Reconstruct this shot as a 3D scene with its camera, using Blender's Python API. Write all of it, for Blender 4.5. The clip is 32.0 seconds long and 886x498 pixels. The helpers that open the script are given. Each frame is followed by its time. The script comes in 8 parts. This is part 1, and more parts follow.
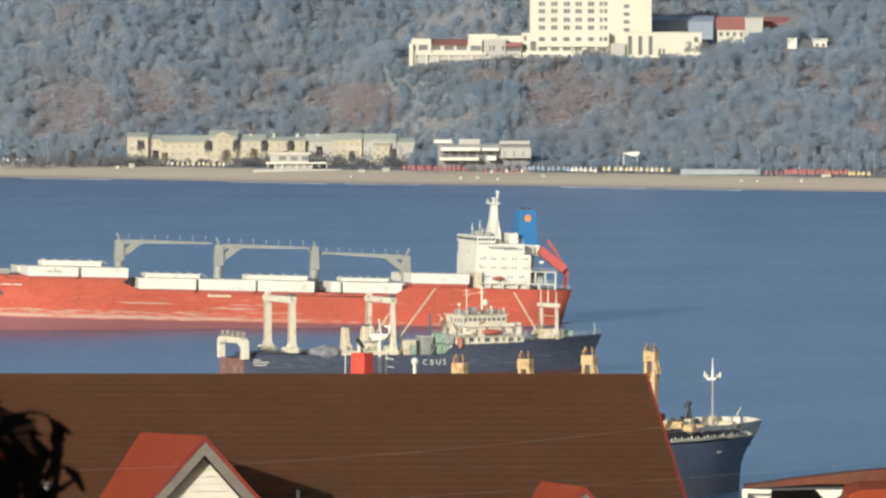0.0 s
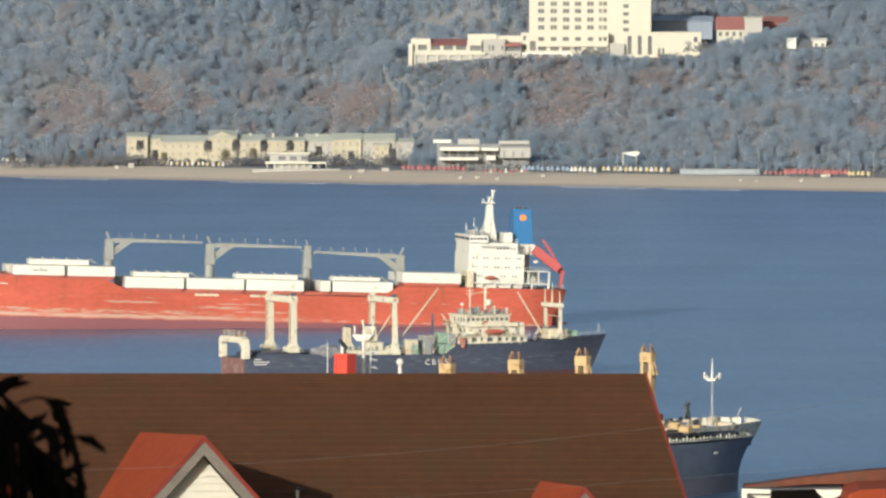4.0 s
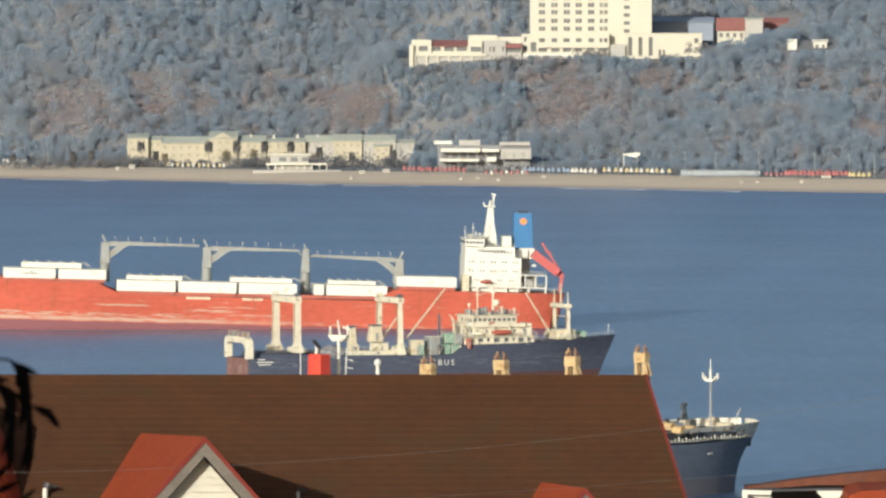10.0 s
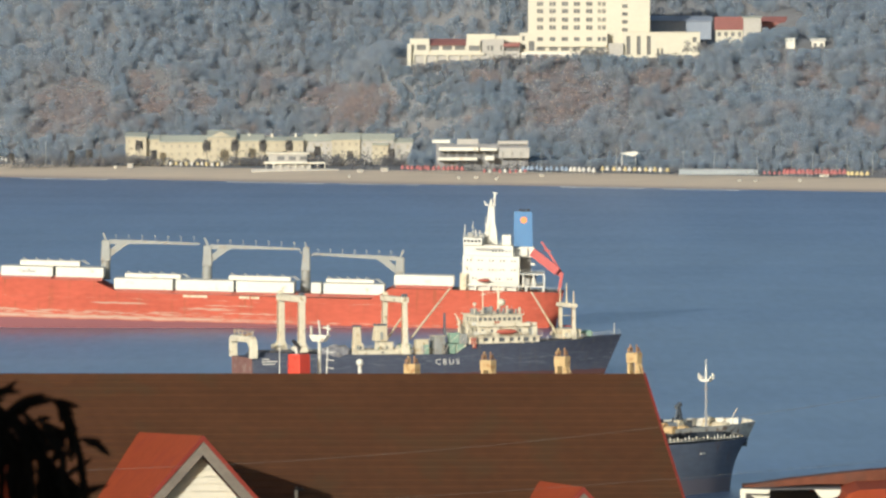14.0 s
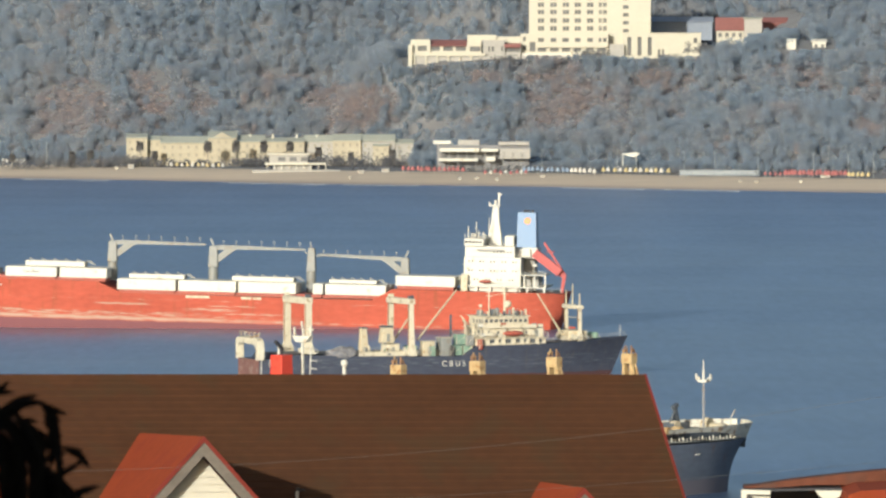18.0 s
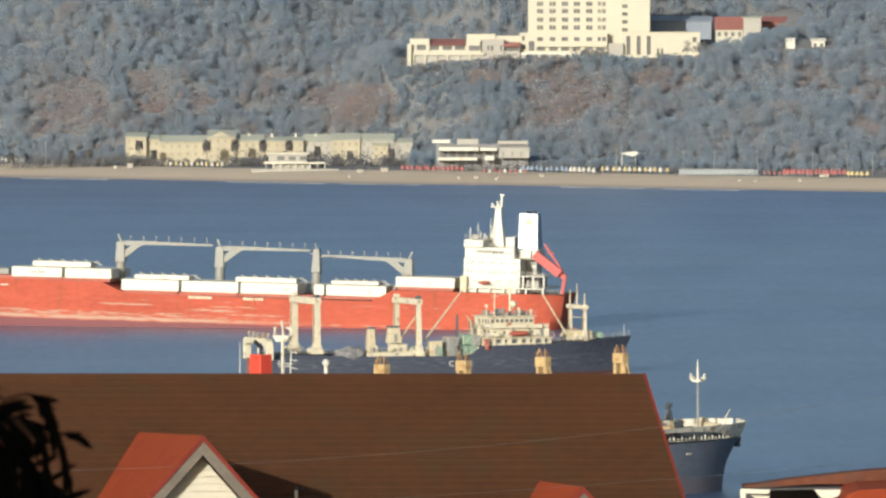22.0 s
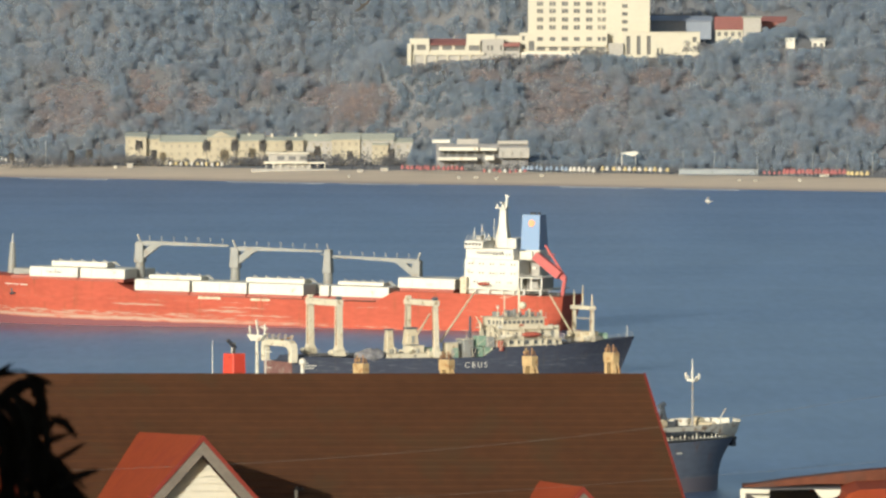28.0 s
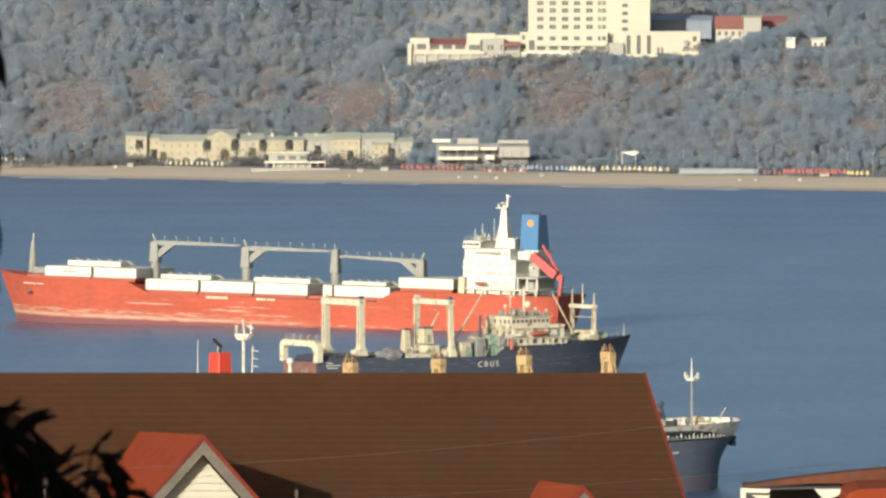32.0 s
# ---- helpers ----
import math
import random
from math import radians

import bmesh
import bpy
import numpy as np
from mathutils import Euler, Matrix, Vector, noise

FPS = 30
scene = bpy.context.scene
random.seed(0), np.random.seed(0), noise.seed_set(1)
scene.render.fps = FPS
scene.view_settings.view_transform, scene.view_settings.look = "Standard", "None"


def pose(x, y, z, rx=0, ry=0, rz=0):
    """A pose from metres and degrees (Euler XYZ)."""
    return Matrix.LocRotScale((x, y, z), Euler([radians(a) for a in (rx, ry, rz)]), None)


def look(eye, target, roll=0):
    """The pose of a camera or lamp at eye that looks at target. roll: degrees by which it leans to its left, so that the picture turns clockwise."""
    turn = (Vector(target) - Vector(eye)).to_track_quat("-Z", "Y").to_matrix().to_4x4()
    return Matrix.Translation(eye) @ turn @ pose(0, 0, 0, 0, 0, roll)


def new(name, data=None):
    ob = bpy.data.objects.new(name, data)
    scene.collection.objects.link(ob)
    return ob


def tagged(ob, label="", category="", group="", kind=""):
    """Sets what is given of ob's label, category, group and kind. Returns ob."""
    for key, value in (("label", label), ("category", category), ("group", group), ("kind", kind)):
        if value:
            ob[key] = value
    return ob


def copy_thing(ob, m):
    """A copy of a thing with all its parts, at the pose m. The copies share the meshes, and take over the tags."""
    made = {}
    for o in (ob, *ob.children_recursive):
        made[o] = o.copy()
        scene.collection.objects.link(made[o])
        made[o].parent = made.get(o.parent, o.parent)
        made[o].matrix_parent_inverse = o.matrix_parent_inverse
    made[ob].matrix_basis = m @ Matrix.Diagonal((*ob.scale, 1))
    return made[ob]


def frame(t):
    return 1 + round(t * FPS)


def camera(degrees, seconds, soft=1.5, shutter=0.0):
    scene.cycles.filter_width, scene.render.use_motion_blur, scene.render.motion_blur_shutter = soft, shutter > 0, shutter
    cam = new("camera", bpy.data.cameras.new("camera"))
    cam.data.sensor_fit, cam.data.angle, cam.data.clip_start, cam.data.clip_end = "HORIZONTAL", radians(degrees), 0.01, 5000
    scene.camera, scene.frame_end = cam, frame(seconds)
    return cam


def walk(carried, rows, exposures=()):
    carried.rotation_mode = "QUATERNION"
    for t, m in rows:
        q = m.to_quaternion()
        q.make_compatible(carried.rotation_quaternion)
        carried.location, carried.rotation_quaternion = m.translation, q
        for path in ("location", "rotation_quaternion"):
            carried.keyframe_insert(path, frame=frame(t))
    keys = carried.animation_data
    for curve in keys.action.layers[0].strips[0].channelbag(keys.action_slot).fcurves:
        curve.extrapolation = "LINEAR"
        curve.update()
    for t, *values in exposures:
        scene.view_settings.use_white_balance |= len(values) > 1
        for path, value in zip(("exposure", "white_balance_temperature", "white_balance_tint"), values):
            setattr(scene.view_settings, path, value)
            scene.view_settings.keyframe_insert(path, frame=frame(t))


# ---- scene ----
# A bay seen from a hillside with a very long lens: anchored ships, a far shore, roofs below.
cam = camera(5.167, 32.0, soft=2.5)
# focused on the ships, so that the branches close by go soft
cam.data.dof.use_dof, cam.data.dof.focus_distance, cam.data.dof.aperture_fstop = True, 2600.0, 24.0
PATH = [
    (0, pose(0, 0, 110.6, 88.1611, 0, 0.0000)),
    (0.5, pose(0, 0, 110.6, 88.1554, 0, 0.0003)),
    (1, pose(0, 0, 110.6, 88.1608, 0, 0.0043)),
    (1.5, pose(0, 0, 110.6, 88.1611, 0, -0.0006)),
    (2, pose(0, 0, 110.6, 88.1652, 0, 0.0025)),
    (2.5, pose(0, 0, 110.6, 88.1586, 0, 0.0000)),
    (3, pose(0, 0, 110.6, 88.1570, 0, -0.0043)),
    (3.5, pose(0, 0, 110.6, 88.1586, 0, -0.0043)),
    (5.5, pose(0, 0, 110.6, 88.1614, 0, 0.0000)),
    (6, pose(0, 0, 110.6, 88.1604, 0, -0.0006)),
    (6.5, pose(0, 0, 110.6, 88.1608, 0, -0.0044)),
    (7, pose(0, 0, 110.6, 88.1566, 0, -0.0077)),
    (7.5, pose(0, 0, 110.6, 88.1567, 0, 0.0006)),
    (8, pose(0, 0, 110.6, 88.1560, 0, 0.0000)),
    (8.5, pose(0, 0, 110.6, 88.1557, 0, -0.0003)),
    (9, pose(0, 0, 110.6, 88.1601, 0, 0.0000)),
    (9.5, pose(0, 0, 110.6, 88.1608, 0, -0.0006)),
    (10, pose(0, 0, 110.6, 88.1672, 0, 0.0006)),
    (10.5, pose(0, 0, 110.6, 88.1652, 0, 0.0003)),
    (10.7, pose(0, 0, 110.6, 88.1644, 0, 0.0000)),
    (10.8, pose(0, 0, 110.6, 88.2534, 0, -0.0033)),
    (10.9, pose(0, 0, 110.6, 88.3029, 0, -0.0066)),
    (11, pose(0, 0, 110.6, 88.3019, 0, -0.0076)),
    (11.1, pose(0, 0, 110.6, 88.3029, 0, -0.0066)),
    (11.2, pose(0, 0, 110.6, 88.3457, 0, 0.0000)),
    (11.3, pose(0, 0, 110.6, 88.2715, 0, 0.0165)),
    (11.5, pose(0, 0, 110.6, 88.2686, 0, 0.0158)),
    (11.6, pose(0, 0, 110.6, 88.2666, 0, 0.0099)),
    (11.7, pose(0, 0, 110.6, 88.1776, 0, -0.0099)),
    (12, pose(0, 0, 110.6, 88.1762, 0, -0.0105)),
    (12.5, pose(0, 0, 110.6, 88.1652, 0, -0.0105)),
    (13, pose(0, 0, 110.6, 88.1658, 0, -0.0054)),
    (13.5, pose(0, 0, 110.6, 88.1614, 0, -0.0096)),
    (14, pose(0, 0, 110.6, 88.1608, 0, -0.0102)),
    (14.5, pose(0, 0, 110.6, 88.1611, 0, -0.0061)),
    (16.5, pose(0, 0, 110.6, 88.1664, 0, -0.0054)),
    (17, pose(0, 0, 110.6, 88.1617, 0, -0.0050)),
    (17.5, pose(0, 0, 110.6, 88.1617, 0, -0.0076)),
    (18, pose(0, 0, 110.6, 88.1658, 0, -0.0050)),
    (18.5, pose(0, 0, 110.6, 88.1620, 0, -0.0099)),
    (19, pose(0, 0, 110.6, 88.1614, 0, -0.0050)),
    (19.5, pose(0, 0, 110.6, 88.1614, 0, -0.0061)),
    (20, pose(0, 0, 110.6, 88.1611, 0, -0.0062)),
    (20.5, pose(0, 0, 110.6, 88.1617, 0, -0.0040)),
    (21, pose(0, 0, 110.6, 88.1614, 0, -0.0058)),
    (21.5, pose(0, 0, 110.6, 88.1665, 0, -0.0061)),
    (22, pose(0, 0, 110.6, 88.1608, 0, -0.0102)),
    (22.5, pose(0, 0, 110.6, 88.1621, 0, -0.0091)),
    (23, pose(0, 0, 110.6, 88.1620, 0, -0.0105)),
    (23.5, pose(0, 0, 110.6, 88.1604, 0, -0.0076)),
    (24, pose(0, 0, 110.6, 88.1617, 0, -0.0096)),
    (24.5, pose(0, 0, 110.6, 88.1611, 0, -0.0102)),
    (25, pose(0, 0, 110.6, 88.1601, 0, -0.0054)),
    (25.5, pose(0, 0, 110.6, 88.1567, 0, -0.0096)),
    (27.5, pose(0, 0, 110.6, 88.1570, 0, -0.0099)),
    (28, pose(0, 0, 110.6, 88.1601, 0, -0.0105)),
    (28.5, pose(0, 0, 110.6, 88.1570, 0, -0.0076)),
    (29, pose(0, 0, 110.6, 88.1652, 0, -0.0050)),
    (29.5, pose(0, 0, 110.6, 88.1617, 0, -0.0108)),
    (30, pose(0, 0, 110.6, 88.1570, 0, -0.0050)),
    (30.5, pose(0, 0, 110.6, 88.1611, 0, -0.0096)),
    (31, pose(0, 0, 110.6, 88.1636, 0, -0.0061)),
    (31.5, pose(0, 0, 110.6, 88.1636, 0, -0.0058)),
    (32, pose(0, 0, 110.6, 88.1567, 0, -0.0092)),
]
# the clip's own camera grows a little darker and warmer
walk(cam, PATH, [(0, 0.41, 5980, 8), (12, 0.40, 6130, 8), (24, 0.36, 6320, 7.5), (31, 0.33, 6400, 7), (32, 0.41, 6400, 7)])

# ---- light ----
SUN_DIR = Vector((-0.39, -0.89, 0.235)).normalized()
world = bpy.data.worlds.new("sky")
scene.world = world
world.use_nodes = True
wn = world.node_tree
sky = wn.nodes.new("ShaderNodeTexSky")
sky.sky_type = "NISHITA"
sky.sun_disc = False
sky.sun_elevation = math.asin(SUN_DIR.z)
sky.sun_rotation = math.atan2(SUN_DIR.x, SUN_DIR.y)
sky.air_density, sky.dust_density, sky.ozone_density = 1.2, 2.5, 1.0
wn.nodes["Background"].inputs[1].default_value = 0.102
wn.links.new(sky.outputs[0], wn.nodes["Background"].inputs[0])
sun = new("sun", bpy.data.lights.new("sun", "SUN"))
sun.data.energy, sun.data.angle, sun.data.color = 4.3, radians(0.6), (1.0, 0.92, 0.79)
sun.matrix_world = look((0, 0, 400), Vector((0, 0, 400)) - SUN_DIR)


# ---- materials ----
def mat(name, colour, rough=0.6, metal=0.0, vary=0.12, scale=1.0, stain=None, amount=0.0, bump=0.0, spec=0.4, stretch=(1, 1, 1), coat=0.0):
    """A painted or natural surface: colour that varies at two scales, optional stains and relief."""
    m = bpy.data.materials.new(name)
    m.use_nodes = True
    nt = m.node_tree
    bs = nt.nodes["Principled BSDF"]
    tc = nt.nodes.new("ShaderNodeTexCoord")
    mp = nt.nodes.new("ShaderNodeMapping")
    mp.inputs["Scale"].default_value = stretch
    nt.links.new(tc.outputs["Object"], mp.inputs[0])
    fine = nt.nodes.new("ShaderNodeTexNoise")
    fine.inputs["Scale"].default_value, fine.inputs["Detail"].default_value = 2.2 * scale, 6
    broad = nt.nodes.new("ShaderNodeTexNoise")
    broad.inputs["Scale"].default_value, broad.inputs["Detail"].default_value = 0.22 * scale, 4
    for n in (fine, broad):
        nt.links.new(mp.outputs[0], n.inputs["Vector"])
    add = nt.nodes.new("ShaderNodeMath")
    add.operation = "ADD"
    nt.links.new(fine.outputs[0], add.inputs[0])
    nt.links.new(broad.outputs[0], add.inputs[1])
    val = nt.nodes.new("ShaderNodeMapRange")
    val.inputs[1].default_value, val.inputs[2].default_value = 0.7, 1.3
    val.inputs[3].default_value, val.inputs[4].default_value = 1 - vary, 1 + vary
    nt.links.new(add.outputs[0], val.inputs[0])
    mul = nt.nodes.new("ShaderNodeVectorMath")
    mul.operation = "SCALE"
    mul.inputs[0].default_value = colour
    nt.links.new(val.outputs[0], mul.inputs["Scale"])
    last = mul.outputs[0]
    if stain:
        ns = nt.nodes.new("ShaderNodeTexNoise")
        ns.inputs["Scale"].default_value, ns.inputs["Detail"].default_value = 0.6 * scale, 8
        nt.links.new(mp.outputs[0], ns.inputs["Vector"])
        rp = nt.nodes.new("ShaderNodeMapRange")
        rp.inputs[1].default_value, rp.inputs[2].default_value = 0.66 - 0.3 * amount, 0.76 - 0.2 * amount
        nt.links.new(ns.outputs[0], rp.inputs[0])
        mx = nt.nodes.new("ShaderNodeMix")
        mx.data_type = "RGBA"
        mx.inputs["B"].default_value = (*stain, 1)
        nt.links.new(rp.outputs[0], mx.inputs["Factor"])
        nt.links.new(last, mx.inputs["A"])
        last = mx.outputs["Result"]
    nt.links.new(last, bs.inputs["Base Color"])
    bs.inputs["Roughness"].default_value, bs.inputs["Metallic"].default_value = rough, metal
    bs.inputs["Specular IOR Level"].default_value = spec
    bs.inputs["Coat Weight"].default_value = coat
    if bump:
        bp = nt.nodes.new("ShaderNodeBump")
        bp.inputs["Strength"].default_value, bp.inputs["Distance"].default_value = 0.6, bump
        nt.links.new(fine.outputs[0], bp.inputs["Height"])
        nt.links.new(bp.outputs[0], bs.inputs["Normal"])
    return m


def hull_mat(name, side, boot, line, scuff=None, scuff_at=(3.0, 1.0), rust=(0.16, 0.07, 0.03), rough=0.8):
    """Hull paint: side colour above the boot line, underwater paint below, rubbed scars and rust runs."""
    m = mat(name, side, rough, spec=0.2, vary=0.16, scale=0.5, stretch=(0.35, 1, 1))
    nt = m.node_tree
    bs = nt.nodes["Principled BSDF"]
    last = bs.inputs["Base Color"].links[0].from_socket
    tc = nt.nodes.new("ShaderNodeTexCoord")
    sep = nt.nodes.new("ShaderNodeSeparateXYZ")
    nt.links.new(tc.outputs["Object"], sep.inputs[0])

    def noise_of(stretch, scale, detail=6):
        mp = nt.nodes.new("ShaderNodeMapping")
        mp.inputs["Scale"].default_value = stretch
        nt.links.new(tc.outputs["Object"], mp.inputs[0])
        n = nt.nodes.new("ShaderNodeTexNoise")
        n.inputs["Scale"].default_value, n.inputs["Detail"].default_value = scale, detail
        nt.links.new(mp.outputs[0], n.inputs["Vector"])
        return n.outputs[0]

    def ramp(sock, a, b, lo=0.0, hi=1.0):
        r = nt.nodes.new("ShaderNodeMapRange")
        for i, v in enumerate((a, b, lo, hi)):
            r.inputs[i + 1].default_value = v
        nt.links.new(sock, r.inputs[0])
        return r.outputs[0]

    def op(kind, a, b):
        n = nt.nodes.new("ShaderNodeMath")
        n.operation = kind
        for i, v in enumerate((a, b)):
            if isinstance(v, (int, float)):
                n.inputs[i].default_value = v
            else:
                nt.links.new(v, n.inputs[i])
        return n.outputs[0]

    def mixin(fac, colour):
        nonlocal last
        mx = nt.nodes.new("ShaderNodeMix")
        mx.data_type = "RGBA"
        mx.inputs["B"].default_value = (*colour, 1)
        nt.links.new(fac, mx.inputs["Factor"])
        nt.links.new(last, mx.inputs["A"])
        last = mx.outputs["Result"]

    runs = op("MULTIPLY", ramp(noise_of((0.9, 0.9, 0.06), 1.0), 0.58, 0.75), 0.55)
    mixin(runs, rust)
    edge = op("ADD", sep.outputs[2], op("MULTIPLY", op("SUBTRACT", noise_of((0.3, 0.3, 0.3), 1.0), 0.5), 0.7))
    mixin(ramp(edge, line + 0.12, line - 0.12), boot)
    if scuff:
        # bands of rubbed paint: height, half width, strength, and where along the hull they fade in
        for z0, half, gain, *span in scuff_at:
            near = ramp(op("ABSOLUTE", op("SUBTRACT", edge, z0), 0), half, half * 0.35)
            torn = ramp(noise_of((0.14, 0.14, 1.6), 1.3 + 0.1 * z0, 9), 0.52 - gain, 0.66 - gain)
            worn = op("MULTIPLY", op("MULTIPLY", near, torn), 0.85)
            if span:
                worn = op("MULTIPLY", worn, ramp(sep.outputs[0], *span[:2]))
            if len(span) > 2:
                worn = op("MULTIPLY", worn, ramp(sep.outputs[0], *span[2:], 1.0, 0.0))
            mixin(worn, scuff)
    nt.links.new(last, bs.inputs["Base Color"])
    return m


M = {}
M["white"] = mat("white_paint", (0.53, 0.518, 0.455), 0.55, vary=0.05, stain=(0.40, 0.33, 0.23), amount=0.12, scale=0.6)
M["cream"] = mat("cream_paint", (0.47, 0.415, 0.295), 0.55, vary=0.10, stain=(0.36, 0.27, 0.16), amount=0.4, scale=1.2)
M["yellow"] = mat("yellow_paint", (0.43, 0.31, 0.155), 0.5, vary=0.10, stain=(0.284, 0.158, 0.063), amount=0.45, scale=1.4)
M["grey"] = mat("grey_paint", (0.215, 0.222, 0.208), 0.55, vary=0.10, stain=(0.198, 0.174, 0.142), amount=0.3)
M["ship_cream"] = mat("dirty_cream_paint", (0.53, 0.488, 0.372), 0.6, vary=0.14, stain=(0.30, 0.24, 0.16), amount=0.32, scale=1.2)
M["net"] = mat("grey_lilac_netting", (0.185, 0.185, 0.195), 0.95, vary=0.3, scale=2.0, stain=(0.27, 0.26, 0.25), amount=0.5, bump=0.2)
M["rust"] = mat("rusty_brown_steel", (0.20, 0.115, 0.065), 0.8, vary=0.25, stain=(0.33, 0.22, 0.10), amount=0.5)
M["casing"] = mat("slate_grey_paint", (0.075, 0.088, 0.105), 0.7, vary=0.2)
M["verge"] = mat("dark_red_trim", (0.145, 0.027, 0.020), 0.85, vary=0.15, spec=0.1)
M["bulwark"] = mat("worn_cream_paint", (0.52, 0.505, 0.425), 0.6, vary=0.12, stain=(0.24, 0.17, 0.11), amount=0.35, scale=1.0)
M["port"] = mat("small_window_glass", (0.10, 0.105, 0.11), 0.3, vary=0.1)
M["mast"] = mat("grey_mast_paint", (0.24, 0.245, 0.25), 0.6, vary=0.12, stain=(0.20, 0.16, 0.12), amount=0.4)
M["roof_old"] = mat("weathered_brown_red_roof", (0.110, 0.040, 0.024), 0.85, vary=0.25, scale=2.0, stain=(0.08, 0.045, 0.035), amount=0.5, bump=0.004, spec=0.15)
M["dark"] = mat("dark_steel_and_shade", (0.040, 0.040, 0.043), 0.55, vary=0.2)
M["deck"] = mat("deck_plating", (0.087, 0.087, 0.087), 0.7, vary=0.2, stain=(0.134, 0.071, 0.040), amount=0.6)
M["glass"] = mat("window_glass", (0.024, 0.028, 0.032), 0.12, vary=0.1, spec=0.6)
M["green"] = mat("green_paint", (0.19, 0.29, 0.22), 0.55, vary=0.15)
M["funnel_blue"] = mat("funnel_blue", (0.028, 0.126, 0.280), 0.31, vary=0.04, spec=0.5, coat=0.12)
M["dull_red"] = mat("faded_red_paint", (0.30, 0.075, 0.05), 0.6, vary=0.15)
M["crane_red"] = mat("faded_crane_red", (0.36, 0.075, 0.070), 0.6, vary=0.15)
M["orange"] = mat("orange_paint", (0.671, 0.213, 0.040), 0.4, vary=0.1)
M["funnel_red"] = mat("funnel_red", (0.521, 0.055, 0.032), 0.4, vary=0.08, stain=(0.237, 0.032, 0.024), amount=0.2)
M["hull_red"] = hull_mat("red_hull", (0.36, 0.079, 0.048), (0.165, 0.066, 0.072), 1.2, (0.36, 0.27, 0.205), ((1.9, 0.7, 0.24, 66, 108), (1.8, 0.5, 0.0), (3.5, 0.4, 0.09, 98, 112), (2.9, 0.4, 0.06, 70, 100), (7.2, 0.3, -0.05), (6.0, 0.3, 0.22, 116, 119, 130, 133), (5.9, 0.25, 0.18, 86, 89, 98, 101), (4.8, 0.5, 0.15, 91, 95, 104, 108), (3.8, 0.3, 0.13, 78, 83, 93, 97)))
M["hull_navy"] = hull_mat("navy_hull", (0.046, 0.054, 0.078), (0.079, 0.040, 0.040), 0.9, (0.126, 0.142, 0.158), ((4.0, 2.2, -0.03),), (0.085, 0.075, 0.075))
# side and boot lifted towards blue-grey: haze put into the hull paint
M["hull_slate"] = hull_mat("hazed_slate_hull", (0.108, 0.128, 0.165), (0.140, 0.130, 0.150), 3.0, (0.158, 0.158, 0.158), ((7.0, 1.2, -0.09),))
M["ramp"] = mat("rusty_ramp", (0.158, 0.079, 0.067), 0.7, vary=0.25, stain=(0.237, 0.190, 0.158), amount=0.4)
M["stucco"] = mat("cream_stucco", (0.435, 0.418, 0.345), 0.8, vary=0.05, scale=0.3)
# darker stucco: carries painted shade on some parts, plain grey on others
M["stucco_shade"] = mat("shade_grey_stucco", (0.316, 0.308, 0.284), 0.8, vary=0.08, scale=0.3)
M["resort"] = mat("ochre_render", (0.365, 0.332, 0.250), 0.85, vary=0.08, scale=0.3)
M["resort_roof"] = mat("pale_green_roofing", (0.31, 0.33, 0.285), 0.7, vary=0.10, scale=0.3)
M["clay_roof"] = mat("clay_roofing", (0.20, 0.085, 0.078), 0.8, vary=0.12, scale=0.4)
M["slate_roof"] = mat("slate_roofing", (0.205, 0.240, 0.295), 0.8, vary=0.12, scale=0.4)
# far panes lightened: haze is put into the glass colour
M["window_far"] = mat("hazed_window", (0.27, 0.25, 0.20), 0.5, vary=0.2, scale=0.5)
M["window"] = mat("hotel_window", (0.103, 0.107, 0.111), 0.3, vary=0.25, scale=0.5, spec=0.5)
M["shaded_core_grey"] = mat("shaded_core_grey", (0.15, 0.155, 0.165), 0.4, vary=0.15, scale=0.4)
M["rail_blue"] = mat("pale_blue_grey_panel", (0.235, 0.265, 0.285), 0.7, vary=0.12, scale=0.6)
M["orange_wood"] = mat("orange_painted_wood", (0.42, 0.19, 0.065), 0.7, vary=0.12, scale=3.0)
M["sand"] = mat("beach_sand", (0.52, 0.435, 0.335), 0.95, vary=0.10, scale=0.06, stretch=(0.3, 1.5, 1))
# leaf colour almost black: the deep shade under the crown is in it
M["leaf_near"] = mat("shade_black_leaf", (0.006, 0.006, 0.005), 0.9, vary=0.25, scale=4, spec=0.08)
M["bark"] = mat("brown_bark", (0.095, 0.079, 0.067), 0.9, vary=0.2)
M["roof_brown"] = mat("weathered_brown_shingle", (0.062, 0.027, 0.0125), 0.9, vary=0.16, scale=1.6, stain=(0.055, 0.029, 0.014), amount=0.5, bump=0.01, stretch=(1, 1, 1), spec=0.15)
M["roof_red"] = mat("red_roof_paint", (0.215, 0.042, 0.016), 0.85, vary=0.12, scale=2.0, stain=(0.194, 0.036, 0.018), amount=0.4, bump=0.004, spec=0.1)
M["roof_rust"] = mat("rusty_red_roof", (0.160, 0.044, 0.021), 0.8, vary=0.2, scale=2.0, stain=(0.122, 0.050, 0.032), amount=0.6, bump=0.004, spec=0.2)
M["barge"] = mat("weathered_board", (0.125, 0.108, 0.090), 0.8, vary=0.22, scale=4, stretch=(1, 1, 4), bump=0.003)
M["siding"] = mat("white_siding", (0.50, 0.475, 0.395), 0.6, vary=0.06, scale=3)
M["soil"] = mat("dry_hillside", (0.134, 0.099, 0.079), 0.95, vary=0.35, scale=0.06)
M["cable"] = mat("grey_cable", (0.105, 0.098, 0.085), 0.7, vary=0.1)
M["white_feather"] = mat("white_feather", (0.593, 0.585, 0.553), 0.7, vary=0.06, scale=8)
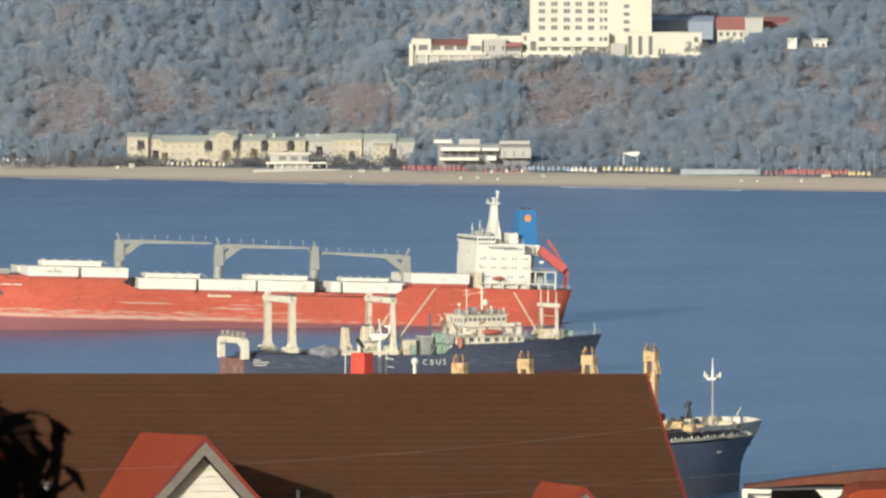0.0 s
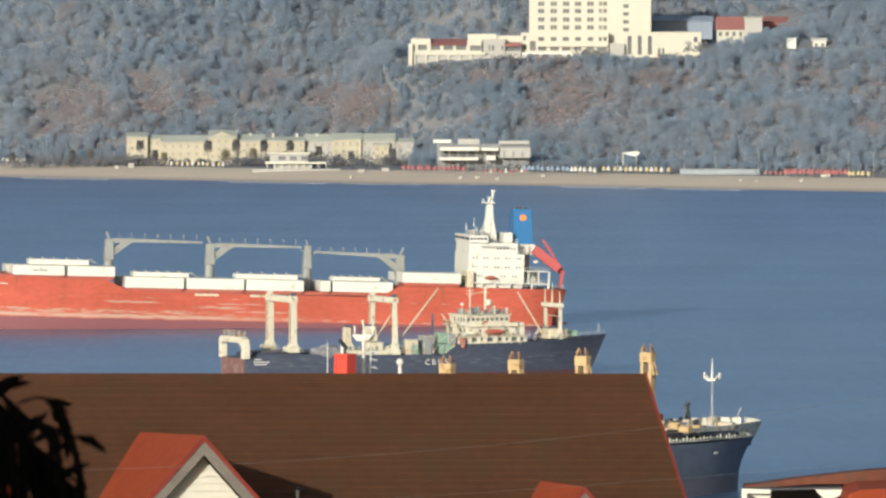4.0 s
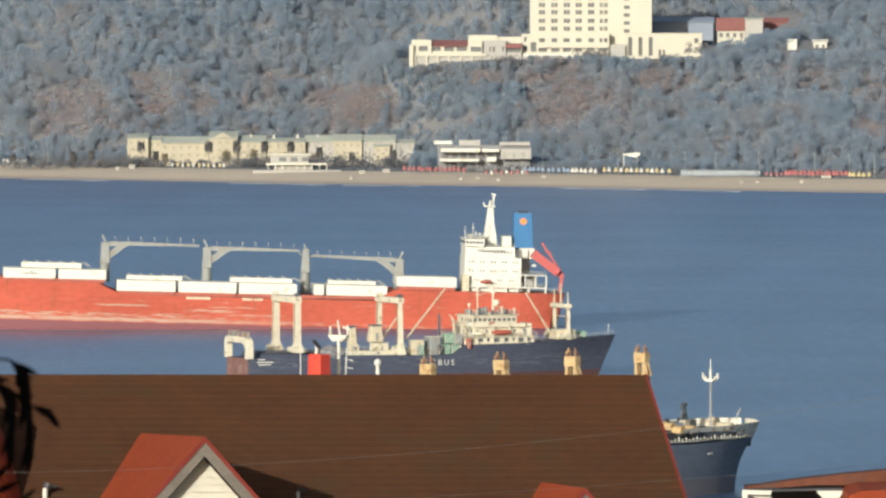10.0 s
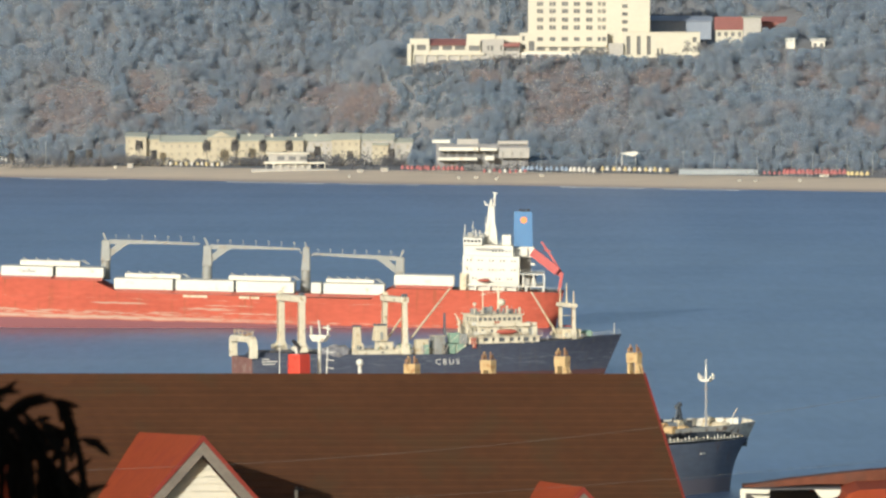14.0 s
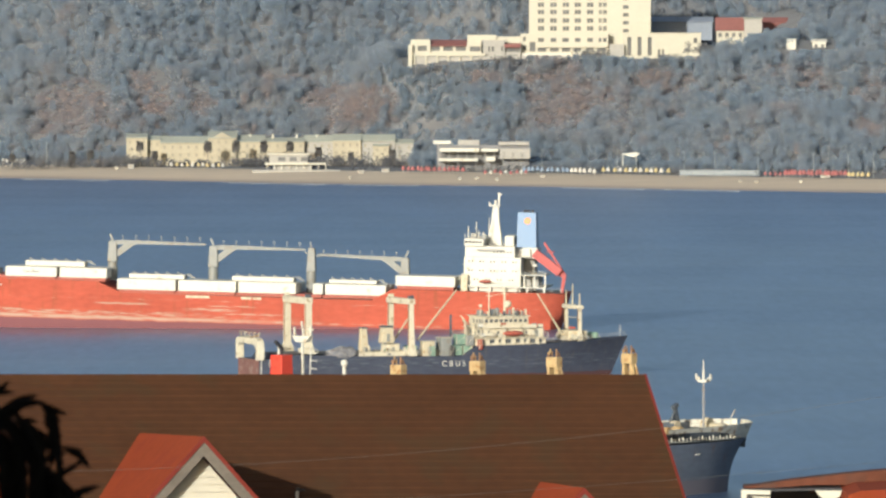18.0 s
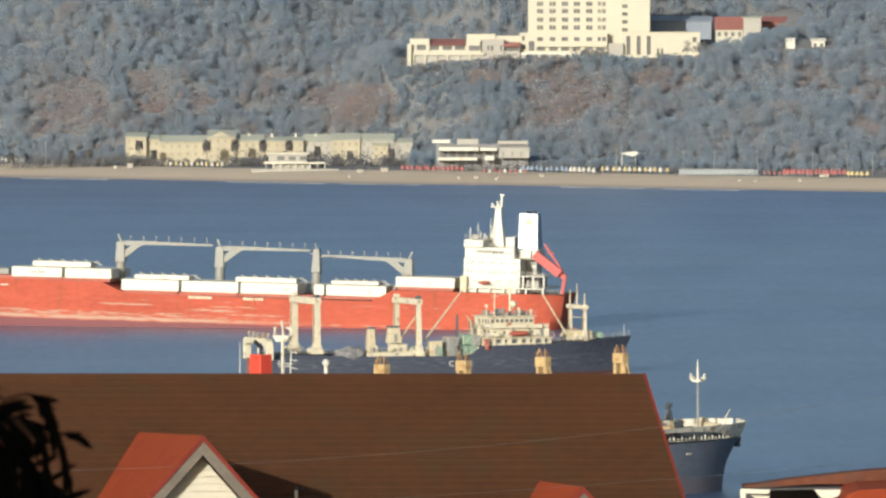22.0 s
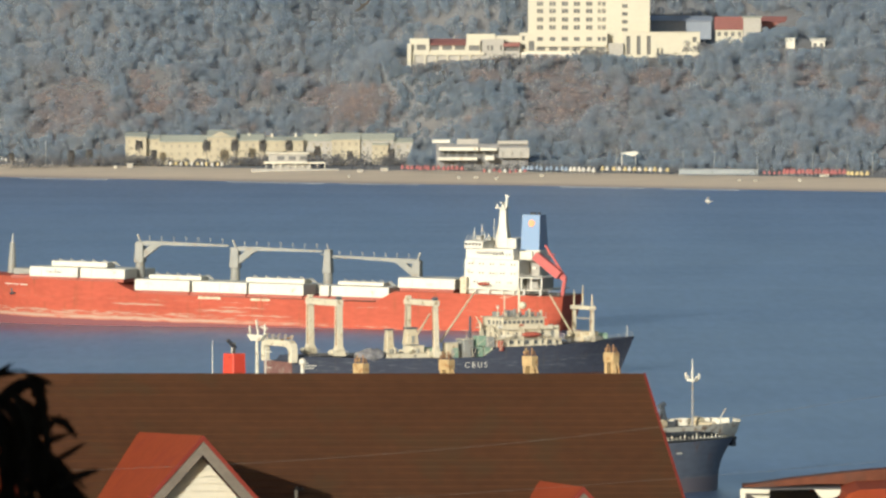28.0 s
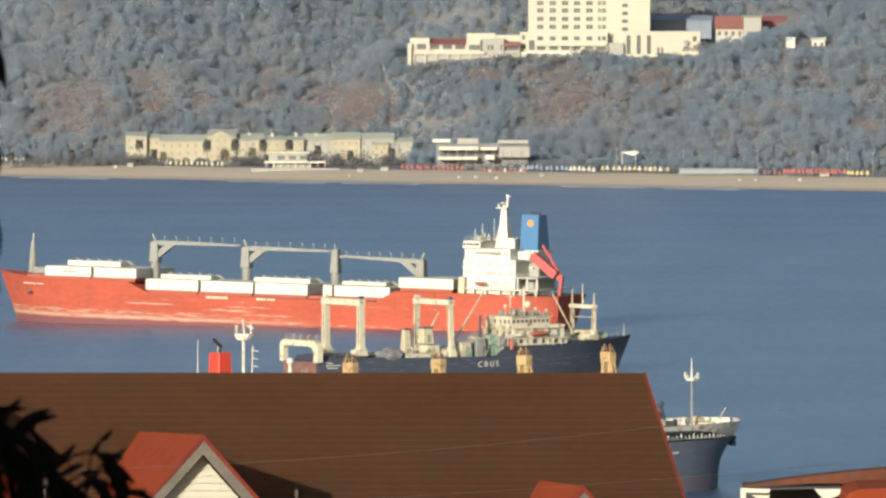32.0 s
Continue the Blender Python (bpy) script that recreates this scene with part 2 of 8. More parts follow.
M["dark_feather"] = mat("dark_feather", (0.047, 0.043, 0.040), 0.7, vary=0.2, scale=8)


M["surf"] = mat("surf_foam", (0.52, 0.53, 0.53), 0.9, vary=0.35, scale=0.2)


def water_mat():
    m = bpy.data.materials.new("sea_water")
    m.use_nodes = True
    nt = m.node_tree
    bs = nt.nodes["Principled BSDF"]
    bs.inputs["Base Color"].default_value = (0.122, 0.222, 0.372, 1)
    bs.inputs["Roughness"].default_value = 0.5
    # sunlight spreads through the water before it comes back
    bs.inputs["Subsurface Weight"].default_value = 1.0
    bs.inputs["Subsurface Radius"].default_value = (1.0, 1.0, 1.0)
    bs.inputs["Subsurface Scale"].default_value = 300.0
    bs.inputs["Specular IOR Level"].default_value = 1.0
    bs.inputs["IOR"].default_value = 1.5
    bs.inputs["Metallic"].default_value = 1.0
    tc = nt.nodes.new("ShaderNodeTexCoord")
    hs = []
    for stretch, scale, detail in (((0.12, 0.28, 1), 1.0, 8), ((0.004, 0.012, 1), 1.0, 5)):
        mp = nt.nodes.new("ShaderNodeMapping")
        mp.inputs["Scale"].default_value = stretch
        nt.links.new(tc.outputs["Object"], mp.inputs[0])
        n = nt.nodes.new("ShaderNodeTexNoise")
        n.inputs["Scale"].default_value, n.inputs["Detail"].default_value = scale, detail
        nt.links.new(mp.outputs[0], n.inputs["Vector"])
        hs.append(n.outputs[0])
    # wind streaks and patches of ripple
    gust = nt.nodes.new("ShaderNodeMath")
    gust.operation = "ADD"
    for i, (stretch, detail) in enumerate((((0.03, 0.004, 1), 7), ((0.35, 0.035, 1), 5))):
        mp = nt.nodes.new("ShaderNodeMapping")
        mp.inputs["Scale"].default_value = stretch
        nt.links.new(tc.outputs["Object"], mp.inputs[0])
        n = nt.nodes.new("ShaderNodeTexNoise")
        n.inputs["Scale"].default_value, n.inputs["Detail"].default_value = 1.0, detail
        nt.links.new(mp.outputs[0], n.inputs["Vector"])
        nt.links.new(n.outputs[0], gust.inputs[i])
    tone = nt.nodes.new("ShaderNodeMapRange")
    tone.inputs[1].default_value, tone.inputs[2].default_value = 0.7, 1.3
    nt.links.new(gust.outputs[0], tone.inputs[0])
    hue = nt.nodes.new("ShaderNodeMix")
    hue.data_type = "RGBA"
    hue.inputs["A"].default_value, hue.inputs["B"].default_value = (0.136, 0.207, 0.345, 1), (0.192, 0.280, 0.445, 1)
    nt.links.new(tone.outputs[0], hue.inputs["Factor"])
    nt.links.new(hue.outputs["Result"], bs.inputs["Base Color"])
    bp = nt.nodes.new("ShaderNodeBump")
    bp.inputs["Strength"].default_value, bp.inputs["Distance"].default_value = 0.25, 1.0
    nt.links.new(hs[0], bp.inputs["Height"])
    nt.links.new(bp.outputs[0], bs.inputs["Normal"])
    mr = nt.nodes.new("ShaderNodeMapRange")
    mr.inputs[1].default_value, mr.inputs[2].default_value = 0.35, 0.65
    mr.inputs[3].default_value, mr.inputs[4].default_value = 0.39, 0.43
    nt.links.new(hs[1], mr.inputs[0])
    nt.links.new(mr.outputs[0], bs.inputs["Roughness"])
    return m


M["water"] = water_mat()


# ---- mesh helpers ----
def box(bm, x0, x1, y0, y1, z0, z1, taper=0.0):
    """An upright block; taper draws its top in by that many metres on each side."""
    vs = [bm.verts.new(p) for p in (
        (x0, y0, z0), (x1, y0, z0), (x1, y1, z0), (x0, y1, z0),
        (x0 + taper, y0 + taper, z1), (x1 - taper, y0 + taper, z1), (x1 - taper, y1 - taper, z1), (x0 + taper, y1 - taper, z1))]
    for f in ((3, 2, 1, 0), (4, 5, 6, 7), (0, 1, 5, 4), (1, 2, 6, 5), (2, 3, 7, 6), (3, 0, 4, 7)):
        bm.faces.new([vs[i] for i in f])
    return bm


def rod(bm, p, q, r0, r1=None, n=8):
    """A round bar from p to q."""
    r1 = r0 if r1 is None else r1
    p, q = Vector(p), Vector(q)
    turn = (q - p).to_track_quat("Z", "Y").to_matrix()
    rings = []
    for c, r in ((p, r0), (q, r1)):
        rings.append([bm.verts.new(c + turn @ Vector((r * math.cos(6.2832 * i / n), r * math.sin(6.2832 * i / n), 0))) for i in range(n)])
    for i in range(n):
        bm.faces.new((rings[0][i], rings[0][(i + 1) % n], rings[1][(i + 1) % n], rings[1][i]))
    bm.faces.new(rings[0][::-1])
    bm.faces.new(rings[1])
    return bm


def beam(bm, p, q, w, h=None):
    """A square bar from p to q."""
    h = w if h is None else h
    p, q = Vector(p), Vector(q)
    turn = (q - p).to_track_quat("Z", "Y").to_matrix()
    a = [bm.verts.new(c + turn @ Vector((i * w / 2, j * h / 2, 0))) for c in (p, q) for i, j in ((-1, -1), (1, -1), (1, 1), (-1, 1))]
    for f in ((3, 2, 1, 0), (4, 5, 6, 7), (0, 1, 5, 4), (1, 2, 6, 5), (2, 3, 7, 6), (3, 0, 4, 7)):
        bm.faces.new([a[i] for i in f])
    return bm


def slab(bm, outline, a, b, axis="y"):
    """An outline in a plane, drawn out from a to b along an axis."""
    def put(u, v, w):
        return (u, w, v) if axis == "y" else ((w, u, v) if axis == "x" else (u, v, w))
    n = len(outline)
    lo = [bm.verts.new(put(u, v, a)) for u, v in outline]
    hi = [bm.verts.new(put(u, v, b)) for u, v in outline]
    bm.faces.new(lo)
    bm.faces.new(hi[::-1])
    for i in range(n):
        bm.faces.new((lo[i], hi[i], hi[(i + 1) % n], lo[(i + 1) % n]))
    return bm


def ball(bm, c, r, seg=12, squash=1.0):
    bmesh.ops.create_uvsphere(bm, u_segments=seg, v_segments=seg // 2 + 1, radius=r, matrix=Matrix.Translation(c) @ Matrix.Diagonal((1, 1, squash, 1)))
    return bm


def mesh_of(name, bm, material, bevel=0.0, smooth=False):
    bmesh.ops.recalc_face_normals(bm, faces=bm.faces[:])
    if bevel:
        bmesh.ops.bevel(bm, geom=bm.edges[:], offset=bevel, segments=1, affect="EDGES")
    me = bpy.data.meshes.new(name)
    bm.to_mesh(me)
    bm.free()
    me.materials.append(material)
    if smooth:
        me.polygons.foreach_set("use_smooth", [True] * len(me.polygons))
        me.set_sharp_from_angle(angle=0.6)
    return me


def part(name, bm, material, parent, label="", bevel=0.0, smooth=False):
    """One mesh under a thing or under a part."""
    ob = new(name, mesh_of(name, bm, material, bevel, smooth))
    ob.parent = parent
    if label:
        ob["label"] = label
    return ob


def share(src, parent, m):
    """Another piece on the same mesh."""
    ob = new(src.name.split(".")[0], src.data)
    ob.parent = parent
    ob.matrix_basis = m
    return ob


def thing(name, label, category, at=None, group="", kind=""):
    ob = new(name)
    if at is not None:
        ob.matrix_world = at
    return tagged(ob, label, category, group, kind)


def structure(name, bm, material, label="", smooth=False):
    ob = new(name, mesh_of(name, bm, material, 0.0, smooth))
    return tagged(ob, label, kind="structure")


def B():
    return bmesh.new()


def loft(bm, sections):
    """Skin over cross sections with the same count of points; ends are closed."""
    rings = [[bm.verts.new(p) for p in s] for s in sections]
    n = len(rings[0])
    for a, b in zip(rings, rings[1:]):
        for i in range(n - 1):
            bm.faces.new((a[i], a[i + 1], b[i + 1], b[i]))
        bm.faces.new((a[n - 1], a[0], b[0], b[n - 1]))
    bm.faces.new(rings[0][::-1])
    bm.faces.new(rings[-1])
    return bm


# ---- setting: sea, shore, hills ----
def shore(x):
    """The waterline's distance; the coast runs obliquely to the view."""
    return 4323 - 0.646 * max(-330, min(330, x)) + 5 * math.sin(x / 37.0)


bm = B()
for a, b in ((-4900, -400), (-400, 400), (400, 4900)):
    vs = [bm.verts.new(p) for p in ((a, -300, 0), (b, -300, 0), (b, 4700, 0), (a, 4700, 0))]
    bm.faces.new(vs)
water = structure("water", bm, M["water"], "calm blue sea with a fine ripple")


def land_height(x, d):
    """Height of the far shore at d metres behind the waterline."""
    if d < 90:
        z = -1.5 + 5.5 * min(1, max(0, (d + 15) / 95.0)) ** 0.9
    else:
        z = 4.0
    y = shore(x) + d
    foot = 150 + 12 * math.sin(x / 60.0 + 1) - max(0, x) * 0.1 + 66 * max(0.0, min(1.0, (x + 165) / 120.0)) * max(0.0, min(1.0, (14 - x) / 28.0))
    if d > foot:
        rise = d - foot
        east = max(0.0, min(1.0, (x - 20) / 90.0))
        z += rise * (0.335 - 0.135 * east) + max(0.0, y - 4690) * 0.2 * east + (6.5 - 2.5 * east) * (noise.noise(Vector((x / 60.0, d / 60.0, 2))) + 0.25) * min(1, rise / 40.0) + 4 * noise.noise(Vector((x / 17.0, d / 19.0, 5))) * min(1, rise / 30.0)
    # a levelled terrace for the hotel
    k = max(0, 1 - max(0, abs(x - 52) - 78) / 30.0) * max(0, 1 - max(0, abs(y - 4632) - 26) / 40.0)
    return z * (1 - k) + 52.5 * k


def soil_mat():
    """Far ground: blue-grey with grey patches, distance haze put into the colour."""
    m = mat("hazed_hillside", (0.148, 0.155, 0.166), 0.95, vary=0.20, scale=0.06, stain=(0.150, 0.150, 0.155), amount=0.6)
    return m


def wet_edge(m):
    """Sand soaked by the last waves: darker up to half a metre above the water."""
    nt = m.node_tree
    bs = nt.nodes["Principled BSDF"]
    dry = bs.inputs["Base Color"].links[0].from_socket
    tc = nt.nodes.new("ShaderNodeTexCoord")
    sep = nt.nodes.new("ShaderNodeSeparateXYZ")
    nt.links.new(tc.outputs["Object"], sep.inputs[0])
    wet = nt.nodes.new("ShaderNodeMapRange")
    wet.inputs[1].default_value, wet.inputs[2].default_value = 1.1, -0.1
    nt.links.new(sep.outputs[2], wet.inputs[0])
    mx = nt.nodes.new("ShaderNodeMix")
    mx.data_type = "RGBA"
    mx.inputs["B"].default_value = (0.29, 0.245, 0.225, 1)
    nt.links.new(wet.outputs[0], mx.inputs["Factor"])
    nt.links.new(dry, mx.inputs["A"])
    nt.links.new(mx.outputs["Result"], bs.inputs["Base Color"])


wet_edge(M["sand"])
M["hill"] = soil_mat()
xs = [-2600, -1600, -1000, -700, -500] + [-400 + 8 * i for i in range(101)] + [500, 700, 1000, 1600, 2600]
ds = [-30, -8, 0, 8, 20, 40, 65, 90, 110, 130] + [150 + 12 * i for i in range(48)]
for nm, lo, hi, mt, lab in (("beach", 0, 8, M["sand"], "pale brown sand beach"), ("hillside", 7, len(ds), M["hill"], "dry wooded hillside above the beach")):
    bm = B()
    grid = []
    for d in ds[lo:hi]:
        row = []
        for x in xs:
            y = min(shore(x) + d, 4935 + 0.02 * d)
            row.append(bm.verts.new((x, y, land_height(x, d))))
        grid.append(row)
    for a, b in zip(grid, grid[1:]):
        for i in range(len(xs) - 1):
            bm.faces.new((a[i], a[i + 1], b[i + 1], b[i]))
    structure(nm, bm, mt, lab, smooth=True)

# small breakers along the waterline
bm = B()
for xa, xb in ((-95, -52), (-44, -10), (52, 88), (96, 128), (-190, -150)):
    top, low = [], []
    n = 14
    for i in range(n + 1):
        x = xa + (xb - xa) * i / n
        w = 3.2 * max(0.1, noise.noise(Vector((x / 5.0, 2, 7))) + 0.5) * math.sin(math.pi * i / n) * (0.7 + 0.5 * noise.noise(Vector((x / 7.0, 1, 4)))) + 0.1
        y = shore(x) - 13 + 4 * noise.noise(Vector((x / 15.0, 9, 4)))
        top.append(bm.verts.new((x, y + w, 0.22)))
        low.append(bm.verts.new((x, y - w, 0.05)))
    for i in range(n):
        bm.faces.new((low[i], low[i + 1], top[i + 1], top[i]))
structure("surf", bm, M["surf"], "thin pale breakers on the waterline")

# the hill on which the camera stands, falling away to the sea
bm = B()
grid = []
for y in [-300, -120, -40, -8, 4, 20, 60, 110, 160, 200, 240, 300, 400, 520, 660, 800, 900]:
    row = []
    for x in [-4900, -2000, -700, -300, -140, -80, -40, -20, 0, 20, 40, 80, 140, 300, 700, 2000, 4900]:
        z = 108.9 if y < 5 else 108.9 - 0.068 * y - max(0, y - 225) * 0.12
        row.append(bm.verts.new((x, y, z + 0.25 * noise.noise(Vector((x / 9.0, y / 9.0, 0))))))
    grid.append(row)
for a, b in zip(grid, grid[1:]):
    for i in range(len(a) - 1):
        bm.faces.new((a[i], a[i + 1], b[i + 1], b[i]))
structure("ground", bm, M["soil"], "dry slope of the near hill", smooth=True)


# ---- hotel on the far hill ----
def windows(parent, xs_, zs_, w, h, y, name="window", dep=0.5, frame_m=None):
    """Recessed panes with a sill and lintel shadow, sharing one mesh."""
    bm = box(B(), -w / 2, w / 2, 0, 0.12, -h / 2, h / 2)
    first = None
    for x in xs_:
        for z in zs_:
            if first is None:
                first = part(name, bm, M["window"], parent)
                first.matrix_basis = pose(x, y, z)
            else:
                share(first, parent, pose(x, y, z))
    return first


def wall_with_holes(bm, x0, x1, z0, z1, y, thick, holes):
    """A wall facing the sea with real openings: holes are (xa, xb, za, zb)."""
    ux = sorted({x0, x1, *[h[0] for h in holes], *[h[1] for h in holes]})
    uz = sorted({z0, z1, *[h[2] for h in holes], *[h[3] for h in holes]})
    for xa, xb in zip(ux, ux[1:]):
        run = None
        for za, zb in zip(uz, uz[1:]):
            cx, cz = (xa + xb) / 2, (za + zb) / 2
            if any(h[0] < cx < h[1] and h[2] < cz < h[3] for h in holes):
                if run:
                    box(bm, xa, xb, y, y + thick, *run)
                run = None
            else:
                run = (run[0], zb) if run else (za, zb)
        if run:
            box(bm, xa, xb, y, y + thick, *run)
    return bm


def hotel():
    root = thing("hotel", "tall cream hotel tower with low wings on the hillside", "hotel", pose(0, 4620, 0))
    holes = []
    cols = [46.52, 52.37, 58.22, 63.8, 69.65]
    w, h = 2.92, 1.99
    rows_z = [80.83, 77.64, 74.18, 70.19, 66.47, 60.89, 57.17]
    small = [(74.43, 1.33), (76.56, 1.59)]
    for z in rows_z:
        for x in cols:
            holes.append((x - w / 2, x + w / 2, z - h / 2, z + h / 2))
        for x, ww in small:
            holes.append((x - ww / 2, x + ww / 2, z - h / 2, z + h / 2))
    for x in cols + [75.23]:
        holes.append((x - 1.86, x + 1.86, 82.42, 89.87))
    bm = wall_with_holes(B(), 40.94, 77.89, 50.79, 91.19, 0, 0.9, holes)
    part("front_wall", bm, M["stucco"], root)
    panes = []
    for xa, xb, za, zb in holes:
        bm = box(B(), xa, xb, 0.6, 0.75, za, zb)
        p = part("window", bm, M["window"], root)
        part("mullion", box(B(), (xa + xb) / 2 - 0.09, (xa + xb) / 2 + 0.09, 0.5, 0.6, za, zb), M["stucco"], p)
    # tower body in the darker stucco: shade of its sides put into the colour
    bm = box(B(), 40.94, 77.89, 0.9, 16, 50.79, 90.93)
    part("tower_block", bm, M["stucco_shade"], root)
    # stair tower, standing a little proud
    holes = []
    for z in (84.28, 80.56, 76.57, 72.85, 69.13, 65.41):
        holes.append((85.06, 87.72, z - 0.8, z + 0.8))
    bm = wall_with_holes(B(), 77.89, 98.09, 51.59, 90.8, -1.6, 1.0, holes)
    box(bm, 77.89, 98.09, -0.6, 15, 51.59, 90.8)
    part("stair_tower", bm, M["stucco"], root)
    for xa, xb, za, zb in holes:
        part("window", box(B(), xa, xb, -0.95, -0.75, za, zb), M["window"], root)
    part("parapet", box(B(), 40.54, 98.62, -1.9, 16.2, 91.19, 91.73), M["stucco"], root)
    # podium under the tower, with bays and balconies
    holes = [(((a - 784) * 0.26536), ((b - 784) * 0.26536), (79.553 - c * 0.26536), (79.553 - e * 0.26536)) for a, b, c, e in (
        (927, 932, 72, 64), (927, 933, 88, 79), (939, 949, 90, 73), (953, 968, 90, 82), (975, 990, 90, 82), (996, 1011, 90, 82), (1017, 1030, 90, 82), (1038, 1052, 90, 82), (1058, 1074, 90, 84),
        (954, 964, 73, 66), (976, 986, 73, 66), (997, 1008, 73, 66), (1019, 1029, 73, 66), (1041, 1051, 73, 66), (1061, 1066, 73, 66), (1069, 1075, 73, 66))]
    bm = wall_with_holes(B(), 36.89, 78.02, 51.42, 64.16, -8, 0.8, holes)
    box(bm, 36.89, 78.02, -7.2, 0, 51.42, 64.03)
    part("podium", bm, M["stucco"], root)
    for xa, xb, za, zb in holes:
        part("window", box(B(), xa, xb, -7.5, -7.3, za, zb), M["window"], root)
    for xm in (44.83, 50.66, 56.23, 61.8, 67.37, 72.68):
        bm = box(B(), xm - 0.6, xm + 4.6, -9.4, -8.0, 57.53, 58.46)
        part("balcony", bm, M["stucco"], root)
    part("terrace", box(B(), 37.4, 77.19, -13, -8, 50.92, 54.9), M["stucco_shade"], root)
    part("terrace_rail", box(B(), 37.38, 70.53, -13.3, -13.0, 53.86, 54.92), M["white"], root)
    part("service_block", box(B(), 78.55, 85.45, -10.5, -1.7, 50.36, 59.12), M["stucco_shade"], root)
    # right annex with tall slots
    holes = [(87.04, 88.9, 53.81, 62.57), (91.82, 93.67, 53.81, 62.57), (96.59, 98.45, 53.81, 62.57),
             (101.37, 102.43, 53.55, 56.73), (103.23, 104.29, 53.55, 56.73), (118.09, 119.94, 59.65, 62.04)]
    bm = wall_with_holes(B(), 85.45, 121.54, 49.83, 64.16, -8, 0.8, holes)
    box(bm, 85.45, 121.54, -6.5, 8, 49.83, 64.03)
    box(bm, 85.18, 121.8, -8.3, 8.2, 64.06, 64.48)
    part("annex", bm, M["stucco"], root)
    for xa, xb, za, zb in holes:
        part("window", box(B(), xa, xb, -6.9, -6.6, za, zb), M["window"], root)
    # left wing
    def wing(xa, xb, ztop, zbot, y0, y1, name, mt, holes_px=()):
        hs = [tuple(h) for h in holes_px]
        bm = wall_with_holes(B(), xa, xb, zbot, ztop, y0, 0.7, hs)
        box(bm, xa, xb, y0 + 1.2, y1, zbot, ztop - 0.02)
        p = part(name, bm, mt, root)
        for h in hs:
            part("window", box(B(), h[0], h[1], y0 + 0.75, y0 + 0.95, h[2], h[3]), M["window"], root)
        return p
    wing(-14.82, -5.56, 61.37, 48.4, -16, 0, "corner_pavilion", M["stucco"], [(-11.38, -7.15, 56.08, 58.59)])
    wing(-15.88, -14.03, 58.99, 48.4, -19, -16.1, "stair_turret", M["stucco"])
    wing(-5.51, 11.65, 58.46, 48.4, -15, 0, "gallery_wing", M["stucco"], [(-5.03, -1.06, 56.08, 58.19), (0.53, 5.03, 56.08, 58.19), (6.35, 11.12, 56.08, 58.19)])
    bm = slab(B(), [(-16.2, 58.33), (-16.2, 58.64), (-8, 61.24), (0.2, 58.64), (0.2, 58.33)], -5.43, 11.65, "x")
    part("roof", bm, M["clay_roof"], root, "dull red clay tiled roof")
    wing(11.7, 18.26, 60.58, 48.4, -16, 0, "centre_pavilion", M["stucco"], [(12.97, 18, 55.81, 58.19)])
    wing(11.91, 25.41, 63.49, 58.46, -8, 4, "upper_storey", M["stucco"])
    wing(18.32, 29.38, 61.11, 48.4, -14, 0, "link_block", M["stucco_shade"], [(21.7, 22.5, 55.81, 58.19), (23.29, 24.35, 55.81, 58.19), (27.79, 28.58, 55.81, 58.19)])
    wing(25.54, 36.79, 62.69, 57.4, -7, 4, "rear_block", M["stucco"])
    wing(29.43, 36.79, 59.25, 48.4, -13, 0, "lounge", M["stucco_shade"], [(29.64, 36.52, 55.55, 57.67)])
    bm = slab(B(), [(-14.2, 59.12), (-14.2, 57.67), (-13.05, 59.39), (-7.2, 59.65)], 29.11, 36.92, "x")
    part("awning", bm, M["clay_roof"], root, "dull red awning roof")
    for y0, y1, name in ((92, 98, "balcony_rail"),):
        part(name, box(B(), -15.34, 20.11, -17.4, -16.3, 53.72, 55.04), M["stucco"], root)
    for i in range(6):
        xm = -12.96 + i * 5.29
        part("column", box(B(), xm - 0.4, xm + 0.4, -17.2, -16.4, 48.43, 53.72), M["stucco"], root)
    part("lower_wall", box(B(), -13.49, 28.04, -16.1, -15.2, 47.37, 53.72), M["stucco_shade"], root)
    return root


hotel()


def hill_house(name, label, d, xa, xb, yt, yb, wall, roof=None, ridge=0.0, deep=9.0, openings=0):
    """A small far house: walls, a pitched or flat roof and a few openings; its base goes into the slope."""
    root = thing(name, label, "house", pose(0, d, 0))
    part("wall", box(B(), xa, xb, 0, deep, yb, yt), wall, root)
    for i in range(openings):
        xm = xa + (i + 0.5) * (xb - xa) / openings
        p = part("window", box(B(), xm - 0.8, xm + 0.8, -0.06, 0.05, yt - 3.0, yt - 1.0), M["window"], root)
        part("sill", box(B(), xm - 0.95, xm + 0.95, -0.16, -0.06, yt - 3.15, yt - 3.0), M["stucco"], p)
    if roof:
        bm = slab(B(), [(-0.8, yt + 0.02), (-0.8, yt + 0.3), (deep / 2, yt + ridge), (deep + 0.8, yt + 0.3), (deep + 0.8, yt + 0.02)], xa - 0.6, xb + 0.6, "x")
        part("roof", bm, roof, root)
    else:
        part("parapet", box(B(), xa - 0.15, xb + 0.15, -0.15, deep + 0.15, yt + 0.01, yt + 0.35), wall, root)
    return root


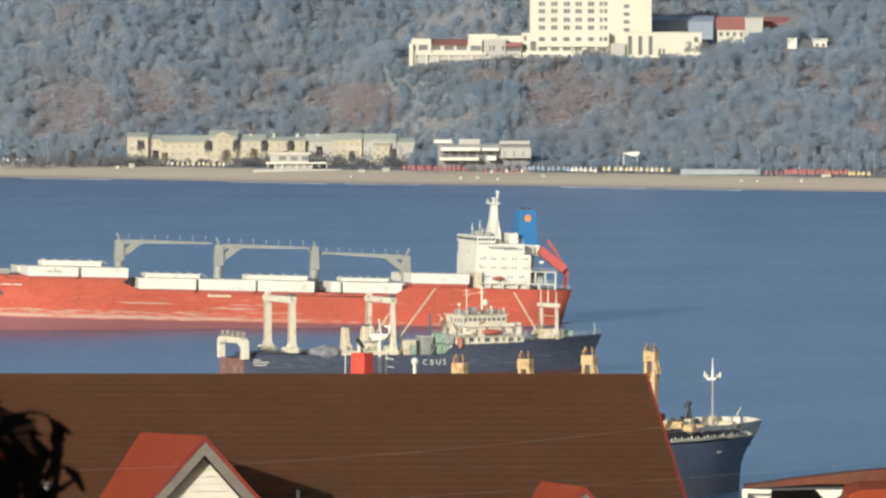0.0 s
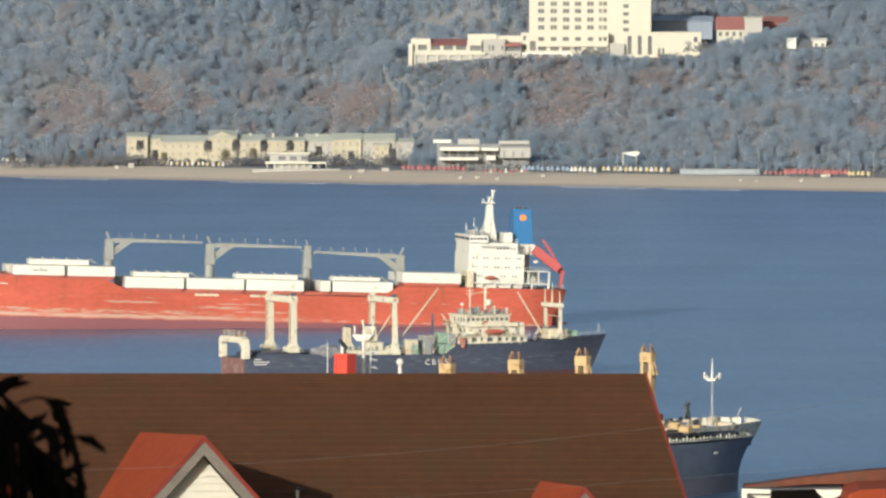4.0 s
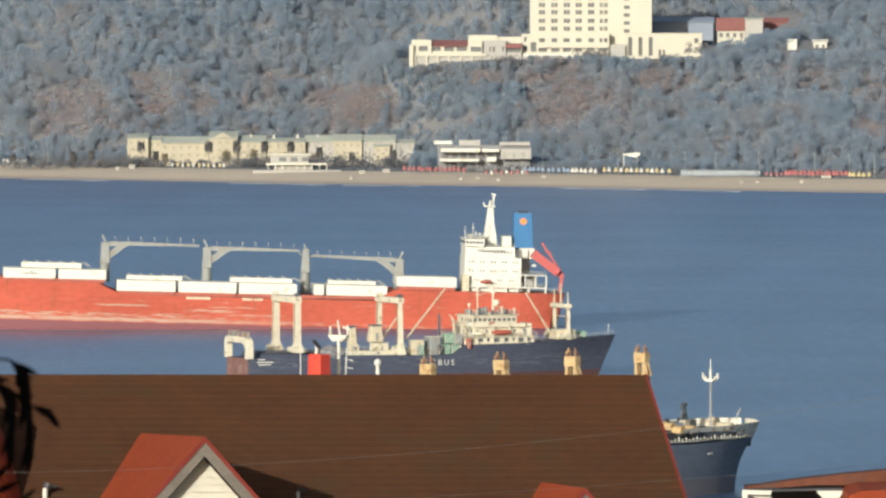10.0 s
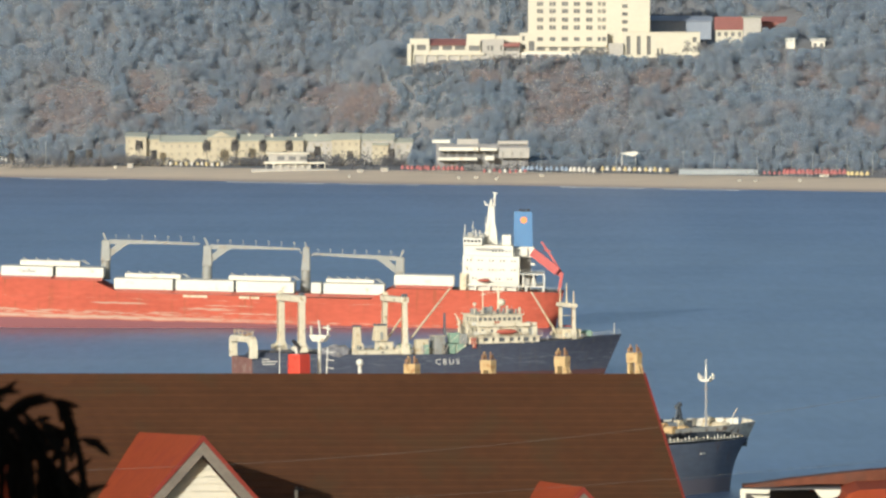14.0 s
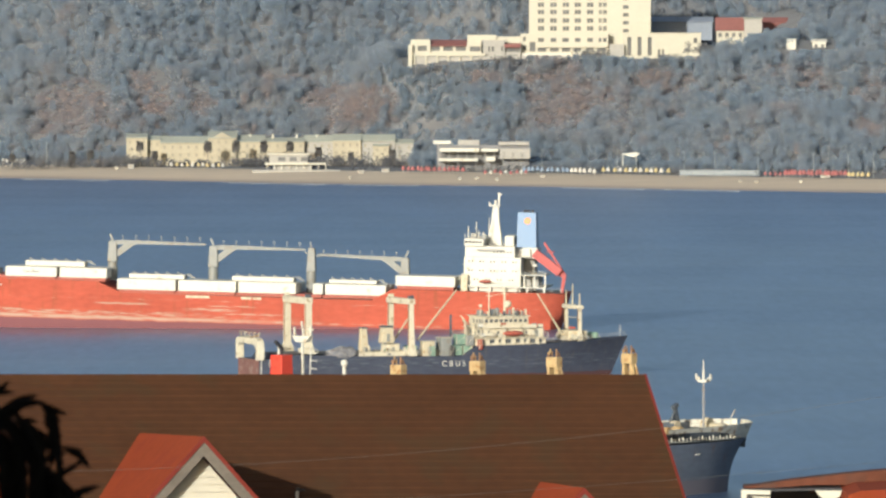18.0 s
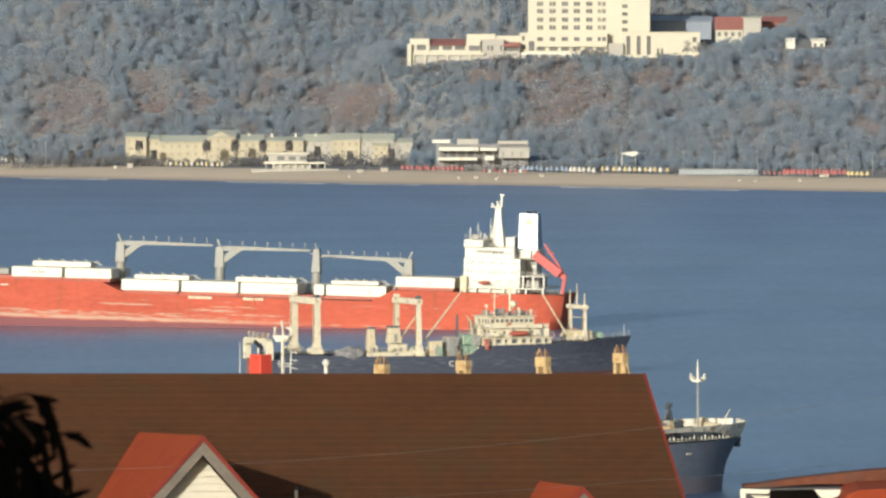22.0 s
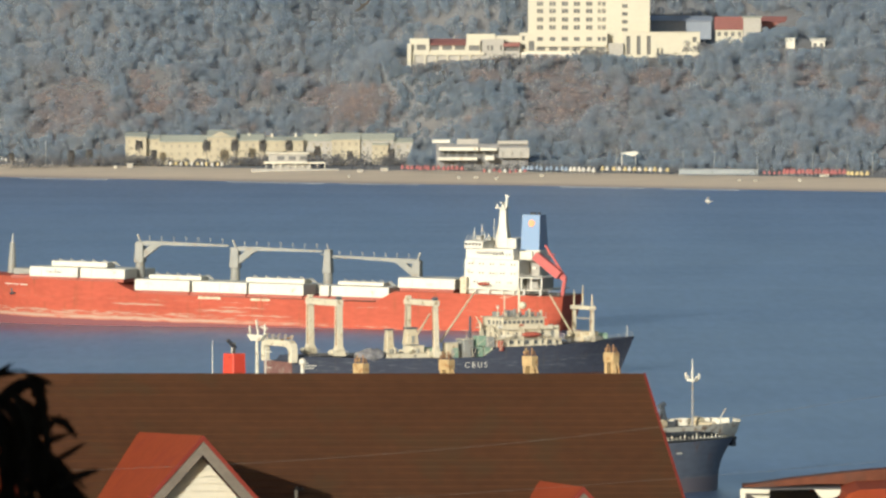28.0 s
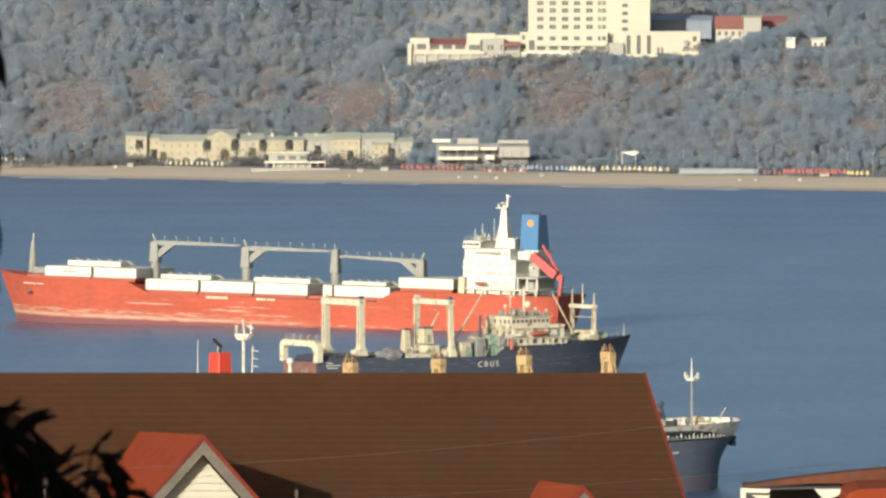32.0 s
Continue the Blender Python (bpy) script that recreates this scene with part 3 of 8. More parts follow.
hill_house("long_hall", "low grey flat-roofed hall behind the hotel", 4660, 99.47, 128.16, 69.04, 60.46, M["slate_roof"], M["slate_roof"], 2.6, 14)
hill_house("villa", "white villa with a dull red roof", 4640, 129.75, 142.56, 65.21, 58.54, M["stucco"], M["clay_roof"], 6.2, 10, 4)
hill_house("villa", "white gabled house front beside the red roof", 4638, 142.77, 151.04, 70.84, 59.63, M["stucco_shade"], M["resort_roof"], 0.9, 9)
hill_house("villa", "low house with a brownish red roof among trees", 4655, 152.13, 167.13, 68.55, 62.66, M["clay_roof"], M["clay_roof"], 2.8, 9)
hill_house("hut", "small white square hut among trees", 4590, 161.1, 165.32, 61.48, 55.4, M["white"], None, 0, 4)
hill_house("hut", "small white house with a sloping roof", 4590, 173.25, 179.32, 60.42, 54.35, M["white"], M["white"], 1.4, 5, 2)


# ---- buildings along the beach ----
def resort():
    """Long ochre building in several stepped blocks with shallow pitched roofs."""
    root = thing("beach_resort", "long ochre seafront building with pale green roofs", "building", pose(0, 4530, 0))
    blocks = ((-145.7, -136.06, 16.77, 0.0, "resort"), (-135.98, -130.06, 15.73, 3, "resort"), (-129.98, -107.91, 14.42, 1.2, "resort"), (-107.83, -94.87, 16.77, -1.5, "resort"), (-94.8, -81.84, 14.94, 0.4, "resort"), (-81.76, -74.02, 14.94, 2, "resort"),
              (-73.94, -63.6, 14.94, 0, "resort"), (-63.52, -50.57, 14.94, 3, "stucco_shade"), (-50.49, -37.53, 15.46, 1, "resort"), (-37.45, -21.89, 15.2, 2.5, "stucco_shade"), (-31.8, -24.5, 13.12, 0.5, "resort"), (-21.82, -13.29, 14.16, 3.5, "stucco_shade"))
    for xa, xb, zt, y, mt in blocks:
        nw = max(2, int((xb - xa) / 3.2))
        holes = []
        for row in range(3):
            zc = zt - 2.0 - 3.6 * row
            for k in range(nw):
                xc = xa + (k + 0.5) * (xb - xa) / nw
                holes.append((xc - 0.55, xc + 0.55, zc - 0.8, zc + 0.8))
        bm = wall_with_holes(B(), xa, xb, 2.5, zt, y, 0.6, holes)
        box(bm, xa, xb, y + 1.0, 16, 2.5, zt - 0.02)
        w = part("wall", bm, M[mt], root)
        p = None
        for h in holes:
            m = pose((h[0] + h[1]) / 2, y + 0.45, (h[2] + h[3]) / 2)
            if p is None:
                p = part("window", box(B(), -0.55, 0.55, 0, 0.1, -0.8, 0.8), M["window_far"], w)
                p.matrix_basis = m
            else:
                share(p, w, m)
        ridge = zt + (3.1 if xb - xa > 12 else 2.0)
        bm = slab(B(), [(y - 0.9, zt), (y - 0.9, zt + 0.35), (8, ridge), (17, zt + 0.35), (17, zt)], xa - 0.3, xb + 0.3, "x")
        part("roof", bm, M["resort_roof"], root, "pale green pitched roof")
    # central pediment
    bm = slab(B(), [(-106.86, 16.77), (-101.65, 19.37), (-95.92, 16.77)], -2.2, 6)
    part("pediment", bm, M["resort"], root)
    for xm in (-88.62, -78.19, -67.25, -57.86):
        part("roof_vent", box(B(), xm - 0.5, xm + 0.5, 6, 7, 16.3, 18.3), M["stucco"], root)
    return root


resort()


def pavilion():
    root = thing("beach_pavilion", "white modern pavilion with flat roofs and open storeys", "building", pose(0, 4420, 0))
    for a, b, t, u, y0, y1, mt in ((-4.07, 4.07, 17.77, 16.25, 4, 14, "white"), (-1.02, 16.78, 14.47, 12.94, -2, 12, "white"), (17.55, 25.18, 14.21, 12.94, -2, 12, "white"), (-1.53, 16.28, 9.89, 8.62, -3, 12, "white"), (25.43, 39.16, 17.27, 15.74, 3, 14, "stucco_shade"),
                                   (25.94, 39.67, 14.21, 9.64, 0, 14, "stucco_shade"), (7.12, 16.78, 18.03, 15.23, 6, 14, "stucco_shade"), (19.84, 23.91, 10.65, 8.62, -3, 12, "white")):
        part("roof_slab", box(B(), a, b, y0, y1, u, t), M[mt], root, bevel=0.1)
    # core darkened: shade between the roof slabs is put into its colour
    part("core", box(B(), -2.29, 39.16, 5, 13, 3.5, 15.74), M["shaded_core_grey"], root, "dark grey core, shade of the open storeys in its colour")
    for k in range(10):
        xm = -1.02 + k * 4.07
        part("column", box(B(), xm - 0.12, xm + 0.12, -1.5, -1.2, 3.5, 12.94), M["grey"], root)
        part("window", box(B(), xm + 0.6, xm + 3.4, 4.9, 5.0, 10.15, 12.43), M["window"], root)
    return root


pavilion()


def kiosk():
    root = thing("beach_kiosk", "low white beach kiosk with a wide flat roof", "kiosk", pose(0, 4440, 0))
    part("roof", box(B(), -80.22, -52.63, -3, 9, 6.63, 7.39), M["bulwark"], root, bevel=0.08)
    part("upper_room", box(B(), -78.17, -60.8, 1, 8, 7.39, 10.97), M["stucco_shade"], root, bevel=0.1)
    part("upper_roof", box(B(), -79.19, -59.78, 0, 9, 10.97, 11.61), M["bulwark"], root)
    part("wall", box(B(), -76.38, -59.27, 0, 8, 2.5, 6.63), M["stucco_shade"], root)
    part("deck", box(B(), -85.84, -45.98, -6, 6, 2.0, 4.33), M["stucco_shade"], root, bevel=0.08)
    for k in range(9):
        xm = -79.19 + k * 3.32
        part("column", box(B(), xm - 0.18, xm + 0.18, -2.6, -2.2, 4.58, 6.63), M["bulwark"], root)
    for xm in (-72.55, -67.44, -62.33):
        part("window", box(B(), xm - 1.6, xm + 1.6, 0.94, 1.05, 8.16, 9.95), M["window"], root)
    return root


kiosk()

# a canopy farther along the beach
root = thing("beach_canopy", "small white canopy on posts behind the sand", "canopy", pose(0, 4400, 0))
part("roof", slab(B(), [(80, 12.37), (87.09, 13.13), (88.61, 12.37), (86.08, 10.85)], -3, 5), M["white"], root)
for xm in (81.01, 87.09):
    part("post", rod(B(), (xm, 0, 3.5), (xm, 0, 12.12), 0.2, 0.2, 6), M["white"], root)
root = thing("long_fence", "long pale blue-grey railing behind the sand", "fence", pose(0, 4330, 0))
part("top_bar", beam(B(), (104.89, 0, 6.71), (139.77, 0, 6.46), 0.4), M["rail_blue"], root)
part("lower_bar", beam(B(), (104.89, 0, 4.6), (139.77, 0, 4.4), 0.3), M["rail_blue"], root)
for k in range(15):
    xm = 104.89 + k * 2.49
    part("post", box(B(), xm - 0.12, xm + 0.12, -0.12, 0.12, 2.5, 6.71), M["rail_blue"], root)
    if k < 14:
        part("panel", box(B(), xm + 0.15, xm + 2.34, -0.03, 0.03, 4.75, 6.3), M["rail_blue"], root)


def ground_at(x, y):
    return land_height(x, y - shore(x))


def parasol_row(x_from, x_to, back, step, colours, label, height=3.6, r=1.05, seed=1):
    """A row of closed and half-open parasols on the sand, each with pole and canopy."""
    rnd = random.Random(seed)
    first = {}
    x, i = x_from, 0
    while x < x_to:
        col = colours[i % len(colours)]
        y = shore(x) + back + rnd.uniform(-3, 3)
        m = pose(x, y, ground_at(x, y) - 0.1, rnd.uniform(-5, 5), rnd.uniform(-5, 5), rnd.uniform(0, 90))
        if col not in first:
            root = thing("parasol", label, "parasol", m, "parasols on the beach")
            part("pole", rod(B(), (0, 0, 0), (0, 0, height), 0.06, 0.06, 6), M["white"], root)
            bm = B()
            loft(bm, [[(rr * math.cos(a * 0.7854), rr * math.sin(a * 0.7854), z) for a in range(8)] for z, rr in ((height * 0.42, r), (height * 0.72, r * 0.7), (height * 0.97, 0.08))])
            part("canopy", bm, M[col], root)
            first[col] = root
        else:
            copy_thing(first[col], m)
        i += 1
        x += step * rnd.uniform(0.8, 1.25)


# canvas colours dulled, with the haze over the beach mixed in
M["par_red"] = mat("red_canvas", (0.28, 0.10, 0.10), 0.8, vary=0.15)
M["par_blue"] = mat("blue_canvas", (0.19, 0.25, 0.33), 0.8, vary=0.15)
M["par_white"] = mat("white_canvas", (0.46, 0.45, 0.41), 0.8, vary=0.1)
M["par_yellow"] = mat("yellow_canvas", (0.42, 0.35, 0.18), 0.8, vary=0.1)
parasol_row(-17.22, 9.62, 72, 1.9, ("par_red",), "closed red beach parasol", seed=2)
parasol_row(19.24, 38.23, 66, 2.2, ("par_red", "par_white", "par_red"), "closed red beach parasol", 2.8, 0.9, seed=3)
parasol_row(36.79, 56.96, 78, 2.2, ("par_blue",), "closed blue beach parasol", seed=4)
parasol_row(57.46, 69.05, 70, 1.8, ("par_white",), "closed white beach parasol", 4.0, seed=5)
parasol_row(71.75, 102.35, 84, 2.5, ("par_yellow", "par_white"), "closed yellow beach parasol", 3.6, seed=6)
parasol_row(142.18, 150.82, 92, 2.2, ("par_red",), "closed red beach parasol", 2.6, 0.8, seed=7)
parasol_row(150.32, 176.73, 80, 1.7, ("par_red",), "closed red beach parasol", 4.2, 1.15, seed=8)
parasol_row(177.88, 186.97, 84, 1.9, ("par_yellow",), "closed yellow beach parasol", 3.4, seed=9)
parasol_row(-123.71, -97.48, 78, 2.3, ("par_white", "par_yellow"), "closed white beach parasol", 3.0, 0.8, seed=10)
parasol_row(-203.3, -192.36, 82, 2.0, ("par_white",), "closed white beach parasol", 3.4, 0.8, seed=11)


def hut(x, back, w, h, mt, label):
    """A small beach stall: walls, an overhanging lid and an opening."""
    y = shore(x) + back
    z = ground_at(x, y) - 0.2
    root = thing("beach_stall", label, "stall", pose(x, y, z), "stalls on the beach")
    part("wall", box(B(), -w / 2, w / 2, 0, 2.4, 0, h), mt, root)
    part("roof", box(B(), -w / 2 - 0.3, w / 2 + 0.3, -0.4, 2.6, h + 0.005, h + 0.25), M["stucco_shade"], root, bevel=0.05)
    part("opening", box(B(), -w / 4, w / 4, -0.05, 0.04, h * 0.4, h * 0.8), M["window_far"], root)


for xm, back, w, h, mt in ((195.71, 34, 3.6, 1.5, "white"), (168.08, 96, 6.5, 4.2, "white"), (-142.47, 74, 4.0, 3.2, "stucco_shade"), (-149.06, 68, 2.0, 2.0, "white"), (-170.87, 76, 2.6, 2.4, "white"), (-178.47, 78, 3.0, 2.2, "stucco_shade"), (-36.51, 70, 4.0, 2.2, "stucco_shade"), (-25.6, 78, 5.0, 2.6, "stucco_shade"),
                           (7.86, 40, 1.8, 1.6, "white"), (24.34, 38, 2.0, 1.5, "white"), (15.46, 45, 2.4, 1.3, "white"), (44.62, 58, 3.0, 1.8, "stucco_shade"), (137.15, 52, 2.0, 1.2, "white"), (130.3, 52, 2.0, 1.1, "white"), (156.16, 55, 1.8, 2.0, "white"), (-41.07, 36, 0.9, 2.0, "white")):
    hut(xm, back, w * 0.65, h * 0.55, M["bulwark"] if mt == "white" else M[mt], "small pale beach stall on the sand")


def lamp_post(x, back, h):
    y = shore(x) + back
    root = thing("lamp_post", "tall thin grey promenade lamp post", "lamp post", pose(x, y, ground_at(x, y) - 0.2), "lamp posts on the promenade")
    part("pole", rod(B(), (0, 0, 0), (0, 0, h), 0.13, 0.08, 6), M["grey"], root)
    part("arm", beam(B(), (-0.5, 0, h), (0.5, 0, h), 0.10), M["grey"], root)
    for s in (-1, 1):
        part("lantern", box(B(), s * 0.5 - 0.2, s * 0.5 + 0.2, -0.15, 0.15, h - 0.12, h + 0.06), M["grey"], root)


for xm in (-183.03, -157.68, 44.62, 78.08, 107.23, 120.67, 139.18, 163.01, 177.96, 188.61, -32.7):
    lamp_post(xm, 96, 10.5)


# ---- trees ----
def leaf_cloud(centres, radii, counts, size, seed, squash=1.0):
    """Leaf clumps as small bent quads scattered through ellipsoids: vertices and faces as arrays."""
    rng = np.random.default_rng(seed)
    c = np.repeat(np.asarray(centres, float), counts, axis=0)
    r = np.repeat(np.asarray(radii, float), counts, axis=0)
    n = len(c)
    d = rng.normal(size=(n, 3))
    d /= np.linalg.norm(d, axis=1)[:, None]
    p = c + d * (0.55 + 0.45 * rng.random((n, 1)) ** 0.6) * r
    face = d + 0.45 * rng.normal(size=(n, 3))
    a = np.cross(face, rng.normal(size=(n, 3)))
    a /= np.linalg.norm(a, axis=1)[:, None]
    b = np.cross(face, a)
    b /= np.linalg.norm(b, axis=1)[:, None]
    s = size * rng.uniform(0.6, 1.4, (n, 1))
    a, b = a * s, b * s * 0.7
    v = np.stack([p - a, p - b * 0.9, p + a, p + b], axis=1).reshape(-1, 3)
    return v


def cloud_mesh(name, v, material):
    me = bpy.data.meshes.new(name)
    n = len(v) // 4
    me.vertices.add(len(v))
    me.vertices.foreach_set("co", v.ravel())
    me.loops.add(4 * n)
    me.loops.foreach_set("vertex_index", np.arange(4 * n, dtype=np.int32))
    me.polygons.add(n)
    me.polygons.foreach_set("loop_start", np.arange(0, 4 * n, 4, dtype=np.int32))
    me.update(calc_edges=True)
    me.materials.append(material)
    return me


def foliage_mat(name, a, b, scale, porous=0.64):
    """Foliage mixed from two tones, varied from clump to clump and over the slope."""
    m = bpy.data.materials.new(name)
    m.use_nodes = True
    nt = m.node_tree
    bs = nt.nodes["Principled BSDF"]
    geo = nt.nodes.new("ShaderNodeNewGeometry")
    tc = nt.nodes.new("ShaderNodeTexCoord")
    ns = nt.nodes.new("ShaderNodeTexNoise")
    ns.inputs["Scale"].default_value, ns.inputs["Detail"].default_value = scale, 4
    nt.links.new(tc.outputs["Object"], ns.inputs["Vector"])
    ad = nt.nodes.new("ShaderNodeMath")
    ad.operation = "MULTIPLY_ADD"
    ad.inputs[1].default_value, ad.inputs[2].default_value = 0.18, -0.09
    nt.links.new(geo.outputs["Random Per Island"], ad.inputs[0])
    mr = nt.nodes.new("ShaderNodeMapRange")
    mr.inputs[1].default_value, mr.inputs[2].default_value = 0.44, 0.66
    nt.links.new(ns.outputs[0], mr.inputs[0])
    sm = nt.nodes.new("ShaderNodeMath")
    sm.operation, sm.use_clamp = "ADD", True
    nt.links.new(mr.outputs[0], sm.inputs[0])
    nt.links.new(ad.outputs[0], sm.inputs[1])
    mx = nt.nodes.new("ShaderNodeMix")
    mx.data_type = "RGBA"
    mx.inputs["A"].default_value, mx.inputs["B"].default_value = (*a, 1), (*b, 1)
    nt.links.new(sm.outputs[0], mx.inputs["Factor"])
    nt.links.new(mx.outputs["Result"], bs.inputs["Base Color"])
    bs.inputs["Roughness"].default_value = 0.75
    # leaves hang every way: shade each clump by a normal drawn towards the open side
    bend = nt.nodes.new("ShaderNodeVectorMath")
    bend.operation = "MULTIPLY_ADD"
    bend.inputs[1].default_value = (0.14, 0.14, 0.14)
    bend.inputs[2].default_value = (-0.13, -0.48, 0.57)
    nt.links.new(geo.outputs["Normal"], bend.inputs[0])
    unit = nt.nodes.new("ShaderNodeVectorMath")
    unit.operation = "NORMALIZE"
    nt.links.new(bend.outputs[0], unit.inputs[0])
    nt.links.new(unit.outputs[0], bs.inputs["Normal"])
    tr = nt.nodes.new("ShaderNodeBsdfTranslucent")
    nt.links.new(mx.outputs["Result"], tr.inputs["Color"])
    ms = nt.nodes.new("ShaderNodeMixShader")
    ms.inputs[0].default_value = 0.72
    nt.links.new(bs.outputs[0], ms.inputs[1])
    nt.links.new(tr.outputs[0], ms.inputs[2])
    # a spray of leaves lets part of the light pass between them
    gap = nt.nodes.new("ShaderNodeBsdfTransparent")
    open_mix = nt.nodes.new("ShaderNodeMixShader")
    open_mix.inputs[0].default_value = porous
    nt.links.new(ms.outputs[0], open_mix.inputs[1])
    nt.links.new(gap.outputs[0], open_mix.inputs[2])
    nt.links.new(open_mix.outputs[0], nt.nodes["Material Output"].inputs["Surface"])
    return m


# foliage colours raised and blued: distance haze is put into the leaves
WOODS = [foliage_mat("hazed_dark_foliage", (0.410, 0.498, 0.582), (0.438, 0.510, 0.588), 0.03),
         foliage_mat("hazed_eucalypt_foliage", (0.436, 0.514, 0.592), (0.460, 0.524, 0.590), 0.03),
         foliage_mat("hazed_olive_foliage", (0.456, 0.510, 0.566), (0.484, 0.516, 0.550), 0.03),
         foliage_mat("hazed_brown_scrub", (0.515, 0.470, 0.476), (0.548, 0.474, 0.466), 0.04)]
# shrub and frond colours paled: the haze over the shore is part of them
M["palm"] = foliage_mat("hazed_shrub_foliage", (0.290, 0.296, 0.312), (0.340, 0.328, 0.330), 0.1, 0.5)

M["palm_head"] = foliage_mat("hazed_palm_fronds", (0.245, 0.240, 0.235), (0.290, 0.276, 0.262), 0.3, 0.25)
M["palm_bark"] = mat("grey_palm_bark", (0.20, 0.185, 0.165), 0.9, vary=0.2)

# dry, brownish parts of the slope with low scrub: centre x, height, half width, half height
CUTS = ((-176, 27, 24, 14), (-136, 31, 12, 12), (-113, 28, 7, 8), (-82, 40, 9, 5), (-43, 30, 26, 11), (57, 34, 22, 15), (101, 39, 18, 9), (171, 44, 7, 7), (196, 39, 6, 10), (-55, 66, 6, 3), (138, 44, 3, 4), (20, 41, 9, 6))


# openings kept free of trees before the hotel and the houses: bearing from, to, and fall of the sight line
CLEAR = ((-0.0038, 0.0078, 0.01300, 4612), (0.0078, 0.0175, 0.01235, 4612), (0.0175, 0.0266, 0.01245, 4612), (0.0270, 0.0330, 0.01010, 4640), (0.0325, 0.0362, 0.00960, 4655), (0.0345, 0.0400, 0.01180, 4592))


def bare(x, z):
    return max(0.0, max(1 - ((x - a) / w) ** 2 - ((z - b) / h) ** 2 for a, b, w, h in CUTS))


rnd = random.Random(11)


def clear_room(x, y, z):
    """Height that a tree may have before it hides the hotel or the houses."""
    if (-20 < x < 126 and 4597 < y < 4650) or (98 < x < 168 and 4630 < y < 4674) or (-152 < x < -14 and y < 4534):
        return 0.0
    return min([110.6 - k * y - z for ua, ub, k, far in CLEAR if ua < x / y < ub and y < far] + [99])


def far_woods():
    """Trees of several upright lobes, and low dry scrub on the brown parts; each plant keeps one kind of foliage."""
    centres, radii, counts, kinds = [], [], [], []
    for i in range(14500):
        wide = i % 13 == 0
        x = rnd.uniform(-900, 900) if wide else rnd.uniform(-232, 232)
        d = rnd.uniform(126, 620) if wide else 126 + 400 * rnd.random() ** 1.15
        steep = i > 9500
        if steep:
            # the banks below the hotel terrace are steeper and carry as many plants on less ground
            x, y = rnd.uniform(-85, 190), rnd.uniform(4500, 4640)
            d = y - shore(x)
            if land_height(x, d + 2) - land_height(x, d - 2) < 2.4:
                continue
        y = shore(x) + d
        if y > 4928:
            continue
        z = land_height(x, d)
        dry = bare(x, z) * 2.0 + (0.22 if 14 < z < 44 else 0.0) + 0.8 * noise.noise(Vector((x / 14.0, z / 9.0, 3)))
        room = clear_room(x, y, z)
        if dry > 0.55 and rnd.random() < 0.95:
            for _ in range(6):
                h = min(rnd.uniform(0.9, 2.6), room)
                xx, dd = x + rnd.uniform(-4, 4), d + rnd.uniform(-5, 5)
                zz = land_height(xx, dd)
                if h < 0.8 or clear_room(xx, shore(xx) + dd, zz) < 1.0:
                    continue
                centres.append((xx, shore(xx) + dd, zz + 0.35 * h))
                radii.append((h * 0.8, h * 0.8, h * 0.55))
                counts.append(22)
                kinds.append(3 if rnd.random() < 0.8 else 2)
            continue
        if noise.noise(Vector((x / 23.0, d / 23.0, 8))) < -0.50 and rnd.random() < 0.7:
            continue
        h = rnd.uniform(4.8, 7.6) + 4.0 * max(0.0, noise.noise(Vector((x / 50.0, d / 50.0, 1)))) + (2.5 if rnd.random() < 0.12 else 0)
        h *= 0.7 if d < 165 else 1.0
        h = min(h * (0.55 if steep else 1.0), room)
        if h < 1.2:
            continue
        tone = 0.5 + 0.9 * noise.noise(Vector((x / 33.0, d / 33.0, 4))) + rnd.uniform(-0.34, 0.34) + (0.22 if 14 < z < 46 else 0.0)
        kind = 0 if tone < 0.40 else (1 if tone < 0.72 else (2 if tone < 1.05 or rnd.random() < 0.6 else 3))
        w = h * rnd.uniform(0.27, 0.42)
        for k in range(2 if wide else 5):
            up = (0.30, 0.48, 0.62, 0.76, 0.88)[k] if not wide else (0.45, 0.75)[k]
            r = w * (1.15 - 0.75 * abs(up - 0.5)) * rnd.uniform(0.75, 1.1)
            a = rnd.uniform(0, 6.28)
            off = w * rnd.uniform(0.15, 0.6) * (1.15 - up)
            centres.append((x + off * math.cos(a), y + off * math.sin(a), z + h * up))
            radii.append((r, r, min(r * 1.1, h * (1 - up) + 0.4)))
            counts.append(19)
            kinds.append(kind)
    v = leaf_cloud(centres, radii, counts, 0.80, 5)
    return v, np.repeat(np.array(kinds, dtype=np.int32), counts)


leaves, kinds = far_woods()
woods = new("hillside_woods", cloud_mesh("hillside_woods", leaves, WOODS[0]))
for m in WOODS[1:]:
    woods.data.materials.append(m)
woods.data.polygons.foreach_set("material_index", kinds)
tagged(woods, "eucalypt woods with dry brown scrub on the far hillside, haze in their colours", "woods", kind="stuff")

# scrub and hedges behind the beach
centres, radii, counts = [], [], []
for _ in range(420):
    x = rnd.uniform(-240, 240)
    d = rnd.uniform(92, 128)
    if -152 < x < -8 and d > 100:
        continue
    h = rnd.uniform(2.0, 4.6)
    centres.append((x, shore(x) + d, land_height(x, d) + h * 0.5))
    radii.append((h * 0.6, h * 0.6, h * 0.55))
    counts.append(26)
for _ in range(150):
    x = rnd.uniform(-158, -6)
    h = rnd.uniform(2.0, 5.5) if rnd.random() < 0.7 else rnd.uniform(6, 9)
    if -140 < x < -100 and h > 4:
        continue
    centres.append((x, 4514 + rnd.uniform(-10, 8), 3.6 + h * 0.5))
    radii.append((h * 0.5, h * 0.5, h * 0.55))
    counts.append(40)
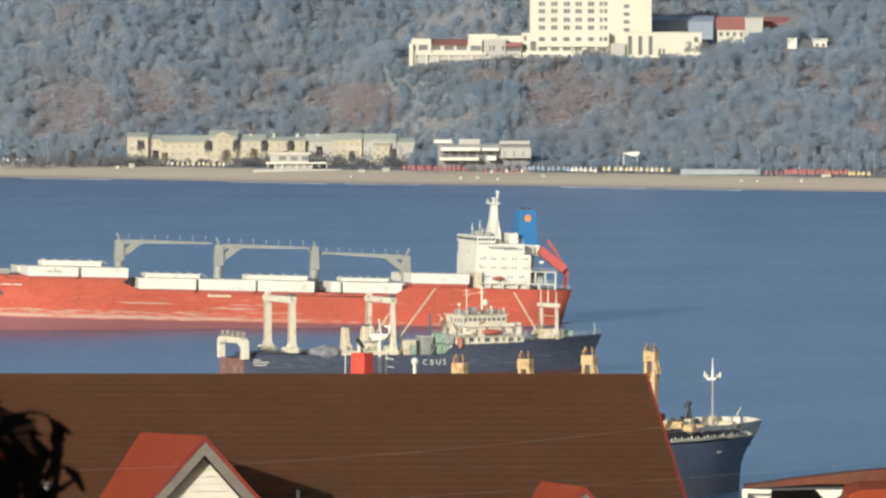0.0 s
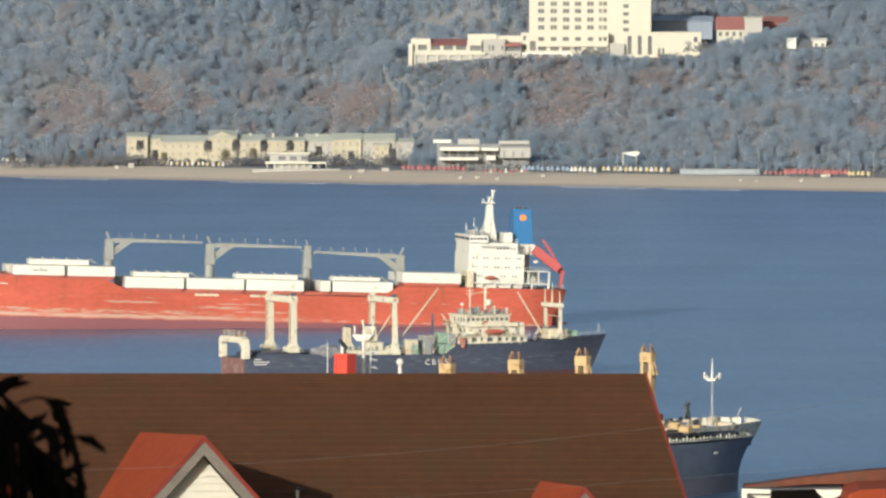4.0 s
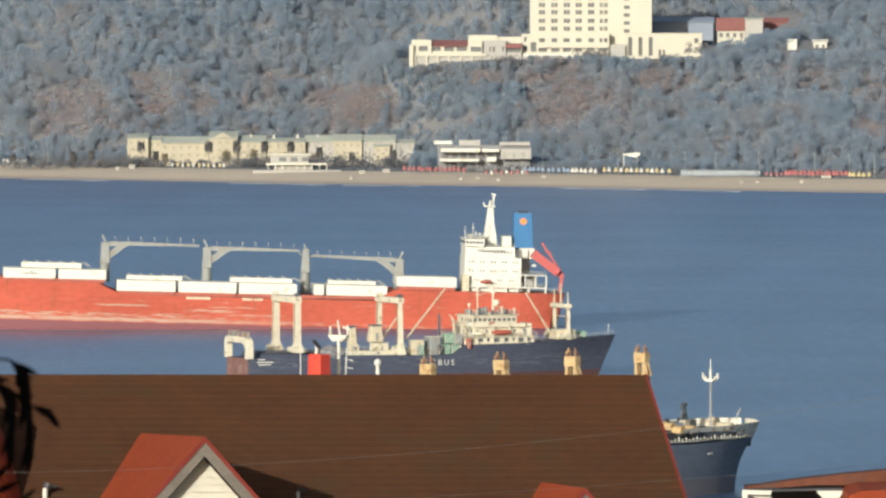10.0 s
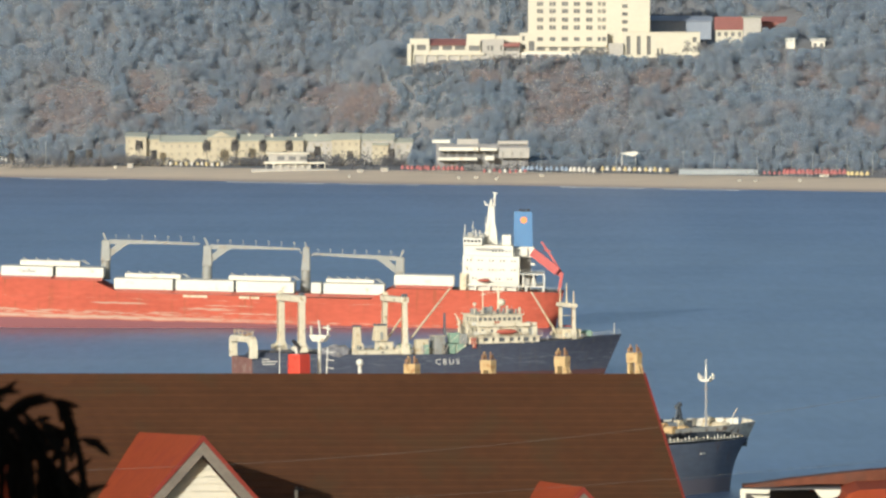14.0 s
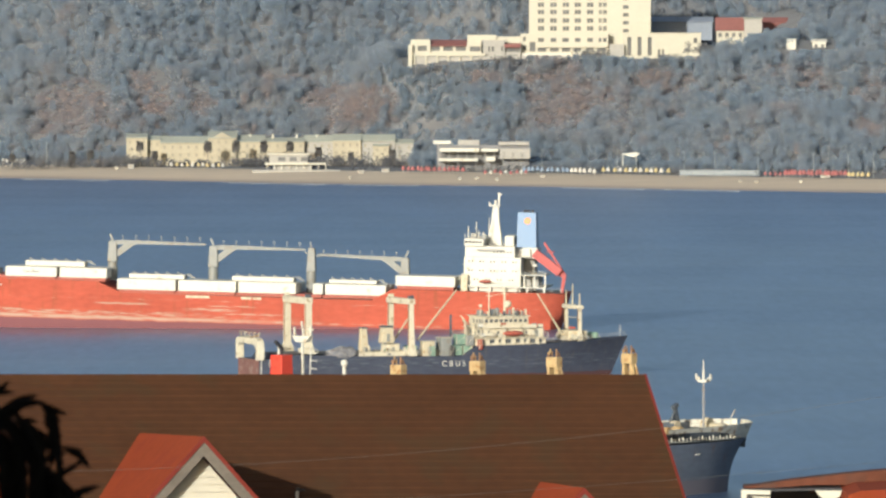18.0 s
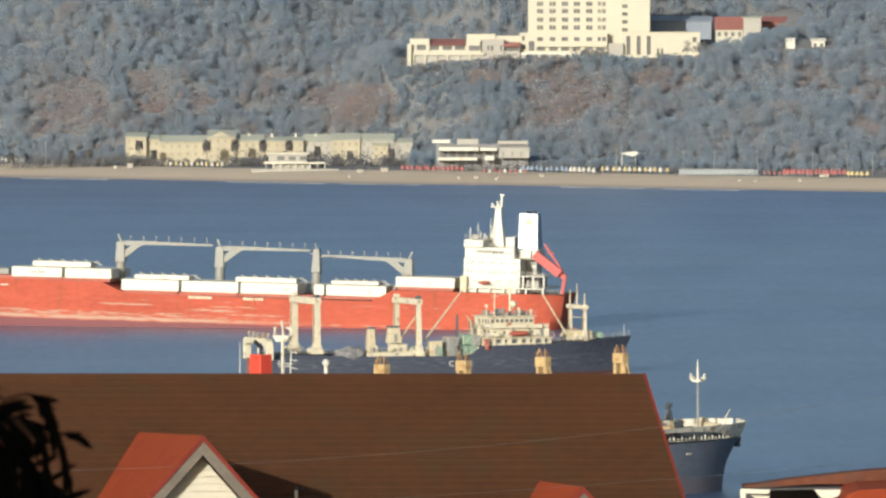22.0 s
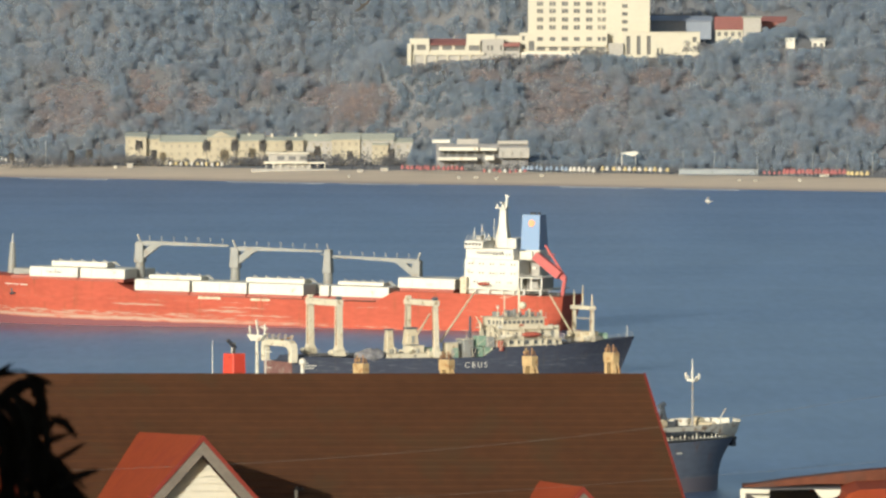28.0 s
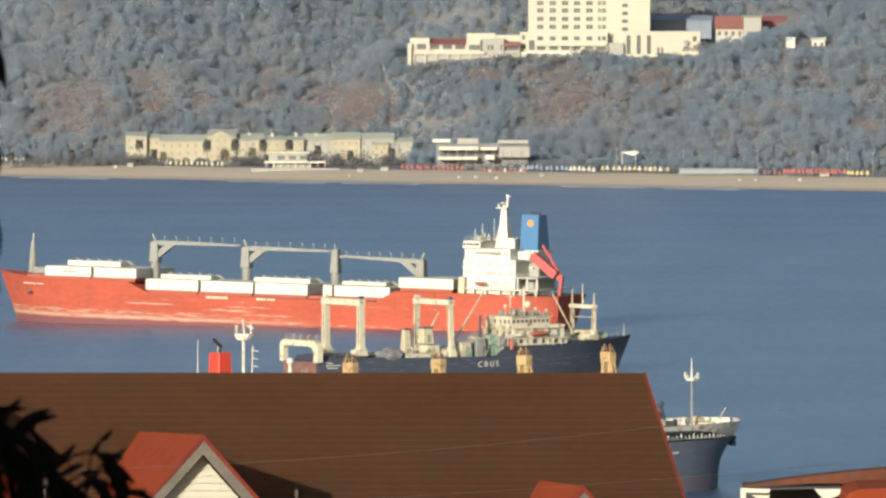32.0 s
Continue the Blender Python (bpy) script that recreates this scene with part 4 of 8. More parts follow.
for a, b, n, tall in ((-144.67, -128.08, 16, 5.2), (-93.08, -78.82, 12, 4.4), (-58.08, -21.78, 26, 5.4), (-203.26, -147.52, 34, 5.0), (-125.48, -94.37, 12, 2.6)):
    for _ in range(n):
        h = tall * rnd.uniform(0.6, 1.15)
        centres.append((rnd.uniform(a, b), 4506 + rnd.uniform(-5, 5), 3.6 + h * 0.5))
        radii.append((h * 0.45, h * 0.45, h * 0.55))
        counts.append(60)
for _ in range(46):
    x = rnd.uniform(-150, -12)
    if -122 < x < -98 and rnd.random() < 0.7:
        continue
    h = rnd.uniform(3.6, 8.0)
    for _ in range(3):
        centres.append((x + rnd.uniform(-1.6, 1.6), 4503 + rnd.uniform(-3, 3), 3.4 + h * rnd.uniform(0.3, 0.75)))
        radii.append((1.9, 1.9, 1.7))
        counts.append(34)
for a, b, n, top in ((61.88, 78.27, 26, 56.92), (100.75, 113.18, 14, 55.33), (113.97, 126.4, 18, 60.09), (17.45, 37.29, 26, 54.27), (-12.96, 13.49, 22, 50.04), (37.29, 61.88, 18, 53.22)):
    for _ in range(n):
        zt = top - rnd.uniform(0, 3.2)
        centres.append((rnd.uniform(a, b), 4596 + rnd.uniform(-8, 2), zt - 1.2))
        radii.append((1.9, 1.9, 1.9))
        counts.append(40)
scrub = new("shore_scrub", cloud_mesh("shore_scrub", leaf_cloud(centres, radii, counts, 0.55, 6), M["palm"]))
tagged(scrub, "shrubs and small trees along the shore and round the hotel, paled for haze", "shrubs", kind="stuff")


def palm(x, y, h, r, seed):
    """A palm: slightly bent tapering trunk, a full round head of drooping fronds."""
    rn = random.Random(seed)
    z = ground_at(x, y) - 0.3
    root = thing("palm_tree", "tall palm with a thick round head of fronds", "palm tree", pose(x, y, z), "palms by the seafront building")
    bm = B()
    pts = [Vector((0.25 * math.sin(k * 0.8 + seed), 0.1 * k / 6, h * k / 6)) for k in range(7)]
    for k in range(6):
        rod(bm, pts[k], pts[k + 1], 0.30 - 0.02 * k, 0.28 - 0.02 * k, 8)
    part("trunk", bm, M["palm_bark"], root)
    top = pts[-1]
    for k in range(56):
        a = 6.2832 * k / 56 * 2.4 + rn.uniform(-0.2, 0.2)
        up = rn.uniform(-0.9, 1.1)
        bm = B()
        prev = None
        for i in range(6):
            q = i / 5.0
            out = 0.62 * r * math.sin(q * 1.9) * (1.0 - 0.25 * abs(up))
            zz = r * (0.95 * up * q - 0.45 * q * q + 0.1)
            c = top + Vector((math.cos(a) * out, math.sin(a) * out, zz))
            w = 0.75 * (1 - abs(q - 0.5) * 1.3) + 0.08
            side = Vector((-math.sin(a), math.cos(a), 0)) * w
            row = [bm.verts.new(c - side - Vector((0, 0, w * 0.5))), bm.verts.new(c), bm.verts.new(c + side - Vector((0, 0, w * 0.5)))]
            if prev:
                bm.faces.new((prev[0], prev[1], row[1], row[0]))
                bm.faces.new((prev[1], prev[2], row[2], row[1]))
            prev = row
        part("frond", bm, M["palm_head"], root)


for i, (xm, h, r) in enumerate(((-138.51, 10.4, 2.6), (-107.64, 10.4, 2.9), (-94.93, 10.4, 2.9), (-82.22, 10.4, 2.7), (-70.03, 10.4, 2.7), (-56.8, 7.6, 2.6), (-131.76, 6.2, 2.3), (-22.83, 7.0, 2.6), (-161.85, 6.6, 2.5), (-170.15, 6.4, 2.6), (-42.02, 5.6, 2.3), (-197.65, 6.0, 2.2))):
    palm(xm, 4508 + (i % 3) * 2.5, h, r * 1.15, i)


# ---- ships ----
def hull_sections(stations, n=9, knee=None):
    """Sections from (x, half beam at deck, half beam at water, deck height, keel height, rake of stem)."""
    secs = []
    for x, bd, bw, zd, zk, rk in stations:
        side = []
        for i in range(n):
            k = i / (n - 1.0)
            z = zd + (zk - zd) * k
            if z >= 0:
                b = bw + (bd - bw) * (z / zd) ** 1.6
            else:
                b = bw * math.sqrt(max(0.0, 1 - (z / (zk - 0.01)) ** 4))
            back = 1 - (z - zk) / (zd - zk)
            if knee:
                back = min(1.0, back / knee) * (2 - min(1.0, back / knee))
            side.append((x - rk * back, b, z))
        secs.append([(a, b, c) for a, b, c in side] + [(a, -b, c) for a, b, c in side[::-1]])
    return secs


def rail(root, pts, height=1.1, step=2.5, mt=None, name="rail"):
    """A ship's rail: stanchions and two bars along a line of points."""
    bm = B()
    for p, q in zip(pts, pts[1:]):
        p, q = Vector(p), Vector(q)
        for k in (0.5, 1.0):
            beam(bm, p + Vector((0, 0, height * k)), q + Vector((0, 0, height * k)), 0.06)
        n = max(1, int((q - p).length / step))
        for i in range(n + 1):
            c = p.lerp(q, i / n)
            beam(bm, c, c + Vector((0, 0, height)), 0.06)
    return part(name, bm, mt or M["white"], root)


def red_ship():
    root = thing("bulk_carrier", "long red bulk carrier with white hatch covers and grey cranes", "cargo ship")
    st = [(0, 9.5, 6.0, 12.0, -3.0, -3), (4, 12.0, 9.5, 12.0, -5.0, 0), (14, 13.3, 12.8, 12.0, -6, 0), (30, 13.5, 13.5, 12.0, -6, 0), (48.4, 13.5, 13.5, 12.0, -6, 0), (54, 13.5, 13.5, 8.8, -6, 0),
          (90, 13.5, 13.5, 8.8, -6, 0), (124.6, 13.5, 13.5, 9.0, -6, 0), (128, 13.5, 13.5, 10.3, -6, 0), (131.4, 13.5, 13.5, 11.9, -6, 0), (135, 13.5, 13.5, 12.0, -6, 0), (150, 13.2, 12.0, 12.1, -6, 0), (162, 11.2, 8.0, 12.4, -6, 1.0), (171, 7.2, 3.2, 12.8, -6, 3.0), (178, 1.0, 0.5, 13.4, -6, 7.5)]
    part("hull", loft(B(), hull_sections(st)), M["hull_red"], root, "red hull with pale scars and dark red boot topping", smooth=True)
    # decks stand a little over the hull's top faces
    bm = B()
    for xa, xb, z, b in ((0.6, 48, 12.03, 11.5), (54.5, 125.5, 8.9, 13.2), (135.5, 150, 12.05, 12.9), (150, 165, 12.3, 9.5)):
        box(bm, xa, xb, -b, b, z, z + 0.06)
    part("deck", bm, M["deck"], root)
    # hatch covers in pairs, with stacked panels behind
    for xa, xb, z0, z1 in ((143.21, 158.1, 12.8, 15.6), (129.0, 142.73, 12.8, 15.6),
                           (109.47, 126.3, 9.85, 12.95), (92.36, 109, 9.85, 12.95), (75.42, 92.05, 9.85, 12.95),
                           (50.07, 67.5, 10.0, 13.0), (67.81, 70.98, 10.0, 13.0), (30.59, 47.7, 13.0, 15.9)):
        c = part("hatch_cover", box(B(), xa + 0.15, xb - 0.15, 2.5, 12.6, z0, z1), M["white"], root, bevel=0.12)
        part("skirt", box(B(), xa + 0.6, xb - 0.6, 2.7, 12.3, z0 - 0.9, z0 - 0.02), M["dull_red"], c)
        part("hatch_cover", box(B(), xa + 0.4, xb - 0.4, -12.6, -2.6, z0, z1 - 0.4), M["white"], root, bevel=0.12)
        for k in range(1, 4):
            xm = xa + k * (xb - xa) / 4
            part("stiffener", box(B(), xm - 0.1, xm + 0.1, 12.6, 12.72, z0 + 0.2, z1 - 0.25), M["white"], c)
    for xa, xb, z0, z1 in ((136.06, 152.88, 15.7, 17.2), (107.67, 123.37, 13.0, 14.2), (76.74, 94.19, 13.0, 14.3), (53.26, 66.75, 13.1, 14.1)):
        part("folded_panel", box(B(), xa, xb, 2, 8.5, z0, z1), M["white"], root, bevel=0.1)
        for k in range(5):
            xm = xa + (k + 0.5) * (xb - xa) / 5
            part("lifting_lug", beam(B(), (xm, 4, z1), (xm + 1.2, 4, z1 + 0.5), 0.25), M["grey"], root)
        bm = beam(B(), (xa - 2.6, 5, z1 - 0.9), (xa - 0.2, 5, z1 + 0.1), 0.35)
        beam(bm, (xa - 1.6, 5, z1 - 0.9), (xa - 1.2, 5, z1 + 0.3), 0.3)
        part("hydraulic_arm", bm, M["grey"], root)
    for xa, xb, z in ((55, 125, 8.95), (136, 165, 12.1)):
        part("coaming", box(B(), xa + 1, xb - 1, -11.5, 11.5, z, z + 0.9), M["dull_red"], root)
    # logo on the foremost cover: a small bar block
    p = part("marking", box(B(), 148.25, 152.05, 12.62, 12.66, 14.0, 14.4), M["grey"], root)
    part("marking", box(B(), 149.84, 150.47, 12.62, 12.66, 14.6, 14.95), M["grey"], root)
    for xa, ya, xb, yb in ((159.2, 11.02, 161.5, 10.55), (162.2, 10.28, 164.2, 9.3), (164.6, 9.08, 167.0, 7.9)):
        part("name_bar", beam(B(), (xa, ya, 10.3), (xb, yb, 10.3), 0.26), M["white"], root)
    bm = beam(B(), (165.2, 8.1, 9.0), (164.6, 8.0, 7.4), 0.5)
    beam(bm, (163.9, 8.5, 7.7), (165.6, 7.6, 7.5), 0.6)
    part("anchor", bm, M["dark"], root)
    for xa, xb in ((99.9, 106.6), (85.2, 87.6), (88.0, 90.9)):
        part("bulwark_plate", box(B(), xa, xb, 13.46, 13.56, 8.05, 8.7), M["cream"], root)
    # cranes: pedestal, house, sloping brace, jib laid level
    cranes = ((129.3, 23.7, 102.9, 1), (100.6, 23.0, 74.6, 1), (72.8, 22.4, None, 1), (46.3, 21.1, 71.0, -1))
    for x, top, tip, s in cranes:
        foot = 8.9 if 54 < x < 126 else 12.0
        c = part("crane", rod(B(), (x, 0, foot), (x, 0, top - 6.5), 1.5, 1.3, 14), M["grey"], root, "grey deck crane", smooth=False)
        if tip is not None:
            part("crane_house", box(B(), x - 1.4, x + 1.4, -1.5, 1.5, top - 6.5, top - 0.6, 0.3), M["grey"], c, bevel=0.15)
            sx_ = -1 if tip < x else 1
            bm = slab(B(), [(x + sx_ * 1.2, top - 5.4), (x + sx_ * 1.2, top - 3.2), (x + sx_ * 3.6, top - 1.25), (x + sx_ * 7.2, top - 1.25), (x + sx_ * 5.6, top - 2.0)], -0.8, 0.8)
            part("brace", bm, M["grey"], c)
            z = top - 0.9
            bm = B()
            # two cheeks, deep at the heel and thin at the tip
            rise = -0.15 if sx_ < 0 else 0.5
            for y in (-0.95, 0.6):
                slab(bm, [(x + sx_ * 0.8, z + 0.45), (x + sx_ * 0.8, z - 0.85), (x + sx_ * 7.0, z - 0.55), (tip, z + rise - 0.22), (tip, z + rise + 0.25), (x + sx_ * 7.0, z + 0.5)], y, y + 0.35)
            n = 9
            for k in range(n):
                xa = x + (tip - x) * (k + 0.5) / n
                beam(bm, (xa, -0.75, z), (xa + 1.2, 0.75, z), 0.25)
            part("jib", bm, M["grey"], c)
            for k in range(7):
                xa = x + (tip - x) * (k + 0.75) / 7.2
                bm = beam(B(), (xa, 0, z + 0.4), (xa, 0, z + 1.8), 0.16)
                beam(bm, (xa - 0.35, 0, z + 1.5), (xa + 0.35, 0, z + 1.9), 0.14)
                part("cable_guide", bm, M["grey"], c)
            bm = beam(B(), (x, 0, top - 0.7), (x - sx_ * 0.9, 0, top + 1.4), 0.5)
            beam(bm, (x - 1.3, 0, top - 1.4), (x + 1.3, 0, top - 1.4), 2.2, 0.5)
            part("sheave_head", bm, M["grey"], c)
        else:
            part("crane_house", box(B(), x - 1.3, x + 1.3, -1.5, 1.5, top - 6.5, top + 0.2, 0.4), M["grey"], c, bevel=0.15)
            bm = beam(B(), (x - 2.0, 0, top - 2.2), (x + 2.0, 0, top - 1.2), 0.35)
            beam(bm, (x, 0, top), (x + 0.5, 0, top + 1.6), 0.3)
            part("sheave_head", bm, M["grey"], c)
    # foremast and forecastle
    f = part("foremast", rod(B(), (168.2, 0, 13), (168.2, 0, 21.6), 1.3, 0.7, 10), M["grey"], root, "grey tapered foremast")
    part("topmast", rod(B(), (168.2, 0, 21.6), (168.2, 0, 24.2), 0.2, 0.08, 6), M["white"], f)
    part("mast_house", box(B(), 161.0, 166.6, -3, 3, 12.4, 14.6), M["grey"], root, bevel=0.15)
    # accommodation block
    acc = part("accommodation", box(B(), 12.52, 28.53, -11, 11, 12.06, 21.71), M["white"], root, "white accommodation block", bevel=0.1)
    part("accommodation", box(B(), 14.41, 28.36, -10.6, 10.6, 21.71, 24.72), M["white"], root, bevel=0.1)
    # trunk in the darker stucco: shade of the recess is painted on it
    part("engine_trunk", box(B(), 9.42, 12.44 - 0.02, -6, 2, 12.06, 21.39), M["stucco_shade"], root, bevel=0.1)
    br = part("bridge", box(B(), 23.14, 28.53, -12.0, 11.6, 24.72, 26.62), M["white"], root, "white wheelhouse with a band of windows", bevel=0.1)
    for k in range(5):
        xm = 23.62 + k * 1.0
        part("window", box(B(), xm, xm + 0.7, 11.55, 11.66, 25.51, 26.14), M["glass"], br)
    for k in range(12):
        y = -11.6 + k * 1.9
        part("window", box(B(), 28.53 - 0.05, 28.53 + 0.06, y, y + 1.3, 25.35, 26.14), M["glass"], br)
    part("bridge_roof", box(B(), 22.83, 28.69, -10, 10, 26.62 + 0.03, 26.78), M["white"], root)
    part("engine_casing", box(B(), 15.17, 17.71, -5, 6, 24.72, 27.57), M["white"], root, bevel=0.1)
    rail(root, [(12.68, 10.8, 21.71), (14.26, 10.8, 21.71)])
    rail(root, [(14.58, 10.4, 24.72), (21.55, 10.4, 24.72)])
    for z, n, x0, x1 in ((20.44, 5, 828, 906), (17.9, 5, 828, 906), (23.13, 3, 872, 896), (15.37, 4, 838, 900)):
        for k in range(n):
            xm = 27.64 - (x0 - 822) * 0.159 - k * (x1 - x0) * 0.159 / (n - 1.0)
            yy = 10.97 if z < 21.55 else 10.57
            for dx in (-0.45, 0.45):
                part("window", box(B(), xm + dx - 0.2, xm + dx + 0.2, yy, yy + 0.09, z - 0.25, z + 0.25), M["port"], acc)
    for z in (14.57, 16.79, 19.33):
        part("deck_edge", box(B(), 12.36, 29.16, 10.95, 11.2, z, z + 0.12), M["white"], acc)
    part("awning_deck", box(B(), 17.43, 25.03, 10.5, 11.6, 23.45, 23.92), M["stucco_shade"], root)
    # open boat deck aft, with pillars
    part("boat_deck", box(B(), 5.4, 28.21, -12.5, 12.5, 13.62 - 0.3, 13.62), M["white"], root)
    for px in (818, 838, 862, 888, 908, 928, 958):
        xm = 20 - (px - 868) / 6.285
        part("pillar", box(B(), xm - 0.25, xm + 0.25, 12.0, 12.4, 12.06, 13.62 - 0.3), M["white"], root)
    rail(root, [(5.4, 12.4, 13.62), (23.14, 12.4, 13.62)], 1.1)
    part("upper_deck", box(B(), 5.51, 12.49 - 0.05, -9, 12.2, 17.11 - 0.25, 17.11), M["white"], root)
    for px in (922, 940, 959):
        xm = 20 - (px - 868) / 6.285
        part("pillar", box(B(), xm - 0.2, xm + 0.2, 11.7, 12.0, 13.62, 17.11 - 0.25), M["white"], root)
    part("deck_house", box(B(), 7.87, 11.36, -6, 7, 13.62, 17.11 - 0.26), M["stucco_shade"], root, bevel=0.1)
    rail(root, [(5.56, 12.0, 17.11), (12.37, 12.0, 17.11)], 1.0)
    part("deck_house", box(B(), 27.26, 29.16, 4, 12.8, 12.06, 16.63), M["cream"], root, bevel=0.1)
    rail(root, [(1.0, 10.5, 12.1), (15, 12.6, 12.1)], 1.2)
    part("locker", box(B(), 8.22, 9.49, 8, 9, 19.33, 19.96), M["white"], root, bevel=0.05)
    boat = part("lifeboat", ball(B(), (0, 0, 0), 1.0, 14), M["dull_red"], root, "faded red lifeboat on its davits", smooth=True)
    boat.matrix_basis = pose(22.35, 12.4, 14.89) @ Matrix.Diagonal((1.9, 0.9, 0.5, 1))
    # mast over the bridge
    ms = part("radar_mast", loft(B(), [[(21.0 + a * k, b * k, z) for a, b in ((-1, -1), (1, -1), (1, 1), (-1, 1))] for z, k in ((24.72, 2.0), (27.57, 1.75), (31.21, 1.1), (35.49, 0.8))]), M["white"], root, "white tapered radar mast")
    zt = 35.65
    part("platform", box(B(), 19.7, 22.9, -2.0, 2.0, zt, zt + 0.35), M["white"], ms)
    bm = beam(B(), (21.1, -2.2, zt + 1.6), (21.1, 2.2, zt + 1.6), 0.4)
    beam(bm, (21.3, 0, zt), (21.0, 0, zt + 1.8), 0.6)
    beam(bm, (20.3, 0, zt), (20.1, 0, zt + 3.6), 0.55)
    beam(bm, (19.4, 0, zt + 3.4), (20.7, 0, zt + 3.7), 0.35)
    beam(bm, (22.5, 0, zt), (23.0, 0, zt + 1.2), 0.35)
    part("radar", bm, M["white"], ms)
    zr = 26.74
    rail(root, [(22.83, 9.8, zr), (28.69, 9.8, zr)], 1.3, 1.5)
    for xm, w, h in ((26.6, 1.6, 1.3), (23.6, 1.3, 1.0)):
        part("locker", box(B(), xm - w / 2, xm + w / 2, 2, 5, zr, zr + h), M["grey"], root, bevel=0.06)
    for xm, h in ((28.2, 3.4), (26.0, 4.6), (25.2, 2.4), (24.0, 2.0), (22.4, 6.0), (15.5, 1.2)):
        a = part("antenna", rod(B(), (xm, 4, zr), (xm, 4, zr + h), 0.12, 0.08, 6), M["white"], root)
        part("dome", ball(B(), (xm, 4, zr + h * 0.6), 0.30, 10), M["white"], a, smooth=True)
    # funnel: broad sides leaning inwards
    zb, zu = 24.4, 34.22
    fn = part("funnel", loft(B(), [[(xc - hl, -w, z), (xc + hl, -w, z), (xc + hl, w, z), (xc - hl, w, z)] for z, xc, hl, w in ((zb, 11.75, 2.75, 4.1), (zu, 12.0, 2.55, 2.7))]), M["funnel_blue"], root, "blue funnel with an orange mark")
    part("funnel_base", box(B(), 8.49, 12.78, -5, 5, 21.39, zb), M["white"], root, bevel=0.1)
    part("casing", box(B(), 10.4, 14.21, -6, 6, 21.71 + 0.02, 24.08), M["white"], root, bevel=0.1)
    lean = math.degrees(math.atan2(1.4, zu - zb))
    bm = B()
    for k in range(7):
        a = 0.9 * k
        rod(bm, (0.55 * math.cos(a), 0.55 * math.sin(a), -0.03), (0.55 * math.cos(a), 0.55 * math.sin(a), 0.03 + 0.004 * k), 0.48, 0.44, 6)
    mk = part("mark", bm, M["orange"], fn)
    mk.matrix_basis = pose(11.75, 2.7 + 1.4 * (zu - 31.85) / (zu - zb) + 0.03, 31.85, -90 + lean, 0, 0)
    bm = B()
    for xm in (10.6, 11.8, 12.8):
        rod(bm, (xm, 0, zu - 0.1), (xm, 0, zu + 0.6), 0.45, 0.45, 8)
    part("exhaust", bm, M["dark"], fn)
    # stores crane and stern gear in red
    zz = {450: 22.5, 428: 25.98, 470: 19.33, 480: 17.74, 488: 16.48, 515: 12.2}
    bm = beam(B(), (9.15, 7, zz[450] + 0.6), (1.85, 7, zz[480]), 2.3, 2.4)
    sc = part("stern_gantry", bm, M["crane_red"], root, "red stern boat ramp and crane")
    bm = beam(B(), (6.6, 6, zz[428]), (0.41, 6, zz[488] + 0.5), 0.55, 0.55)
    beam(bm, (5.97, 6, zz[450] + 1), (3.74, 6, zz[450] + 1), 0.3)
    part("crane_arm", bm, M["crane_red"], sc)
    bm = beam(B(), (0.57, 6, zz[488] + 0.8), (1.36, 6, zz[515] - 0.5), 0.9, 0.9)
    beam(bm, (2.47, 6, zz[480]), (0.41, 6, zz[488]), 1.3, 1.3)
    part("crane_post", bm, M["crane_red"], sc)
    part("rudder", box(B(), -2.2, 1.2, -0.35, 0.35, -5, 2.4), M["hull_red"], root)
    return root


